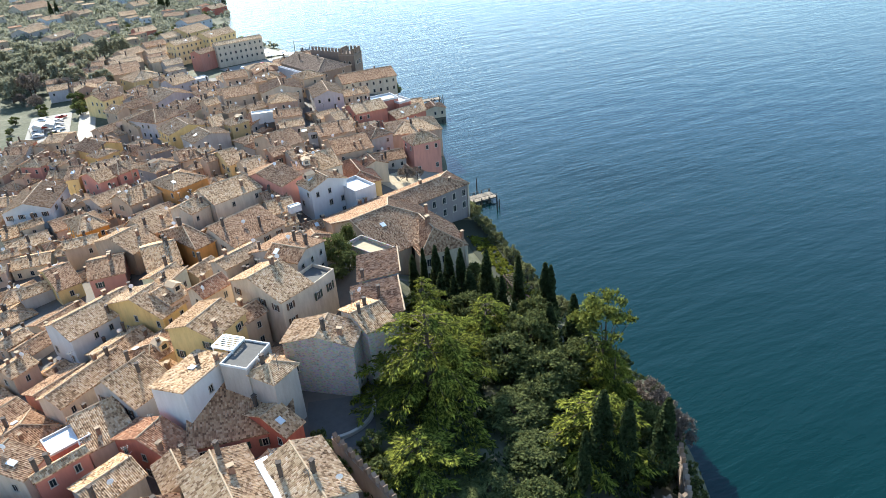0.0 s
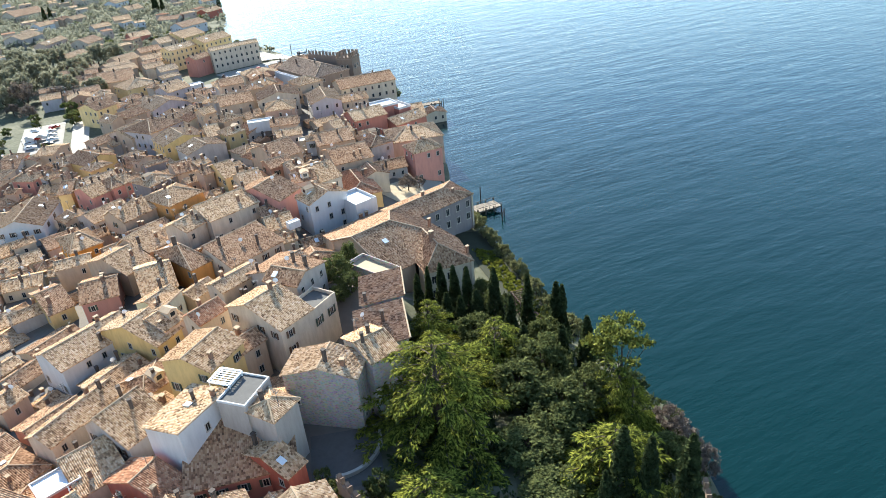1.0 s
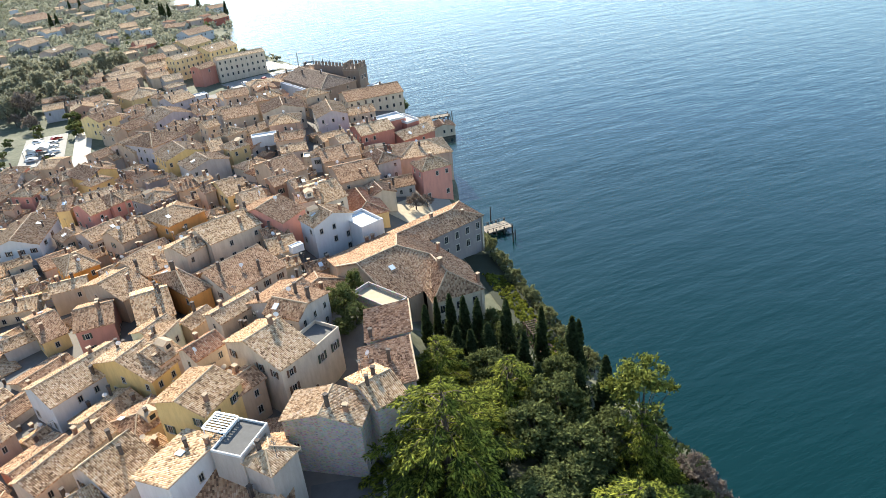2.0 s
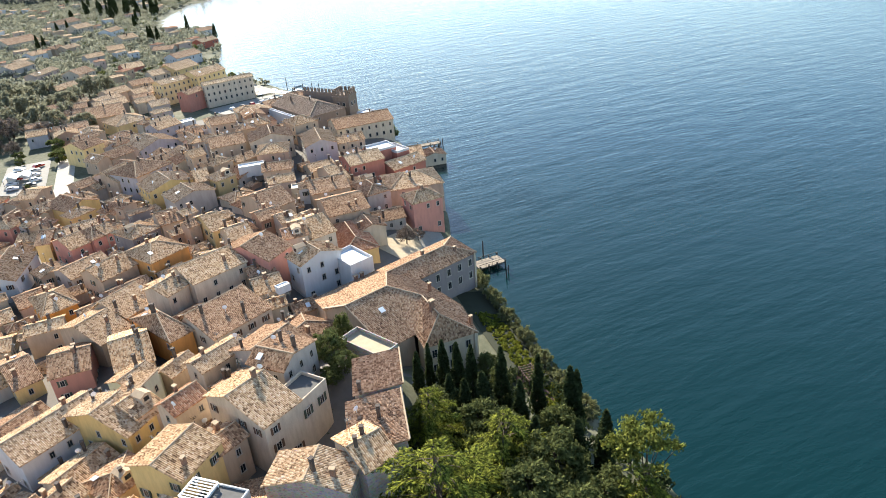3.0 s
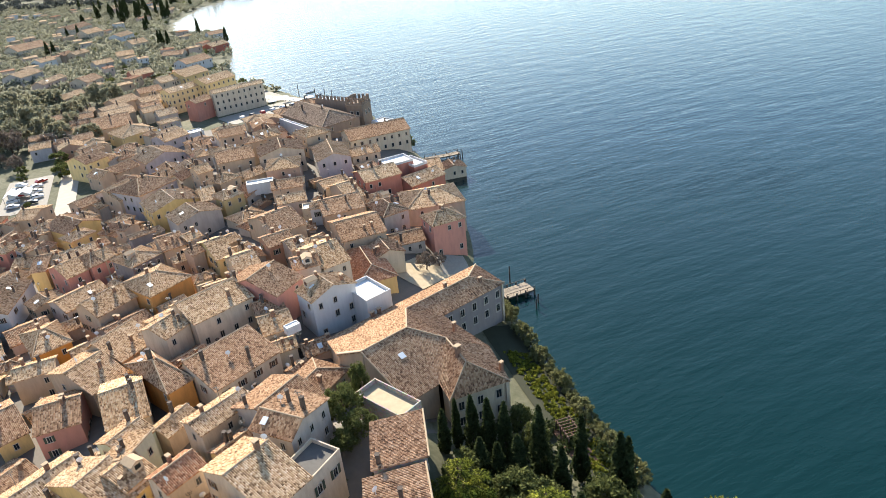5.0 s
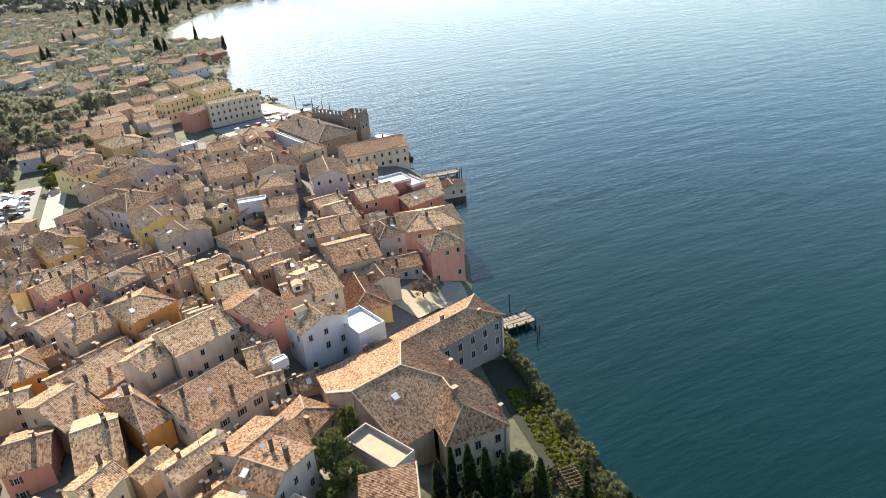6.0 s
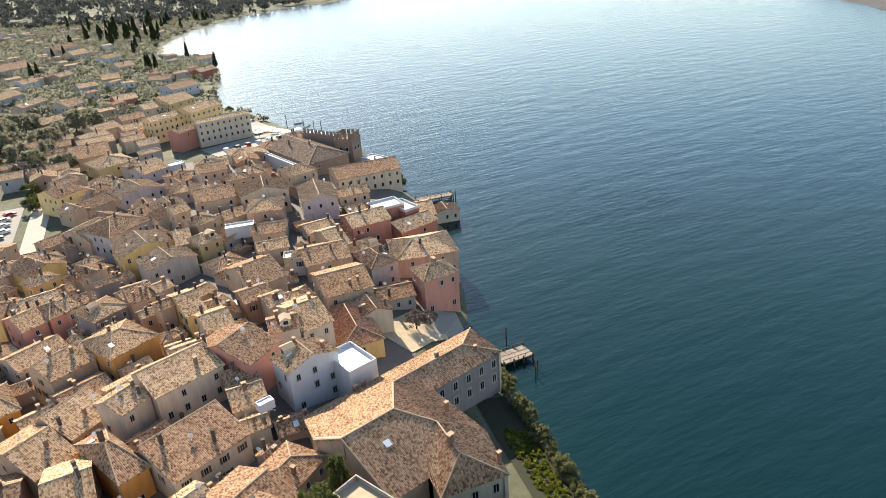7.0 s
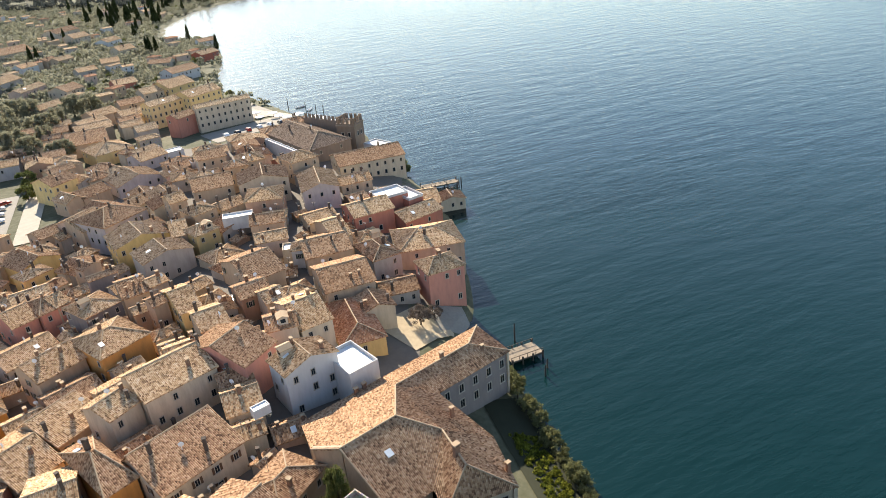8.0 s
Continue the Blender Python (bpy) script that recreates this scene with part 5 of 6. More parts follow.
house(-136.7, 317.2, 5.5, 6.1, 147, 7.6, 1.1, 'cream', 2, 'hip', "brown")
house(-105.0, 155.0, 5.5, 4.7, 40, 4.5, 0.8, 'sand', 2, 'hip', "brown")
house(-51.0, 89.0, 5.7, 5.2, 72, 11.8, 1.0, 'grey', 2, 'gable')
house(-47.0, 169.0, 5.1, 5.0, 17, 12.6, 0.8, 'grey', 2, 'gable')
house(-93.0, 195.0, 5.0, 5.2, -29, 6.7, 0.9, 'grey', 2, 'gable')
house(-33.0, 67.0, 5.5, 5.3, -55, 12.8, 0.9, 'pink', 2, 'gable')
house(-89.0, 139.0, 5.6, 5.2, 49, 4.2, 0.8, 'lilac', 2, 'gable')
house(-37.0, 45.0, 5.2, 4.7, -66, 13.6, 0.8, 'sand', 2, 'hip')
house(-154.2, 203.2, 4.8, 5.4, -7, 7.6, 0.8, 'sand', 2, 'gable', "brown")
house(-153.0, 181.0, 5.7, 4.9, 90, 3.4, 0.8, 'brown', 2, 'gable')
house(-63.0, 169.0, 5.4, 4.8, 32, 12.3, 0.8, 'grey', 2, 'gable')
house(-95.0, 189.0, 5.2, 4.5, 57, 6.7, 0.7, 'lilac', 2, 'gable', "brown")
house(-67.0, 175.0, 5.8, 4.7, 38, 11.7, 0.7, 'sand', 2, 'hip')
house(-45.0, 217.0, 5.1, 4.7, 35, 9.3, 0.8, 'tan', 2, 'hip')
house(-43.0, 129.0, 6.2, 4.3, 46, 11.6, 0.7, 'sand', 2, 'gable')
house(-51.0, 207.0, 5.5, 5.0, 15, 9.7, 0.8, 'tan', 2, 'gable')
house(-101.0, 229.0, 6.3, 4.4, 44, 7.4, 0.7, 'grey', 2, 'hip')
house(-43.0, 103.0, 5.4, 4.8, 50, 13.4, 0.8, 'tan', 2, 'gable', "brown")
house(-41.0, 143.0, 5.1, 5.3, 26, 12.7, 0.9, 'sand', 2, 'gable')
house(-155.0, 201.0, 5.5, 4.5, -87, 3.6, 0.7, 'tan', 2, 'gable', "brown")
house(-83.0, 77.0, 6.0, 5.1, 62, 7.6, 0.9, 'cream', 2, 'hip', "brown")
house(-65.0, 73.0, 5.0, 4.7, 83, 9.9, 0.9, 'stone', 2, 'gable')
house(-53.0, 177.0, 3.5, 4.1, 123, 12.1, 0.6, 'sand', 2, 'hip')
house(-85.0, 173.0, 4.0, 3.8, 35, 7.9, 0.7, 'brown', 2, 'gable')
house(-97.0, 139.0, 4.2, 3.7, 51, 3.9, 0.6, 'tan', 2, 'gable')
house(-51.0, 235.0, 4.3, 4.2, 35, 10.6, 0.7, 'tan', 2, 'gable', "brown")
house(-49.0, 173.0, 4.5, 3.7, 19, 11.8, 0.7, 'pink', 2, 'gable')
house(-57.0, 59.0, 4.8, 4.2, 76, 11.3, 0.7, 'pinkred', 2, 'gable')
house(-77.0, 101.0, 4.5, 4.3, 61, 5.1, 0.7, 'pink', 2, 'gable')
house(-47.0, 201.0, 4.3, 4.1, 103, 10.3, 0.8, 'grey', 2, 'hip', "brown")
house(-136.9, 198.8, 3.9, 4.2, -3, 7.6, 0.6, 'brown', 2, 'gable', "brown")
house(-61.0, 83.0, 4.0, 3.8, 55, 8.7, 0.7, 'stone', 2, 'hip')
house(-100.0, 215.0, 4.0, 3.6, 67, 7.6, 0.6, 'tan', 2, 'gable')
house(-27.0, 67.0, 4.4, 3.6, -54, 13.1, 0.6, 'pinkred', 2, 'gable', "brown")
house(-130.9, 216.2, 3.4, 4.8, -26, 7.6, 0.6, 'sand', 2, 'gable', "brown")
house(-109.0, 151.0, 4.2, 3.5, 44, 4.4, 0.5, 'grey', 2, 'gable', "brown")
house(-65.0, 223.0, 3.8, 4.8, 140, 9.6, 0.6, 'brown', 2, 'gable', "brown")
house(-47.0, 221.0, 3.6, 4.2, 130, 10.1, 0.6, 'brown', 2, 'gable')
house(-130.9, 208.5, 4.3, 3.2, 63, 7.6, 0.6, 'lilac', 2, 'gable')
house(-51.0, 103.0, 4.8, 3.5, 56, 10.9, 0.6, 'brown', 2, 'gable', "brown")
house(-37.0, 137.0, 4.2, 3.7, 60, 11.4, 0.7, 'grey', 2, 'gable', "brown")
house(-99.0, 149.0, 4.4, 3.8, 22, 5.3, 0.6, 'stone', 2, 'gable')
house(-87.0, 235.0, 4.3, 3.6, 39, 10.4, 0.6, 'sand', 2, 'hip')
house(-109.6, 215.1, 3.9, 3.7, 68, 7.6, 0.6, 'cream', 2, 'hip', "brown")
house(-91.0, 181.0, 4.6, 3.8, -38, 8.4, 0.7, 'sand', 2, 'gable')
house(-139.0, 191.0, 4.5, 4.0, 8, 3.0, 0.7, 'brown', 2, 'gable')
house(-164.4, 200.1, 3.9, 3.4, -89, 7.6, 0.7, 'stone', 2, 'hip', "brown")
house(-131.0, 179.0, 3.9, 4.7, 103, 3.4, 0.6, 'brown', 2, 'gable', "brown")
house(-21.0, 49.0, 4.4, 4.0, -64, 15.4, 0.7, 'tan', 2, 'gable', "brown")
house(-69.0, 103.0, 4.3, 3.4, 62, 7.4, 0.6, 'sand', 2, 'gable')
house(-93.0, 119.0, 4.3, 4.0, 61, 1.6, 0.7, 'sand', 2, 'gable', "brown")
house(-57.0, 89.0, 4.6, 4.2, 73, 9.4, 0.8, 'sand', 2, 'gable', "brown")
house(-89.0, 217.0, 4.4, 4.2, 39, 7.5, 0.7, 'stone', 2, 'gable', "brown")
house(-41.0, 183.0, 4.0, 4.1, 30, 11.1, 0.7, 'sand', 2, 'hip')
house(-81.0, 103.0, 4.4, 4.0, 55, 3.4, 0.7, 'tan', 2, 'gable')
house(-37.0, 225.0, 3.9, 4.6, 120, 9.9, 0.6, 'grey', 2, 'hip', "brown")
house(-104.1, 103.1, 7.5, 6.0, 60, 6.5, 1.2, 'yellow', 2, 'gable', "old")
house(-98.7, 63.7, 5.7, 4.9, 79, 6.5, 1.0, 'pink', 2, 'gable', "brown")
house(-98.0, 84.7, 6.5, 5.3, 61, 6.5, 1.1, 'pink', 2, 'hip', "brown")
house(-103.4, 87.1, 6.8, 6.0, 61, 6.5, 1.2, 'pink', 2, 'hip', "old")
house(-108.1, 123.1, 7.4, 5.7, 49, 6.5, 1.1, 'tan', 2, 'gable', "brown")
house(-103.7, 114.4, 6.5, 5.8, 60, 6.5, 1.2, 'tan', 2, 'gable', "old")
house(-74.1, 118.4, 5.8, 5.4, 55, 6.5, 1.1, 'sand', 2, 'gable', "brown")
house(-91.2, 60.7, 6.6, 5.0, 79, 6.5, 1.0, 'sand', 2, 'hip', "old")
house(-58.7, 141.3, 7.6, 5.4, 50, 12.2, 1.1, 'pink', 2, 'gable', "brown")
house(-35.5, 145.7, 6.2, 5.9, 26, 9.9, 1.2, 'pink', 2, 'gable', "brown")
house(-95.5, 90.7, 6.0, 5.6, 61, 6.5, 1.1, 'sand', 2, 'gable', "old")
house(-79.8, 112.1, 7.1, 4.9, 55, 6.5, 1.0, 'pink', 2, 'hip', "old")
house(-93.8, 77.8, 6.4, 5.3, 61, 6.5, 1.1, 'pink', 2, 'gable', "old")
house(-70.4, 164.4, 6.0, 5.9, 50, 10.7, 1.2, 'pink', 2, 'gable', "old")
house(-95.5, 129.1, 7.3, 5.5, 44, 6.5, 1.1, 'grey', 2, 'gable', "old")
house(-89.5, 67.7, 7.3, 6.0, 79, 6.5, 1.2, 'tan', 2, 'gable', "old")
house(-89.4, 75.3, 6.5, 4.9, 61, 6.5, 1.0, 'cream', 2, 'gable', "old")
house(-104.3, 95.4, 6.7, 5.5, 60, 6.5, 1.1, 'tan', 2, 'gable', "old")
house(-41.5, 114.0, 6.7, 5.2, 51, 14.7, 1.0, 'yellow', 2, 'gable', "brown")
house(-97.7, 72.8, 5.9, 5.7, 61, 6.5, 1.1, 'grey', 2, 'gable', "old")
house(-111.2, 139.0, 6.9, 4.7, 19, 6.5, 0.9, 'pink', 2, 'gable', "old")
house(-109.8, 129.4, 6.3, 5.8, 49, 6.5, 1.2, 'sand', 2, 'gable', "old")
house(-100.5, 79.0, 6.5, 5.2, 61, 6.5, 1.0, 'grey', 2, 'hip', "old")
house(-54.6, 122.6, 6.8, 4.9, 63, 13.0, 1.0, 'tan', 2, 'gable', "old")
house(-115.6, 164.5, 5.9, 4.7, 38, 6.5, 0.9, 'sand', 2, 'gable', "old")
house(-90.6, 83.6, 6.9, 5.7, 61, 6.5, 1.1, 'yellow', 2, 'hip', "old")
house(-99.1, 100.0, 6.2, 5.3, 60, 6.5, 1.1, 'tan', 2, 'gable', "old")
house(-84.3, 107.4, 6.9, 5.9, 63, 6.5, 1.2, 'grey', 2, 'gable', "brown")
house(-54.1, 145.4, 7.6, 5.7, 50, 10.3, 1.1, 'sand', 2, 'gable', "brown")
house(-90.6, 171.3, 7.6, 5.9, 35, 6.9, 1.2, 'cream', 2, 'hip', "old")
house(-36.2, 162.3, 7.0, 5.4, -50, 12.7, 1.1, 'pink', 2, 'gable', "old")
house(-95.4, 166.8, 6.9, 5.3, 35, 6.5, 1.1, 'grey', 2, 'gable', "old")
house(-68.7, 121.6, 7.4, 5.7, 55, 6.5, 1.1, 'pink', 2, 'hip', "brown")
house(-49.4, 112.3, 5.6, 5.5, 54, 12.3, 1.1, 'yellow', 2, 'gable', "brown")
house(-112.9, 146.3, 7.1, 4.9, 44, 6.5, 1.0, 'cream', 2, 'gable', "old")
house(-60.2, 72.5, 7.5, 5.0, 83, 8.4, 1.0, 'pink', 2, 'gable', "brown")

rng = random.Random(77)
for _ in range(700):
    y = rng.uniform(390, 900)
    x = rng.uniform(-560, -165 - 0.1 * (y - 390))
    if inland(x, y) < 14 or covered(x, y, 0, -1) or covered(x + 7, y, 0, -1) or covered(x - 7, y, 0, -1) or len(TOWN) > 480:
        continue
    w = rng.uniform(7, 11) - 0.003 * (y - 390)
    d = rng.uniform(5.5, 8.0)
    house(x, y, w, d, rng.uniform(20, 75), ground_z(x, y) + rng.uniform(4.5, 7.0), 0.10 * d, rng.choice(("white", "cream", "cream", "pink", "sand", "tan", "grey")), 1, rng.choice(("gable", "hip")), rng.choice(("old", "old", "old", "terra")), 0, "villa")
for k in range(len(TOWN)):
    build_house(k)
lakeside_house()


# ---- terraces, palace, piers, cars ----
def terrace(x, y, w, d, rot, z, wall="white", label="white flat roof terrace with a low parapet", high=0.8, floor=SHEET, foot=None, wall_of=None, windows=0):
    foot = ground_z(x, y) - 0.5 if foot is None else foot
    top = empty("roof_terrace", x, y, foot, rot)
    h = z - foot
    child("wall", mesh_of("wall", *boxes([(-w / 2, w / 2, -d / 2, d / 2, 0, h)]), WALLS[wall_of or wall]), top)
    for turn, length, off in ((0, w, d / 2), (90, d, w / 2), (270, d, w / 2)):
        t = radians(turn)
        for i in range(int(length / 2.4)) if windows else ():
            u = (i + 0.5) * length / int(length / 2.4) - length / 2
            wf = child("window", WINDOW_FRAME, top, pose(u * math.cos(t) + off * math.sin(t), u * math.sin(t) - off * math.cos(t), h - 2.0, 0, 0, turn) @ Matrix.Diagonal((0.85, 1, 0.9, 1)))
            child("pane", WINDOW_PANE, wf)
            for k in (-0.88, 0.88):
                child("shutter", SHUTTERS[1], wf, pose(k, -0.06, 0))
    child("terrace_floor", mesh_of("terrace_floor", *boxes([(-w / 2 + 0.2, w / 2 - 0.2, -d / 2 + 0.2, d / 2 - 0.2, h, h + 0.06)]), floor), top)
    for name, b in (("parapet", (-w / 2, w / 2, -d / 2, -d / 2 + 0.2, h, h + high)), ("parapet", (-w / 2, w / 2, d / 2 - 0.2, d / 2, h, h + high)), ("parapet", (-w / 2, -w / 2 + 0.2, -d / 2 + 0.2, d / 2 - 0.2, h, h + high)), ("parapet", (w / 2 - 0.2, w / 2, -d / 2 + 0.2, d / 2 - 0.2, h, h + high))):
        child(name, mesh_of(name, *boxes([b]), WALLS[wall]), top)
    return tagged(top, label, "roof terrace", "roof terraces")


terrace(-26.2, 157.6, 6.0, 8.6, 41, 14.3, "white", "white sunlit roof terrace beside the white gabled house")
terrace(-38.8, 144.0, 2.8, 1.6, 40, 16.0, "white", "small white roof box between the tiled roofs", 0.25, foot=14.6)
terrace(-65.9, 227.5, 8.0, 3.6, 15, 14.2, "white", "white canopied roof terrace among tiled roofs", 0.5, foot=11)
terrace(-26.0, 240.5, 9.0, 7.0, 30, 12.6, "white", "white roof terrace on the brick red lakeside house", 0.7, wall_of="red")
terrace(-20.8, 241.5, 5.0, 9.0, 38, 11.4, "white", "narrow white roof terrace beside the red house", 0.8, wall_of="red")
terrace(-45.8, 207.5, 7.0, 4.0, 10, 13.4, "sand", "pale flat roof terrace among tiled roofs", 0.5)
terrace(-58.6, 73.2, 5.5, 4.5, 45, 13.4, "white", "white flat roof terrace above a dark red wall", 0.35, wall_of="redwall", windows=1)
terrace(-33.2, 81.3, 6.3, 4.6, 71, 20.4, "white", "white roof terrace with a framed light well", 0.35, COURT, wall_of="grey")
terrace(-18.6, 119.6, 10.0, 4.4, -40, 16.4, "stone", "raised garden terrace of pale gravel with a low stone wall", 0.9, SAND)
terrace(-27.4, 104.2, 6.5, 5.0, 60, 19.6, "cream", "cream parapet roof terrace beside a tiled gable", 0.7, COURT, windows=1)
terrace(-24.6, 58.9, 1.7, 8.5, 33, 18.2, "white", "narrow white flat roof between two tiled roofs", 0.12)
terrace(-57.0, 189.0, 4.5, 3.5, 35, 10.5, "white", "white garden canopy in a courtyard", 0.2)
terrace(-120.0, 316.0, 11.0, 5.0, 40, 6.5, "white", "long white flat terrace roof", 0.5)
terrace(-98.0, 300.0, 14.0, 4.0, 30, 7.6, "lilac", "long lilac grey flat terrace building", 0.7)


def battlement(x0, y0, x1, y1, z, high, thick=1.2, label="brown stone palace wall with swallow-tailed battlements", group="palace battlements"):
    """A wall with swallow-tailed battlements from one plan point to another."""
    foot = ground_z(x0, y0) - 0.5
    length, rot = math.hypot(x1 - x0, y1 - y0), math.degrees(math.atan2(y1 - y0, x1 - x0))
    top = empty("battlement_wall", x0, y0, foot, rot)
    h = z - foot
    child("wall", mesh_of("wall", *boxes([(0, length, -thick / 2, thick / 2, 0, h)]), WALLS["tower"]), top)
    n = int(length / 1.9)
    tail = [(-0.5, -0.3, 0), (0.5, -0.3, 0), (0.5, -0.3, high), (0.0, -0.3, high * 0.62), (-0.5, -0.3, high)]
    verts = tail + [(x, 0.3, zz) for x, _, zz in tail]
    faces = [(0, 1, 2, 3), (0, 3, 4), (6, 5, 8, 7), (5, 9, 8), (0, 5, 6, 1), (1, 6, 7, 2), (2, 7, 8, 3), (3, 8, 9, 4), (4, 9, 5, 0)]
    me = mesh_of("merlon", verts, faces, WALLS["tower"])
    for i in range(n):
        child("merlon", me, top, pose((i + 0.5) * length / n, 0, h))
    return tagged(top, label, "wall", group)


battlement(-65.0, 320.5, -49.8, 311.0, 15.2, 1.7)


def tower(x, y, w, rot, z):
    """A square palace tower with battlements all round."""
    foot = ground_z(x, y) - 0.5
    top = empty("palace_tower", x, y, foot, rot)
    h, s = z - foot, w / 2
    child("wall", mesh_of("wall", *boxes([(-s, s, -s, s, 0, h)]), WALLS["tower"]), top)
    child("cornice", mesh_of("cornice", *boxes([(-s - 0.25, s + 0.25, -s - 0.25, s + 0.25, h - 1.0, h - 0.6)]), WALLS["tower"]), top)
    me = mesh_of("merlon", *boxes([(-0.5, 0.5, -0.25, 0.25, 0, 1.5), (-0.5, -0.2, -0.25, 0.25, 1.5, 2.0), (0.2, 0.5, -0.25, 0.25, 1.5, 2.0)]), WALLS["tower"])
    for k in range(4):
        for i in range(4):
            child("merlon", me, top, pose(0, 0, h, 0, 0, 90 * k) @ pose((i - 1.5) * w / 4, -s + 0.26, 0))
    for k in range(4):
        for u in (-1.3, 1.3):
            child("window", FAR_WINDOW, top, pose(0, 0, h - 4, 0, 0, 90 * k) @ pose(u, -s, 0))
    return tagged(top, "square brown stone palace tower with battlements", "tower")


tower(-45.6, 308.5, 7.4, -20, 15.6)
terrace(-35.5, 304, 9.0, 6.0, -40, 7.5, "white", "bright white terrace below the palace tower", 0.5)
terrace(-68.9, 296.2, 26.0, 1.6, -50, 11.4, "white", "long white parapet wall below the palace roof", 0.6)
battlement(-19.6, 70.5, -10.0, 58.5, 13.6, 1.2, 0.7, "weathered brown castle wall with battlements beside the trees", "castle battlements")


battlement(27.0, 62.0, 28.6, 71.5, 7.6, 1.2, 0.7, "weathered brown castle wall with battlements on the cliff", "castle battlements")
battlement(16.5, 60.5, 27.0, 62.0, 8.0, 1.2, 0.8, "weathered brown castle wall with battlements on the cliff", "castle battlements")


def pergola(x, y, w, d, rot):
    z = ground_z(x, y)
    top = empty("pergola", x, y, z, rot)
    post = mesh_of("post", *boxes([(-0.08, 0.08, -0.08, 0.08, -0.6, 2.4)]), TIMBER)
    beam = mesh_of("beam", *boxes([(-w / 2, w / 2, -0.06, 0.06, 2.4, 2.56)]), BROWN_WOOD)
    slat = mesh_of("slat", *boxes([(-0.05, 0.05, -d / 2 - 0.3, d / 2 + 0.3, 2.56, 2.66)]), BROWN_WOOD)
    for s in (-1, 1):
        for i in range(4):
            child("post", post, top, pose((i / 3 - 0.5) * (w - 0.3), s * d / 2, 0))
        child("beam", beam, top, pose(0, s * d / 2, 0))
    for i in range(int(w / 0.7)):
        child("slat", slat, top, pose((i + 0.5) * 0.7 - w / 2, 0, 0))
    return tagged(top, "brown timber garden pergola on the grass bank", "pergola")


pergola(9.8, 124.0, 5.0, 2.4, 108)


def roof_frame(x, y, z, w, d, rot):
    """A flat white slatted frame on short posts over a roof."""
    top = empty("roof_pergola", x, y, z, rot)
    post = mesh_of("post", *boxes([(-0.06, 0.06, -0.06, 0.06, -1.2, 0.9)]), SHEET)
    for a in (-1, 1):
        for b in (-1, 1):
            child("post", post, top, pose(a * (w / 2 - 0.1), b * (d / 2 - 0.1), 0))
        child("beam", mesh_of("beam", *boxes([(-w / 2, w / 2, a * d / 2 - 0.12, a * d / 2 + 0.12, 0.9, 1.1)]), SHEET), top)
        child("beam", mesh_of("beam", *boxes([(a * w / 2 - 0.12, a * w / 2 + 0.12, -d / 2 + 0.12, d / 2 - 0.12, 0.9, 1.1)]), SHEET), top)
    slat = mesh_of("slat", *boxes([(-0.07, 0.07, -d / 2 + 0.12, d / 2 - 0.12, 0.95, 1.05)]), SHEET)
    for i in range(int(w / 0.45) - 1):
        child("slat", slat, top, pose((i + 1) * w / int(w / 0.45) - w / 2, 0, 0))
    return tagged(top, "white slatted roof pergola beside the light well", "pergola")


roof_frame(-36.3, 83.6, 20.2, 3.2, 3.6, 71)


def boat(x, y, rot, paint):
    top = empty("rowing_boat", x, y, 0, rot)
    prof = [(-2.3, 0.75), (-1.0, 0.95), (0.6, 0.95), (1.8, 0.6), (2.6, 0.03)]
    verts = [(a, s * b * q, z) for z, q in ((-0.2, 0.6), (0.45, 1.0), (0.4, 0.85), (0.05, 0.6)) for a, b in prof for s in (-1, 1)]
    faces = []
    for k in range(3):
        for i in range(4):
            for s in (0, 1):
                a = 10 * k + 2 * i + s
                faces.append((a, a + 2, a + 12, a + 10))
        faces.append((10 * k, 10 * k + 1, 10 * k + 11, 10 * k + 10))
    for i in range(4):
        faces += [(2 * i, 2 * i + 1, 2 * i + 3, 2 * i + 2), (30 + 2 * i, 30 + 2 * i + 1, 30 + 2 * i + 3, 30 + 2 * i + 2)]
    child("hull", mesh_of("hull", verts, faces, paint), top)
    child("bench", mesh_of("bench", *boxes([(-0.9, -0.6, -0.75, 0.75, 0.25, 0.31), (0.5, 0.8, -0.75, 0.75, 0.25, 0.31)]), TIMBER), top)
    return tagged(top, "small white boat moored in the harbour", "boat", "moored boats")


for k, (x, y) in enumerate(((-71, 373), (-66, 368), (-78, 391), (-60, 362), (-84, 397), (-56, 355))):
    boat(x, y, 40 + 35 * math.sin(4 * k), SHEET)


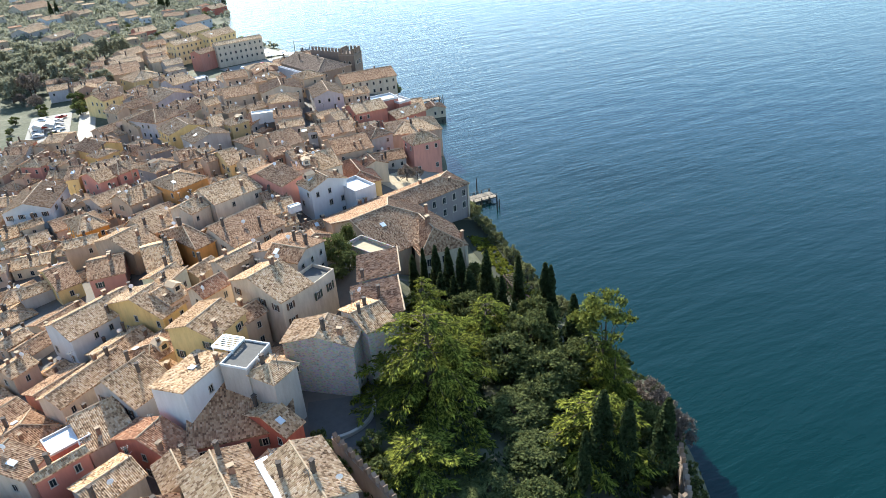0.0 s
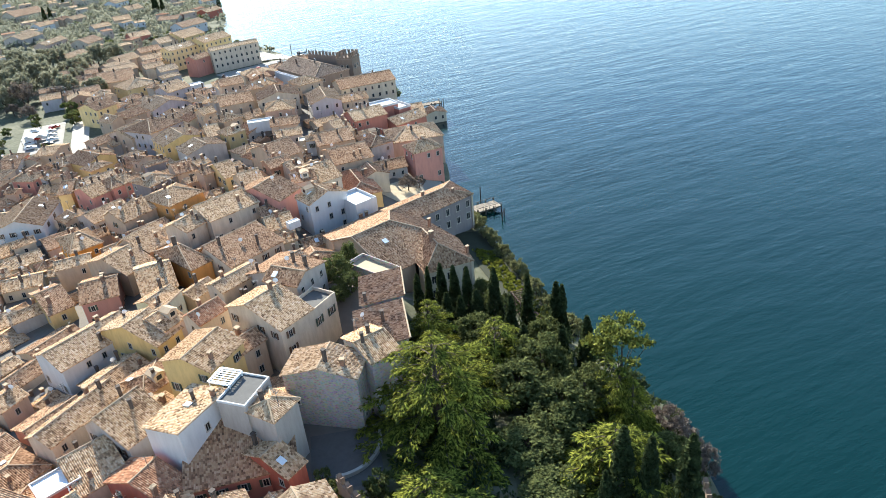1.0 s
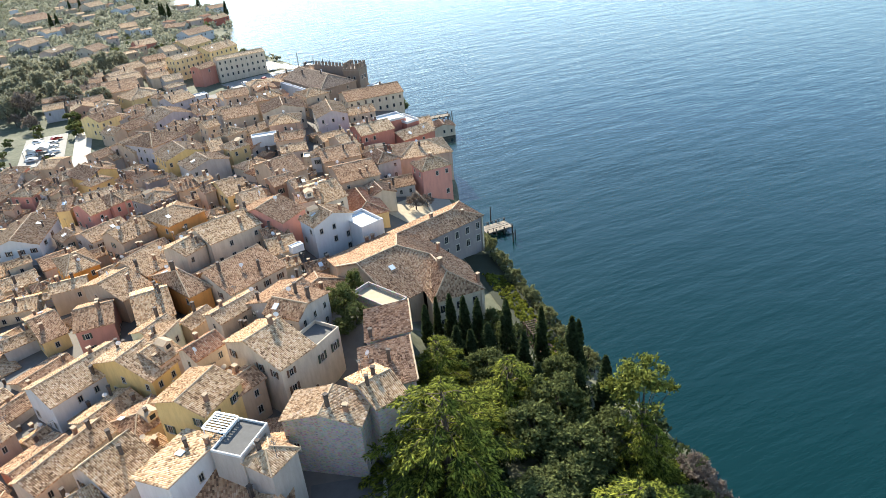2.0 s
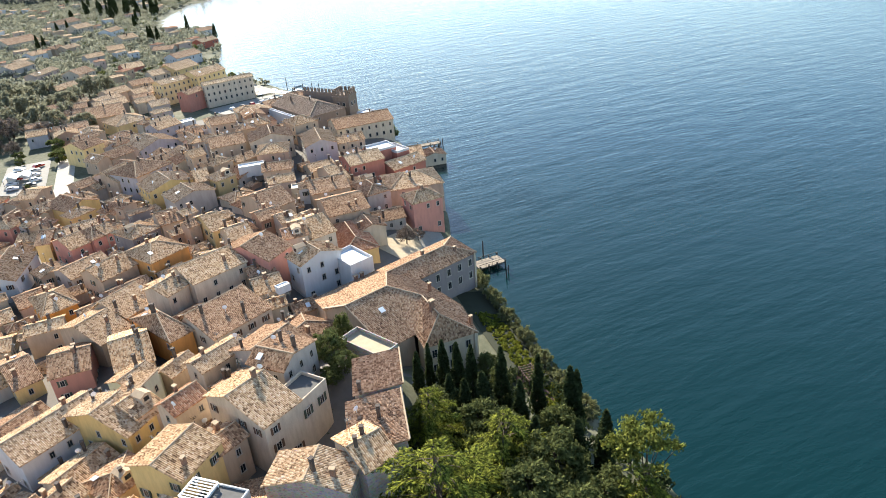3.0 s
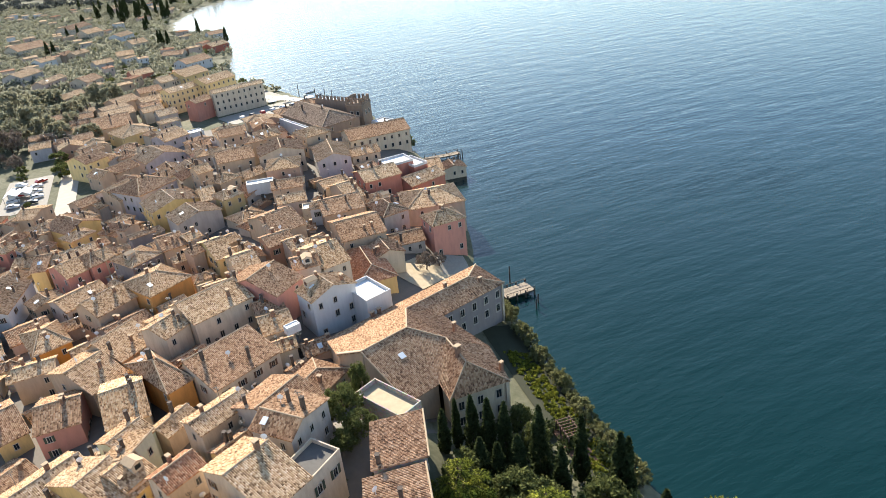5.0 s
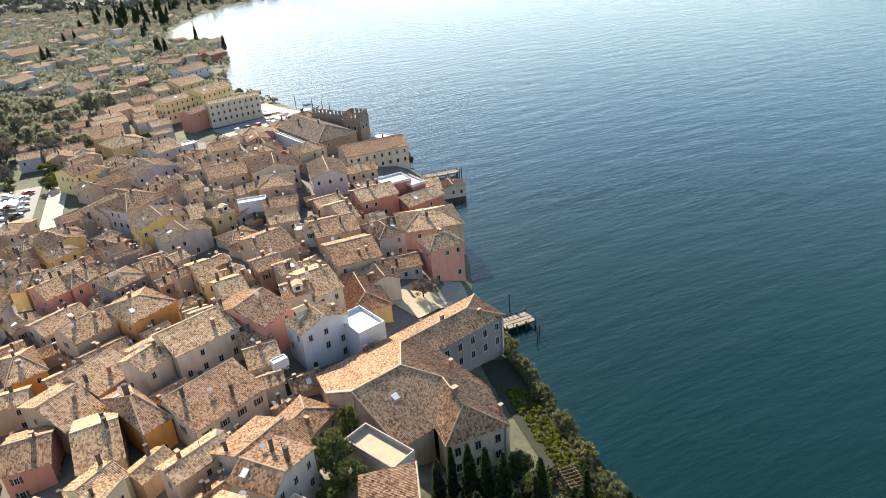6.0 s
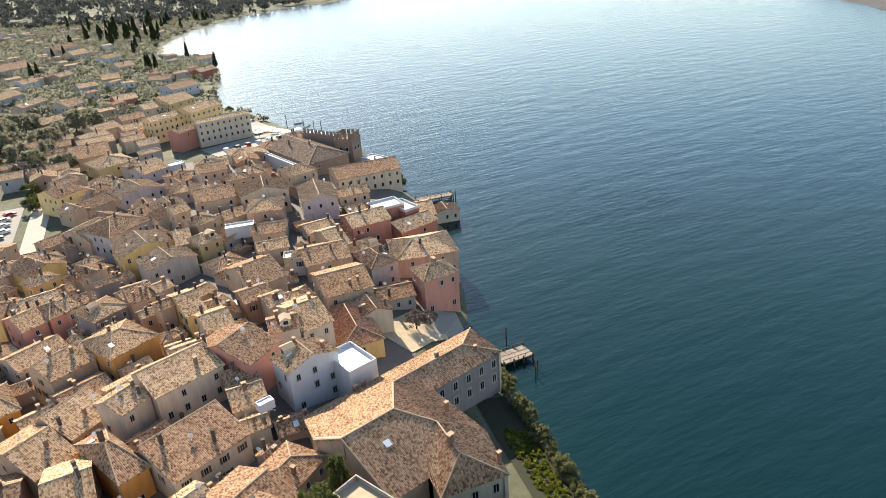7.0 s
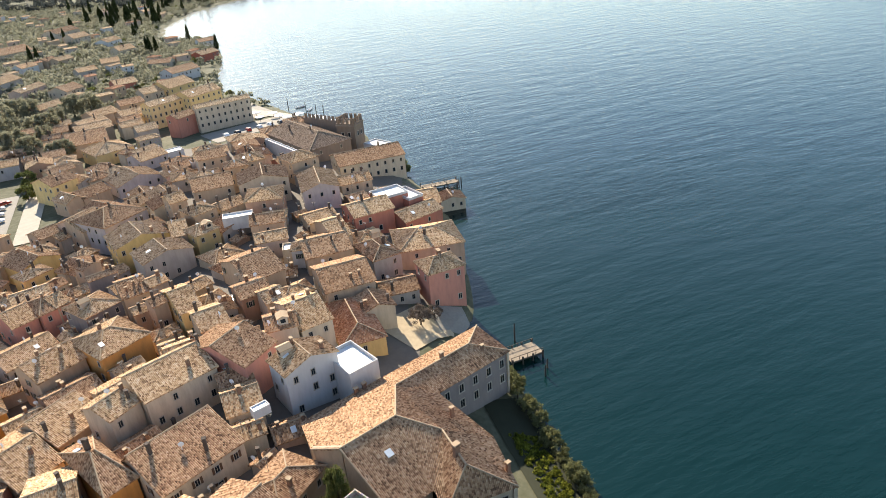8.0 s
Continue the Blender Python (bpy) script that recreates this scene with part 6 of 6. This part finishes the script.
def marquee(x, y, w, d, rot):
    """A white market tent of two ridged bays on posts."""
    g = ground_z(x, y) + 0.2
    top = empty("market_tent", x, y, g, rot)
    post = mesh_of("post", *boxes([(-0.06, 0.06, -0.06, 0.06, 0, 2.6)]), METAL)
    for a in (-1, 0, 1):
        for b in (-1, 1):
            child("post", post, top, pose(a * (w / 2 - 0.1), b * (d / 2 - 0.1), 0))
    for k in (-1, 1):
        x0, x1 = (0.0, w / 2) if k > 0 else (-w / 2, 0.0)
        m = (x0 + x1) / 2
        verts = [(x0, -d / 2, 2.6), (m, -d / 2, 3.8), (x1, -d / 2, 2.6), (x0, d / 2, 2.6), (m, d / 2, 3.8), (x1, d / 2, 2.6)]
        verts += [(a, b, c - 0.12) for a, b, c in verts]
        child("canopy", mesh_of("canopy", verts, [(0, 1, 4, 3), (1, 2, 5, 4), (6, 9, 10, 7), (7, 10, 11, 8), (0, 6, 7, 1), (1, 7, 8, 2), (3, 4, 10, 9), (4, 5, 11, 10), (0, 3, 9, 6), (2, 8, 11, 5)], SHEET), top)
    child("side_cloth", mesh_of("side_cloth", *boxes([(-w / 2, w / 2, d / 2 - 0.05, d / 2, 0.2, 2.6)]), SHEET), top)
    return tagged(top, "white ridged market tent on the car park", "tent", "market tents")


marquee(-165.0, 263.0, 9.0, 6.0, 20)


def parasol(x, y):
    top = empty("parasol", x, y, ground_z(x, y) + 0.3, 0)
    child("pole", mesh_of("pole", *boxes([(-0.05, 0.05, -0.05, 0.05, 0, 3.0)]), TIMBER), top)
    rim = [(2.2 * math.cos(0.785 * i), 2.2 * math.sin(0.785 * i), 2.35) for i in range(8)]
    verts = rim + [(0, 0, 3.1)] + [(a, b, c - 0.2) for a, b, c in rim]
    faces = [(i, (i + 1) % 8, 8) for i in range(8)] + [(i, 9 + i, 9 + (i + 1) % 8, (i + 1) % 8) for i in range(8)]
    child("canopy", mesh_of("canopy", verts, faces, SHEET), top)
    return tagged(top, "open white parasol on the harbour square", "parasol", "harbour parasols")


for k in range(12):
    parasol(-104 + 4.6 * k, 372 - 2.6 * k + 5 * math.sin(2.4 * k))


def round_wall(x, y, radius, a0, a1, z, h):
    """A low curved garden wall."""
    verts, faces = [], []
    n = 18
    for i in range(n + 1):
        a = radians(a0 + (a1 - a0) * i / n)
        for r, zz in ((radius, z - 2.0), (radius + 0.5, z - 2.0), (radius + 0.5, z + h), (radius, z + h)):
            verts.append((x + r * math.cos(a), y + r * math.sin(a), zz))
    for i in range(n):
        for q in range(4):
            a, b = 4 * i + q, 4 * i + (q + 1) % 4
            faces.append((a, b, b + 4, a + 4))
    faces += [(0, 3, 2, 1), (4 * n, 4 * n + 1, 4 * n + 2, 4 * n + 3)]
    ob = new("garden_wall", mesh_of("garden_wall", verts, faces, STONE))
    return tagged(ob, "low curved pale stone garden wall", "wall", "garden walls")


round_wall(-21.5, 80.5, 6.0, -85, 40, ground_z(-18, 77), 0.7)


def cable(a, b, sag, label):
    pts = [tuple(Vector(a).lerp(Vector(b), i / 14) - Vector((0, 0, sag * 4 * (i / 14) * (1 - i / 14)))) for i in range(15)]
    ob = new("cable", trunk_mesh([(*p, 0.035) for p in pts], SHEET, 5, "cable"))
    return tagged(ob, label, "cable")


cable((-45.5, 78.0, 12.5), (-56.5, 58.0, 12.0), 0.8, "pale overhead cable slung across the street")


def pier(x, y, w, d, rot, rail=True):
    top = empty("wooden_pier", x, y, 0, rot)
    n = int(w / 0.3)
    plank = mesh_of("plank", *boxes([(-0.135, 0.135, -d / 2, d / 2, 1.2, 1.3)]), DECK)
    for i in range(n):
        child("plank", plank, top, pose((i + 0.5) * w / n - w / 2, 0, 0))
    pile = mesh_of("pile", *boxes([(-0.14, 0.14, -0.14, 0.14, -3.5, 1.9)]), TIMBER)
    for i in range(4):
        for s in (-1, 1):
            child("pile", pile, top, pose((i / 3 - 0.5) * (w - 0.4), s * (d / 2 + 0.16), 0))
    for s in (-1, 1):
        child("beam", mesh_of("beam", *boxes([(-w / 2, w / 2, s * d / 2 - 0.1, s * d / 2 + 0.1, 0.95, 1.2)]), TIMBER), top)
    if rail:
        for s in (-1, 1):
            child("handrail", mesh_of("handrail", *boxes([(-w / 2, w / 2, s * (d / 2 - 0.1) - 0.05, s * (d / 2 - 0.1) + 0.05, 2.15, 2.25)] + [((i / 4 - 0.5) * (w - 0.1) - 0.04, (i / 4 - 0.5) * (w - 0.1) + 0.04, s * (d / 2 - 0.1) - 0.04, s * (d / 2 - 0.1) + 0.04, 1.3, 2.15) for i in range(5)]), TIMBER), top)
    return tagged(top, "wooden landing pier on dark piles in the lake", "pier", "piers")


pier(5.6, 175.2, 7.5, 4.2, 25)
pier(-12.5, 274.5, 13.0, 3.0, 18)


def mooring(x, y, h):
    ob = new("mooring_post", trunk_mesh([(0, 0, -3, 0.2), (0, 0, h * 0.6, 0.18), (0.03, 0, h, 0.14)], TIMBER, 8, "mooring_post"))
    ob.matrix_basis = pose(x, y, 0)
    return tagged(ob, "dark wooden mooring post standing in the water", "post", "mooring posts")


def car(x, y, rot, paint):
    top = empty("car", x, y, ground_z(x, y) + 0.3, rot)
    prof = [(-2.1, 0.3), (2.1, 0.3), (2.15, 0.7), (1.9, 0.85), (1.0, 0.95), (0.45, 1.4), (-1.2, 1.42), (-1.95, 1.0), (-2.15, 0.8)]
    n = len(prof)
    verts = [(a, -0.85, b) for a, b in prof] + [(a, 0.85, b) for a, b in prof]
    faces = [tuple(range(n)), tuple(range(2 * n - 1, n - 1, -1))] + [(i, i + n, (i + 1) % n + n, (i + 1) % n) for i in range(n)]
    child("body", mesh_of("body", verts, faces, paint), top)
    child("window_band", mesh_of("window_band", *boxes([(-1.5, 0.55, -0.87, 0.87, 1.0, 1.3)]), GLASS), top, None, "dark car windows")
    wheel = trunk_mesh([(0, 0, 0, 0.30), (0, 0, 0.2, 0.30)], TIMBER, 10, "wheel")
    for a in (-1.3, 1.3):
        for b in (-0.9, 0.7):
            child("wheel", wheel, top, pose(a, b, 0.3, -90, 0, 0))
    return tagged(top, "parked car on the pale car park", "car", "parked cars")

cyp_a, cyp_b, cyp_c = cypress(1, 11.0, 1.5), cypress(2, 13.0, 1.75), cypress(3, 8.5, 1.35)
big_cedar = cedar(5, 17.0, 10.0, CEDAR, "large light green cedar with layered drooping branches", 10)
low_cedar = cedar(6, 12.0, 6.5, CEDAR, "light green conifer with spreading layered branches", 8)
pine_top = broad(7, 15.0, 4.0, PINE, "tall sunlit pine with an open crown on the cliff", 0.45, 34, 0.24, 70)
oak = broad(8, 9.0, 4.2, OAK, "dense dark evergreen oak on the slope", 0.2, 60, 0.27, 66)
bush = broad(9, 3.6, 2.3, OAK, "rounded evergreen bush on the bank", 0.05, 26, 0.26, 40)
olive = broad(10, 5.0, 2.6, BANK, "green olive shrub on the bank", 0.2, 30, 0.28, 40)
bare = broad(11, 6.5, 3.2, DRY, "leafless grey brown tree", 0.2, 40, 0.22, 40)
park = broad(12, 9.0, 4.4, PARK, "grey green park tree paled for haze", 0.2, 54, 0.34, 46)
MASTERS = (cyp_a, cyp_b, cyp_c, big_cedar, low_cedar, pine_top, oak, bush, olive, bare, park)

# trees below the castle
plant(big_cedar, -6.5, 83, 1.2, 20, 26.5)
plant(low_cedar, -8, 69, 1.05, 50, 14.0, "light green cedar at the castle wall")
plant(big_cedar, -8, 104, 0.65, 140, 18.5, "light green cedar behind the large one")
plant(low_cedar, 3, 99, 1.1, 75, 17.0)
plant(low_cedar, 17, 73.5, 1.35, 10, 16.0)
plant(low_cedar, 22, 84, 0.6, 200, 15.0)
plant(pine_top, 22, 91, 1.3, 30, 20.8)
plant(low_cedar, 20.5, 86, 0.75, 100, 15.5, "light green conifer beside the tall pine")
for x, y, s, kind, tip in ((-10.5, 118, 0.8, cyp_a, 15.0), (-8.5, 120, 0.7, cyp_c, 15.0), (-6, 119.5, 0.9, cyp_b, 16.0), (-3.5, 119, 1.0, cyp_a, 15.5), (-1, 117.5, 0.9, cyp_b, 16.0), (-5, 113, 1.0, cyp_a, 13.5), (-2.5, 112, 1.1, cyp_c, 13.0), (0.5, 112.5, 1.1, cyp_b, 14.0), (4, 115.5, 1.0, cyp_b, 16.5), (6.5, 109.5, 1.0, cyp_a, 14.0), (10, 113.5, 1.0, cyp_c, 15.5), (14.5, 108.5, 1.1, cyp_b, 16.8), (15.4, 107.5, 1.0, cyp_a, 16.6), (18, 98.5, 1.2, cyp_a, 16.0), (14, 99, 1.0, cyp_b, 14.5), (17, 69.6, 1.25, cyp_b, 19.5), (20, 68.0, 1.15, cyp_a, 19.0), (25, 68, 1.25, cyp_b, 19.0), (13.9, 65.5, 0.8, cyp_c, 16.5), (8, 102, 1.0, cyp_b, 13.0)):
    plant(kind, x, y, s, 40 * x, tip)
for x, y, s, tip in ((6, 90, 1.1, 14), (10, 96, 1.1, 14.5), (12, 86, 1.1, 13), (16, 90, 1.0, 12.5), (7, 60, 0.9, 13), (12, 104, 0.9, 12), (6, 78, 1.1, 11.5), (0, 106, 1.0, 12.5), (8, 70, 1.0, 11), (26, 78, 0.7, 9), (1, 64, 0.9, 10), (10, 82, 1.0, 12), (-7, 112, 0.9, 11), (3, 104, 1.0, 12), (-25.6, 118.6, 0.72, 20.2), (-24.2, 127.0, 0.45, 18.2), (-22.4, 114.6, 0.55, 18.6), (-24.5, 112.5, 0.5, 17.0), (2, 126, 0.5, 8.0), (4, 121, 0.5, 8.5)):
    plant(oak, x, y, s, 60 * x, tip)
for x, y in ((29, 83), (30, 80), (29.5, 79), (31, 78), (28.5, 86)):
    plant(bare, x, y, 0.78, 50 * y, None, "leafless grey brown shrub on the cliff edge")
for k in range(26):
    y = 114 + 2.15 * k
    x = 19.6 - (y - 114) * 0.335 + 0.5 * math.sin(3.1 * k)
    plant(olive, x, y, 0.6 + 0.14 * math.sin(1.7 * k), 50 * k)
for k in range(11):
    plant(bush, 30.6 + 0.6 * math.sin(2.1 * k), 60 + 3.1 * k, 0.55 + 0.12 * math.sin(1.3 * k), 33 * k, None, "evergreen bush on the cliff edge")
plant(oak, -27.5, 293, 0.7)
plant(oak, -25.5, 289, 0.6)
for x, y, s in ((-20.5, 71, 0.8), (-17.5, 68, 0.9), (-22.5, 73.5, 0.7), (-14.5, 71.5, 0.9), (-13, 66, 1.0), (-15.5, 88, 0.6)):
    plant(bush, x, y, s, 40 * x, None, "dark evergreen bush beside the castle courtyard")
plant(bare, -15.5, 183.5, 0.75, 0, None, "leafless pale tree on the gravel square")
plant(bare, -12.5, 186.5, 0.6, 40, None, "leafless pale tree on the gravel square")

# park and gardens at the town's edge
for x, y, s in ((-199, 318, 1.9), (-186, 322, 1.2)):
    plant(bare, x, y, s, x)
for x, y, s in ((-194, 338, 1.4), (-224, 381, 1.4), (-229, 367, 1.5), (-196, 367, 1.3), (-204, 329, 1.5), (-234, 406, 1.2), (-172, 328, 0.9), (-247, 399, 1.4), (-184, 331, 1.2), (-217, 341, 1.6), (-224, 403, 1.2), (-210, 355, 1.5), (-238, 352, 1.6), (-205, 312, 1.3), (-222, 318, 1.4), (-240, 330, 1.5), (-200, 384, 1.1), (-188, 350, 1.1), (-255, 372, 1.5), (-262, 345, 1.5)):
    plant(park, x, y, s, 30 * x)
rng = random.Random(5)
for k in range(30):
    x, y = rng.uniform(-265, -165), rng.uniform(278, 410)
    if not covered(x, y, 0, -1) and not covered(x + 4, y - 4, 0, -1) and x + 0.35 * (y - 280) < -168 + 40:
        plant(rng.choice((park, bare, bare)), x, y, rng.uniform(0.8, 1.4), 50 * k)
for x, y, s in ((-160, 284, 1.5), (-168, 299, 1.7), (-163, 292, 1.1), (-176, 284, 0.9), (-181, 292, 1.0), (-172, 251, 0.6), (-157, 254, 0.6), (-178, 262, 0.7), (-184, 276, 0.9)):
    plant(bush, x, y, s, 50 * x, None, "clipped round evergreen tree beside the car park")
for x, y, h in ((-353, 778, 18), (-349, 817, 19), (-235, 588, 15), (-232, 592, 14), (-238, 590, 15), (-222, 635, 17), (-186, 593, 14), (-328, 588, 15), (-324, 590, 14), (-347, 659, 16), (-344, 672, 16), (-307, 795, 17), (-307, 864, 18), (-298, 715, 15), (-342, 772, 17), (-411, 849, 19), (-300, 720, 16), (-340, 800, 19), (-355, 805, 18), (-320, 830, 18), (-326, 810, 19), (-366, 790, 18), (-335, 880, 19), (-380, 860, 20), (-400, 880, 20), (-360, 850, 19), (-290, 690, 14), (-470, 930, 20), (-430, 900, 20)):
    plant(cyp_b, x, y, 1.2, x, ground_z(x, y) + 0.8 * h)

for k in range(22):
    x, y = -345 + 48 * math.sin(2.3 * k), 850 + 90 * math.sin(1.1 * k + 1)
    plant(cyp_b, x, y, 1.9, 40 * k, ground_z(x, y) + 15 + 4 * math.sin(5 * k))
for ob in MASTERS:
    for o in (*ob.children_recursive, ob):
        bpy.data.objects.remove(o)


def scatter(name, count, seed, place, size, mat, label, clumps=26, leaf=0.4):
    """Many small crowns in one mesh."""
    rng = random.Random(seed)
    pts = []
    for _ in range(count):
        got = place(rng)
        if got is None:
            continue
        x, y, s = got
        g = ground_z(x, y)
        for _ in range(clumps):
            a, e, q = rng.uniform(0, 6.28), rng.uniform(-0.2, 1), rng.uniform(0.5, 1.0)
            k = q * math.sqrt(max(0, 1 - e * e)) * size * s
            pts.append((x + k * math.cos(a), y + k * math.sin(a), g + size * s * (0.55 + 0.75 * e * q)))
    ob = new(name, leaves_mesh(name, pts, leaf, mat, rng))
    return tagged(ob, label, name.replace("_", " "), kind="stuff")


def hillside(rng):
    if rng.random() < 0.06:
        x, y = rng.uniform(-230, -100), rng.uniform(400, 650)
        return (x, y, rng.uniform(0.5, 1.0)) if 2 < inland(x, y) < 30 and not covered(x, y, 0, -1) else None
    y = rng.uniform(330, 1000)
    x = rng.uniform(-620, -150 - 0.12 * (y - 330))
    if inland(x, y) < 6 or covered(x, y, 0, -1) or (x > -215 and y < 400):
        return None
    return x, y, rng.uniform(0.6, 1.35)


def far_wood(rng):
    y = rng.uniform(930, 1600)
    x = rng.uniform(-1100, 40)
    return (x, y, rng.uniform(0.8, 1.5)) if inland(x, y) > 4 else None


def slope_ground(rng):
    x, y = rng.uniform(-15, 32), rng.uniform(42, 128)
    if inland(x, y) < 0.8 or covered(x, y, 0, -1) or (x < -2 and y > 108) or (x < -12.5 and 68 < y < 90) or (x < -12 and y > 90):
        return None
    return x, y, rng.uniform(0.5, 1.2)


scatter("olive_grove", 7600, 21, hillside, 3.3, OLIVE, "grey green olive groves and gardens on the hillside, paled for haze", 20, 1.0)
scatter("hedges", 420, 24, hillside, 2.6, OAK, "dark green garden trees between the villas", 26, 0.85)
scatter("far_wood", 2600, 22, far_wood, 6.0, WOODS, "grey green wooded slopes along the far shore", 14, 2.5)
# the dark cypress tone puts the shadow beneath the trees into the undergrowth
scatter("undergrowth", 1150, 23, slope_ground, 1.5, CYPRESS, "evergreen undergrowth on the castle slope, toned dark for shade", 26, 0.34)


def garden_strip(rng):
    y = rng.uniform(112, 150)
    x = 17.0 - (y - 114) * 0.34 + rng.uniform(-4.0, 0.8)
    return x, y, rng.uniform(0.5, 1.0)


scatter("lawn", 500, 25, garden_strip, 0.45, CEDAR, "sunlit green grass and low plants along the bank", 20, 0.25)
for x, y, h in ((9.5, 168.5, 2.5), (4.5, 181.0, 4.5), (10.2, 171, 2.2), (-6.5, 270.5, 3.2), (-5.2, 275, 3.0), (-88, 389, 7), (-80, 391, 4), (-74, 386, 4), (-70, 384, 3.5)):
    mooring(x, y, h)
PAINTS = [simple("silver_car_paint", (0.55, 0.56, 0.58), 0.3, 0.1), simple("white_car_paint", (0.8, 0.8, 0.8), 0.3, 0.1), simple("dark_car_paint", (0.03, 0.035, 0.045), 0.25, 0.1), simple("red_car_paint", (0.35, 0.03, 0.02), 0.3, 0.1)]
for k in range(10):
    u, v = k % 2, k // 2
    car(-163 + 6 * u - 2.6 * v + math.sin(5 * k), 255 + 5.6 * v + 3 * u, 26 + 30 * math.sin(3 * k), PAINTS[(k * 7) % 5 % 4])
for k in range(10):
    car(-104 + 5.2 * k * 0.78, 340 + 5.2 * k * 0.55, 125 + 5 * math.sin(2 * k), PAINTS[(k * 5 + 1) % 4])
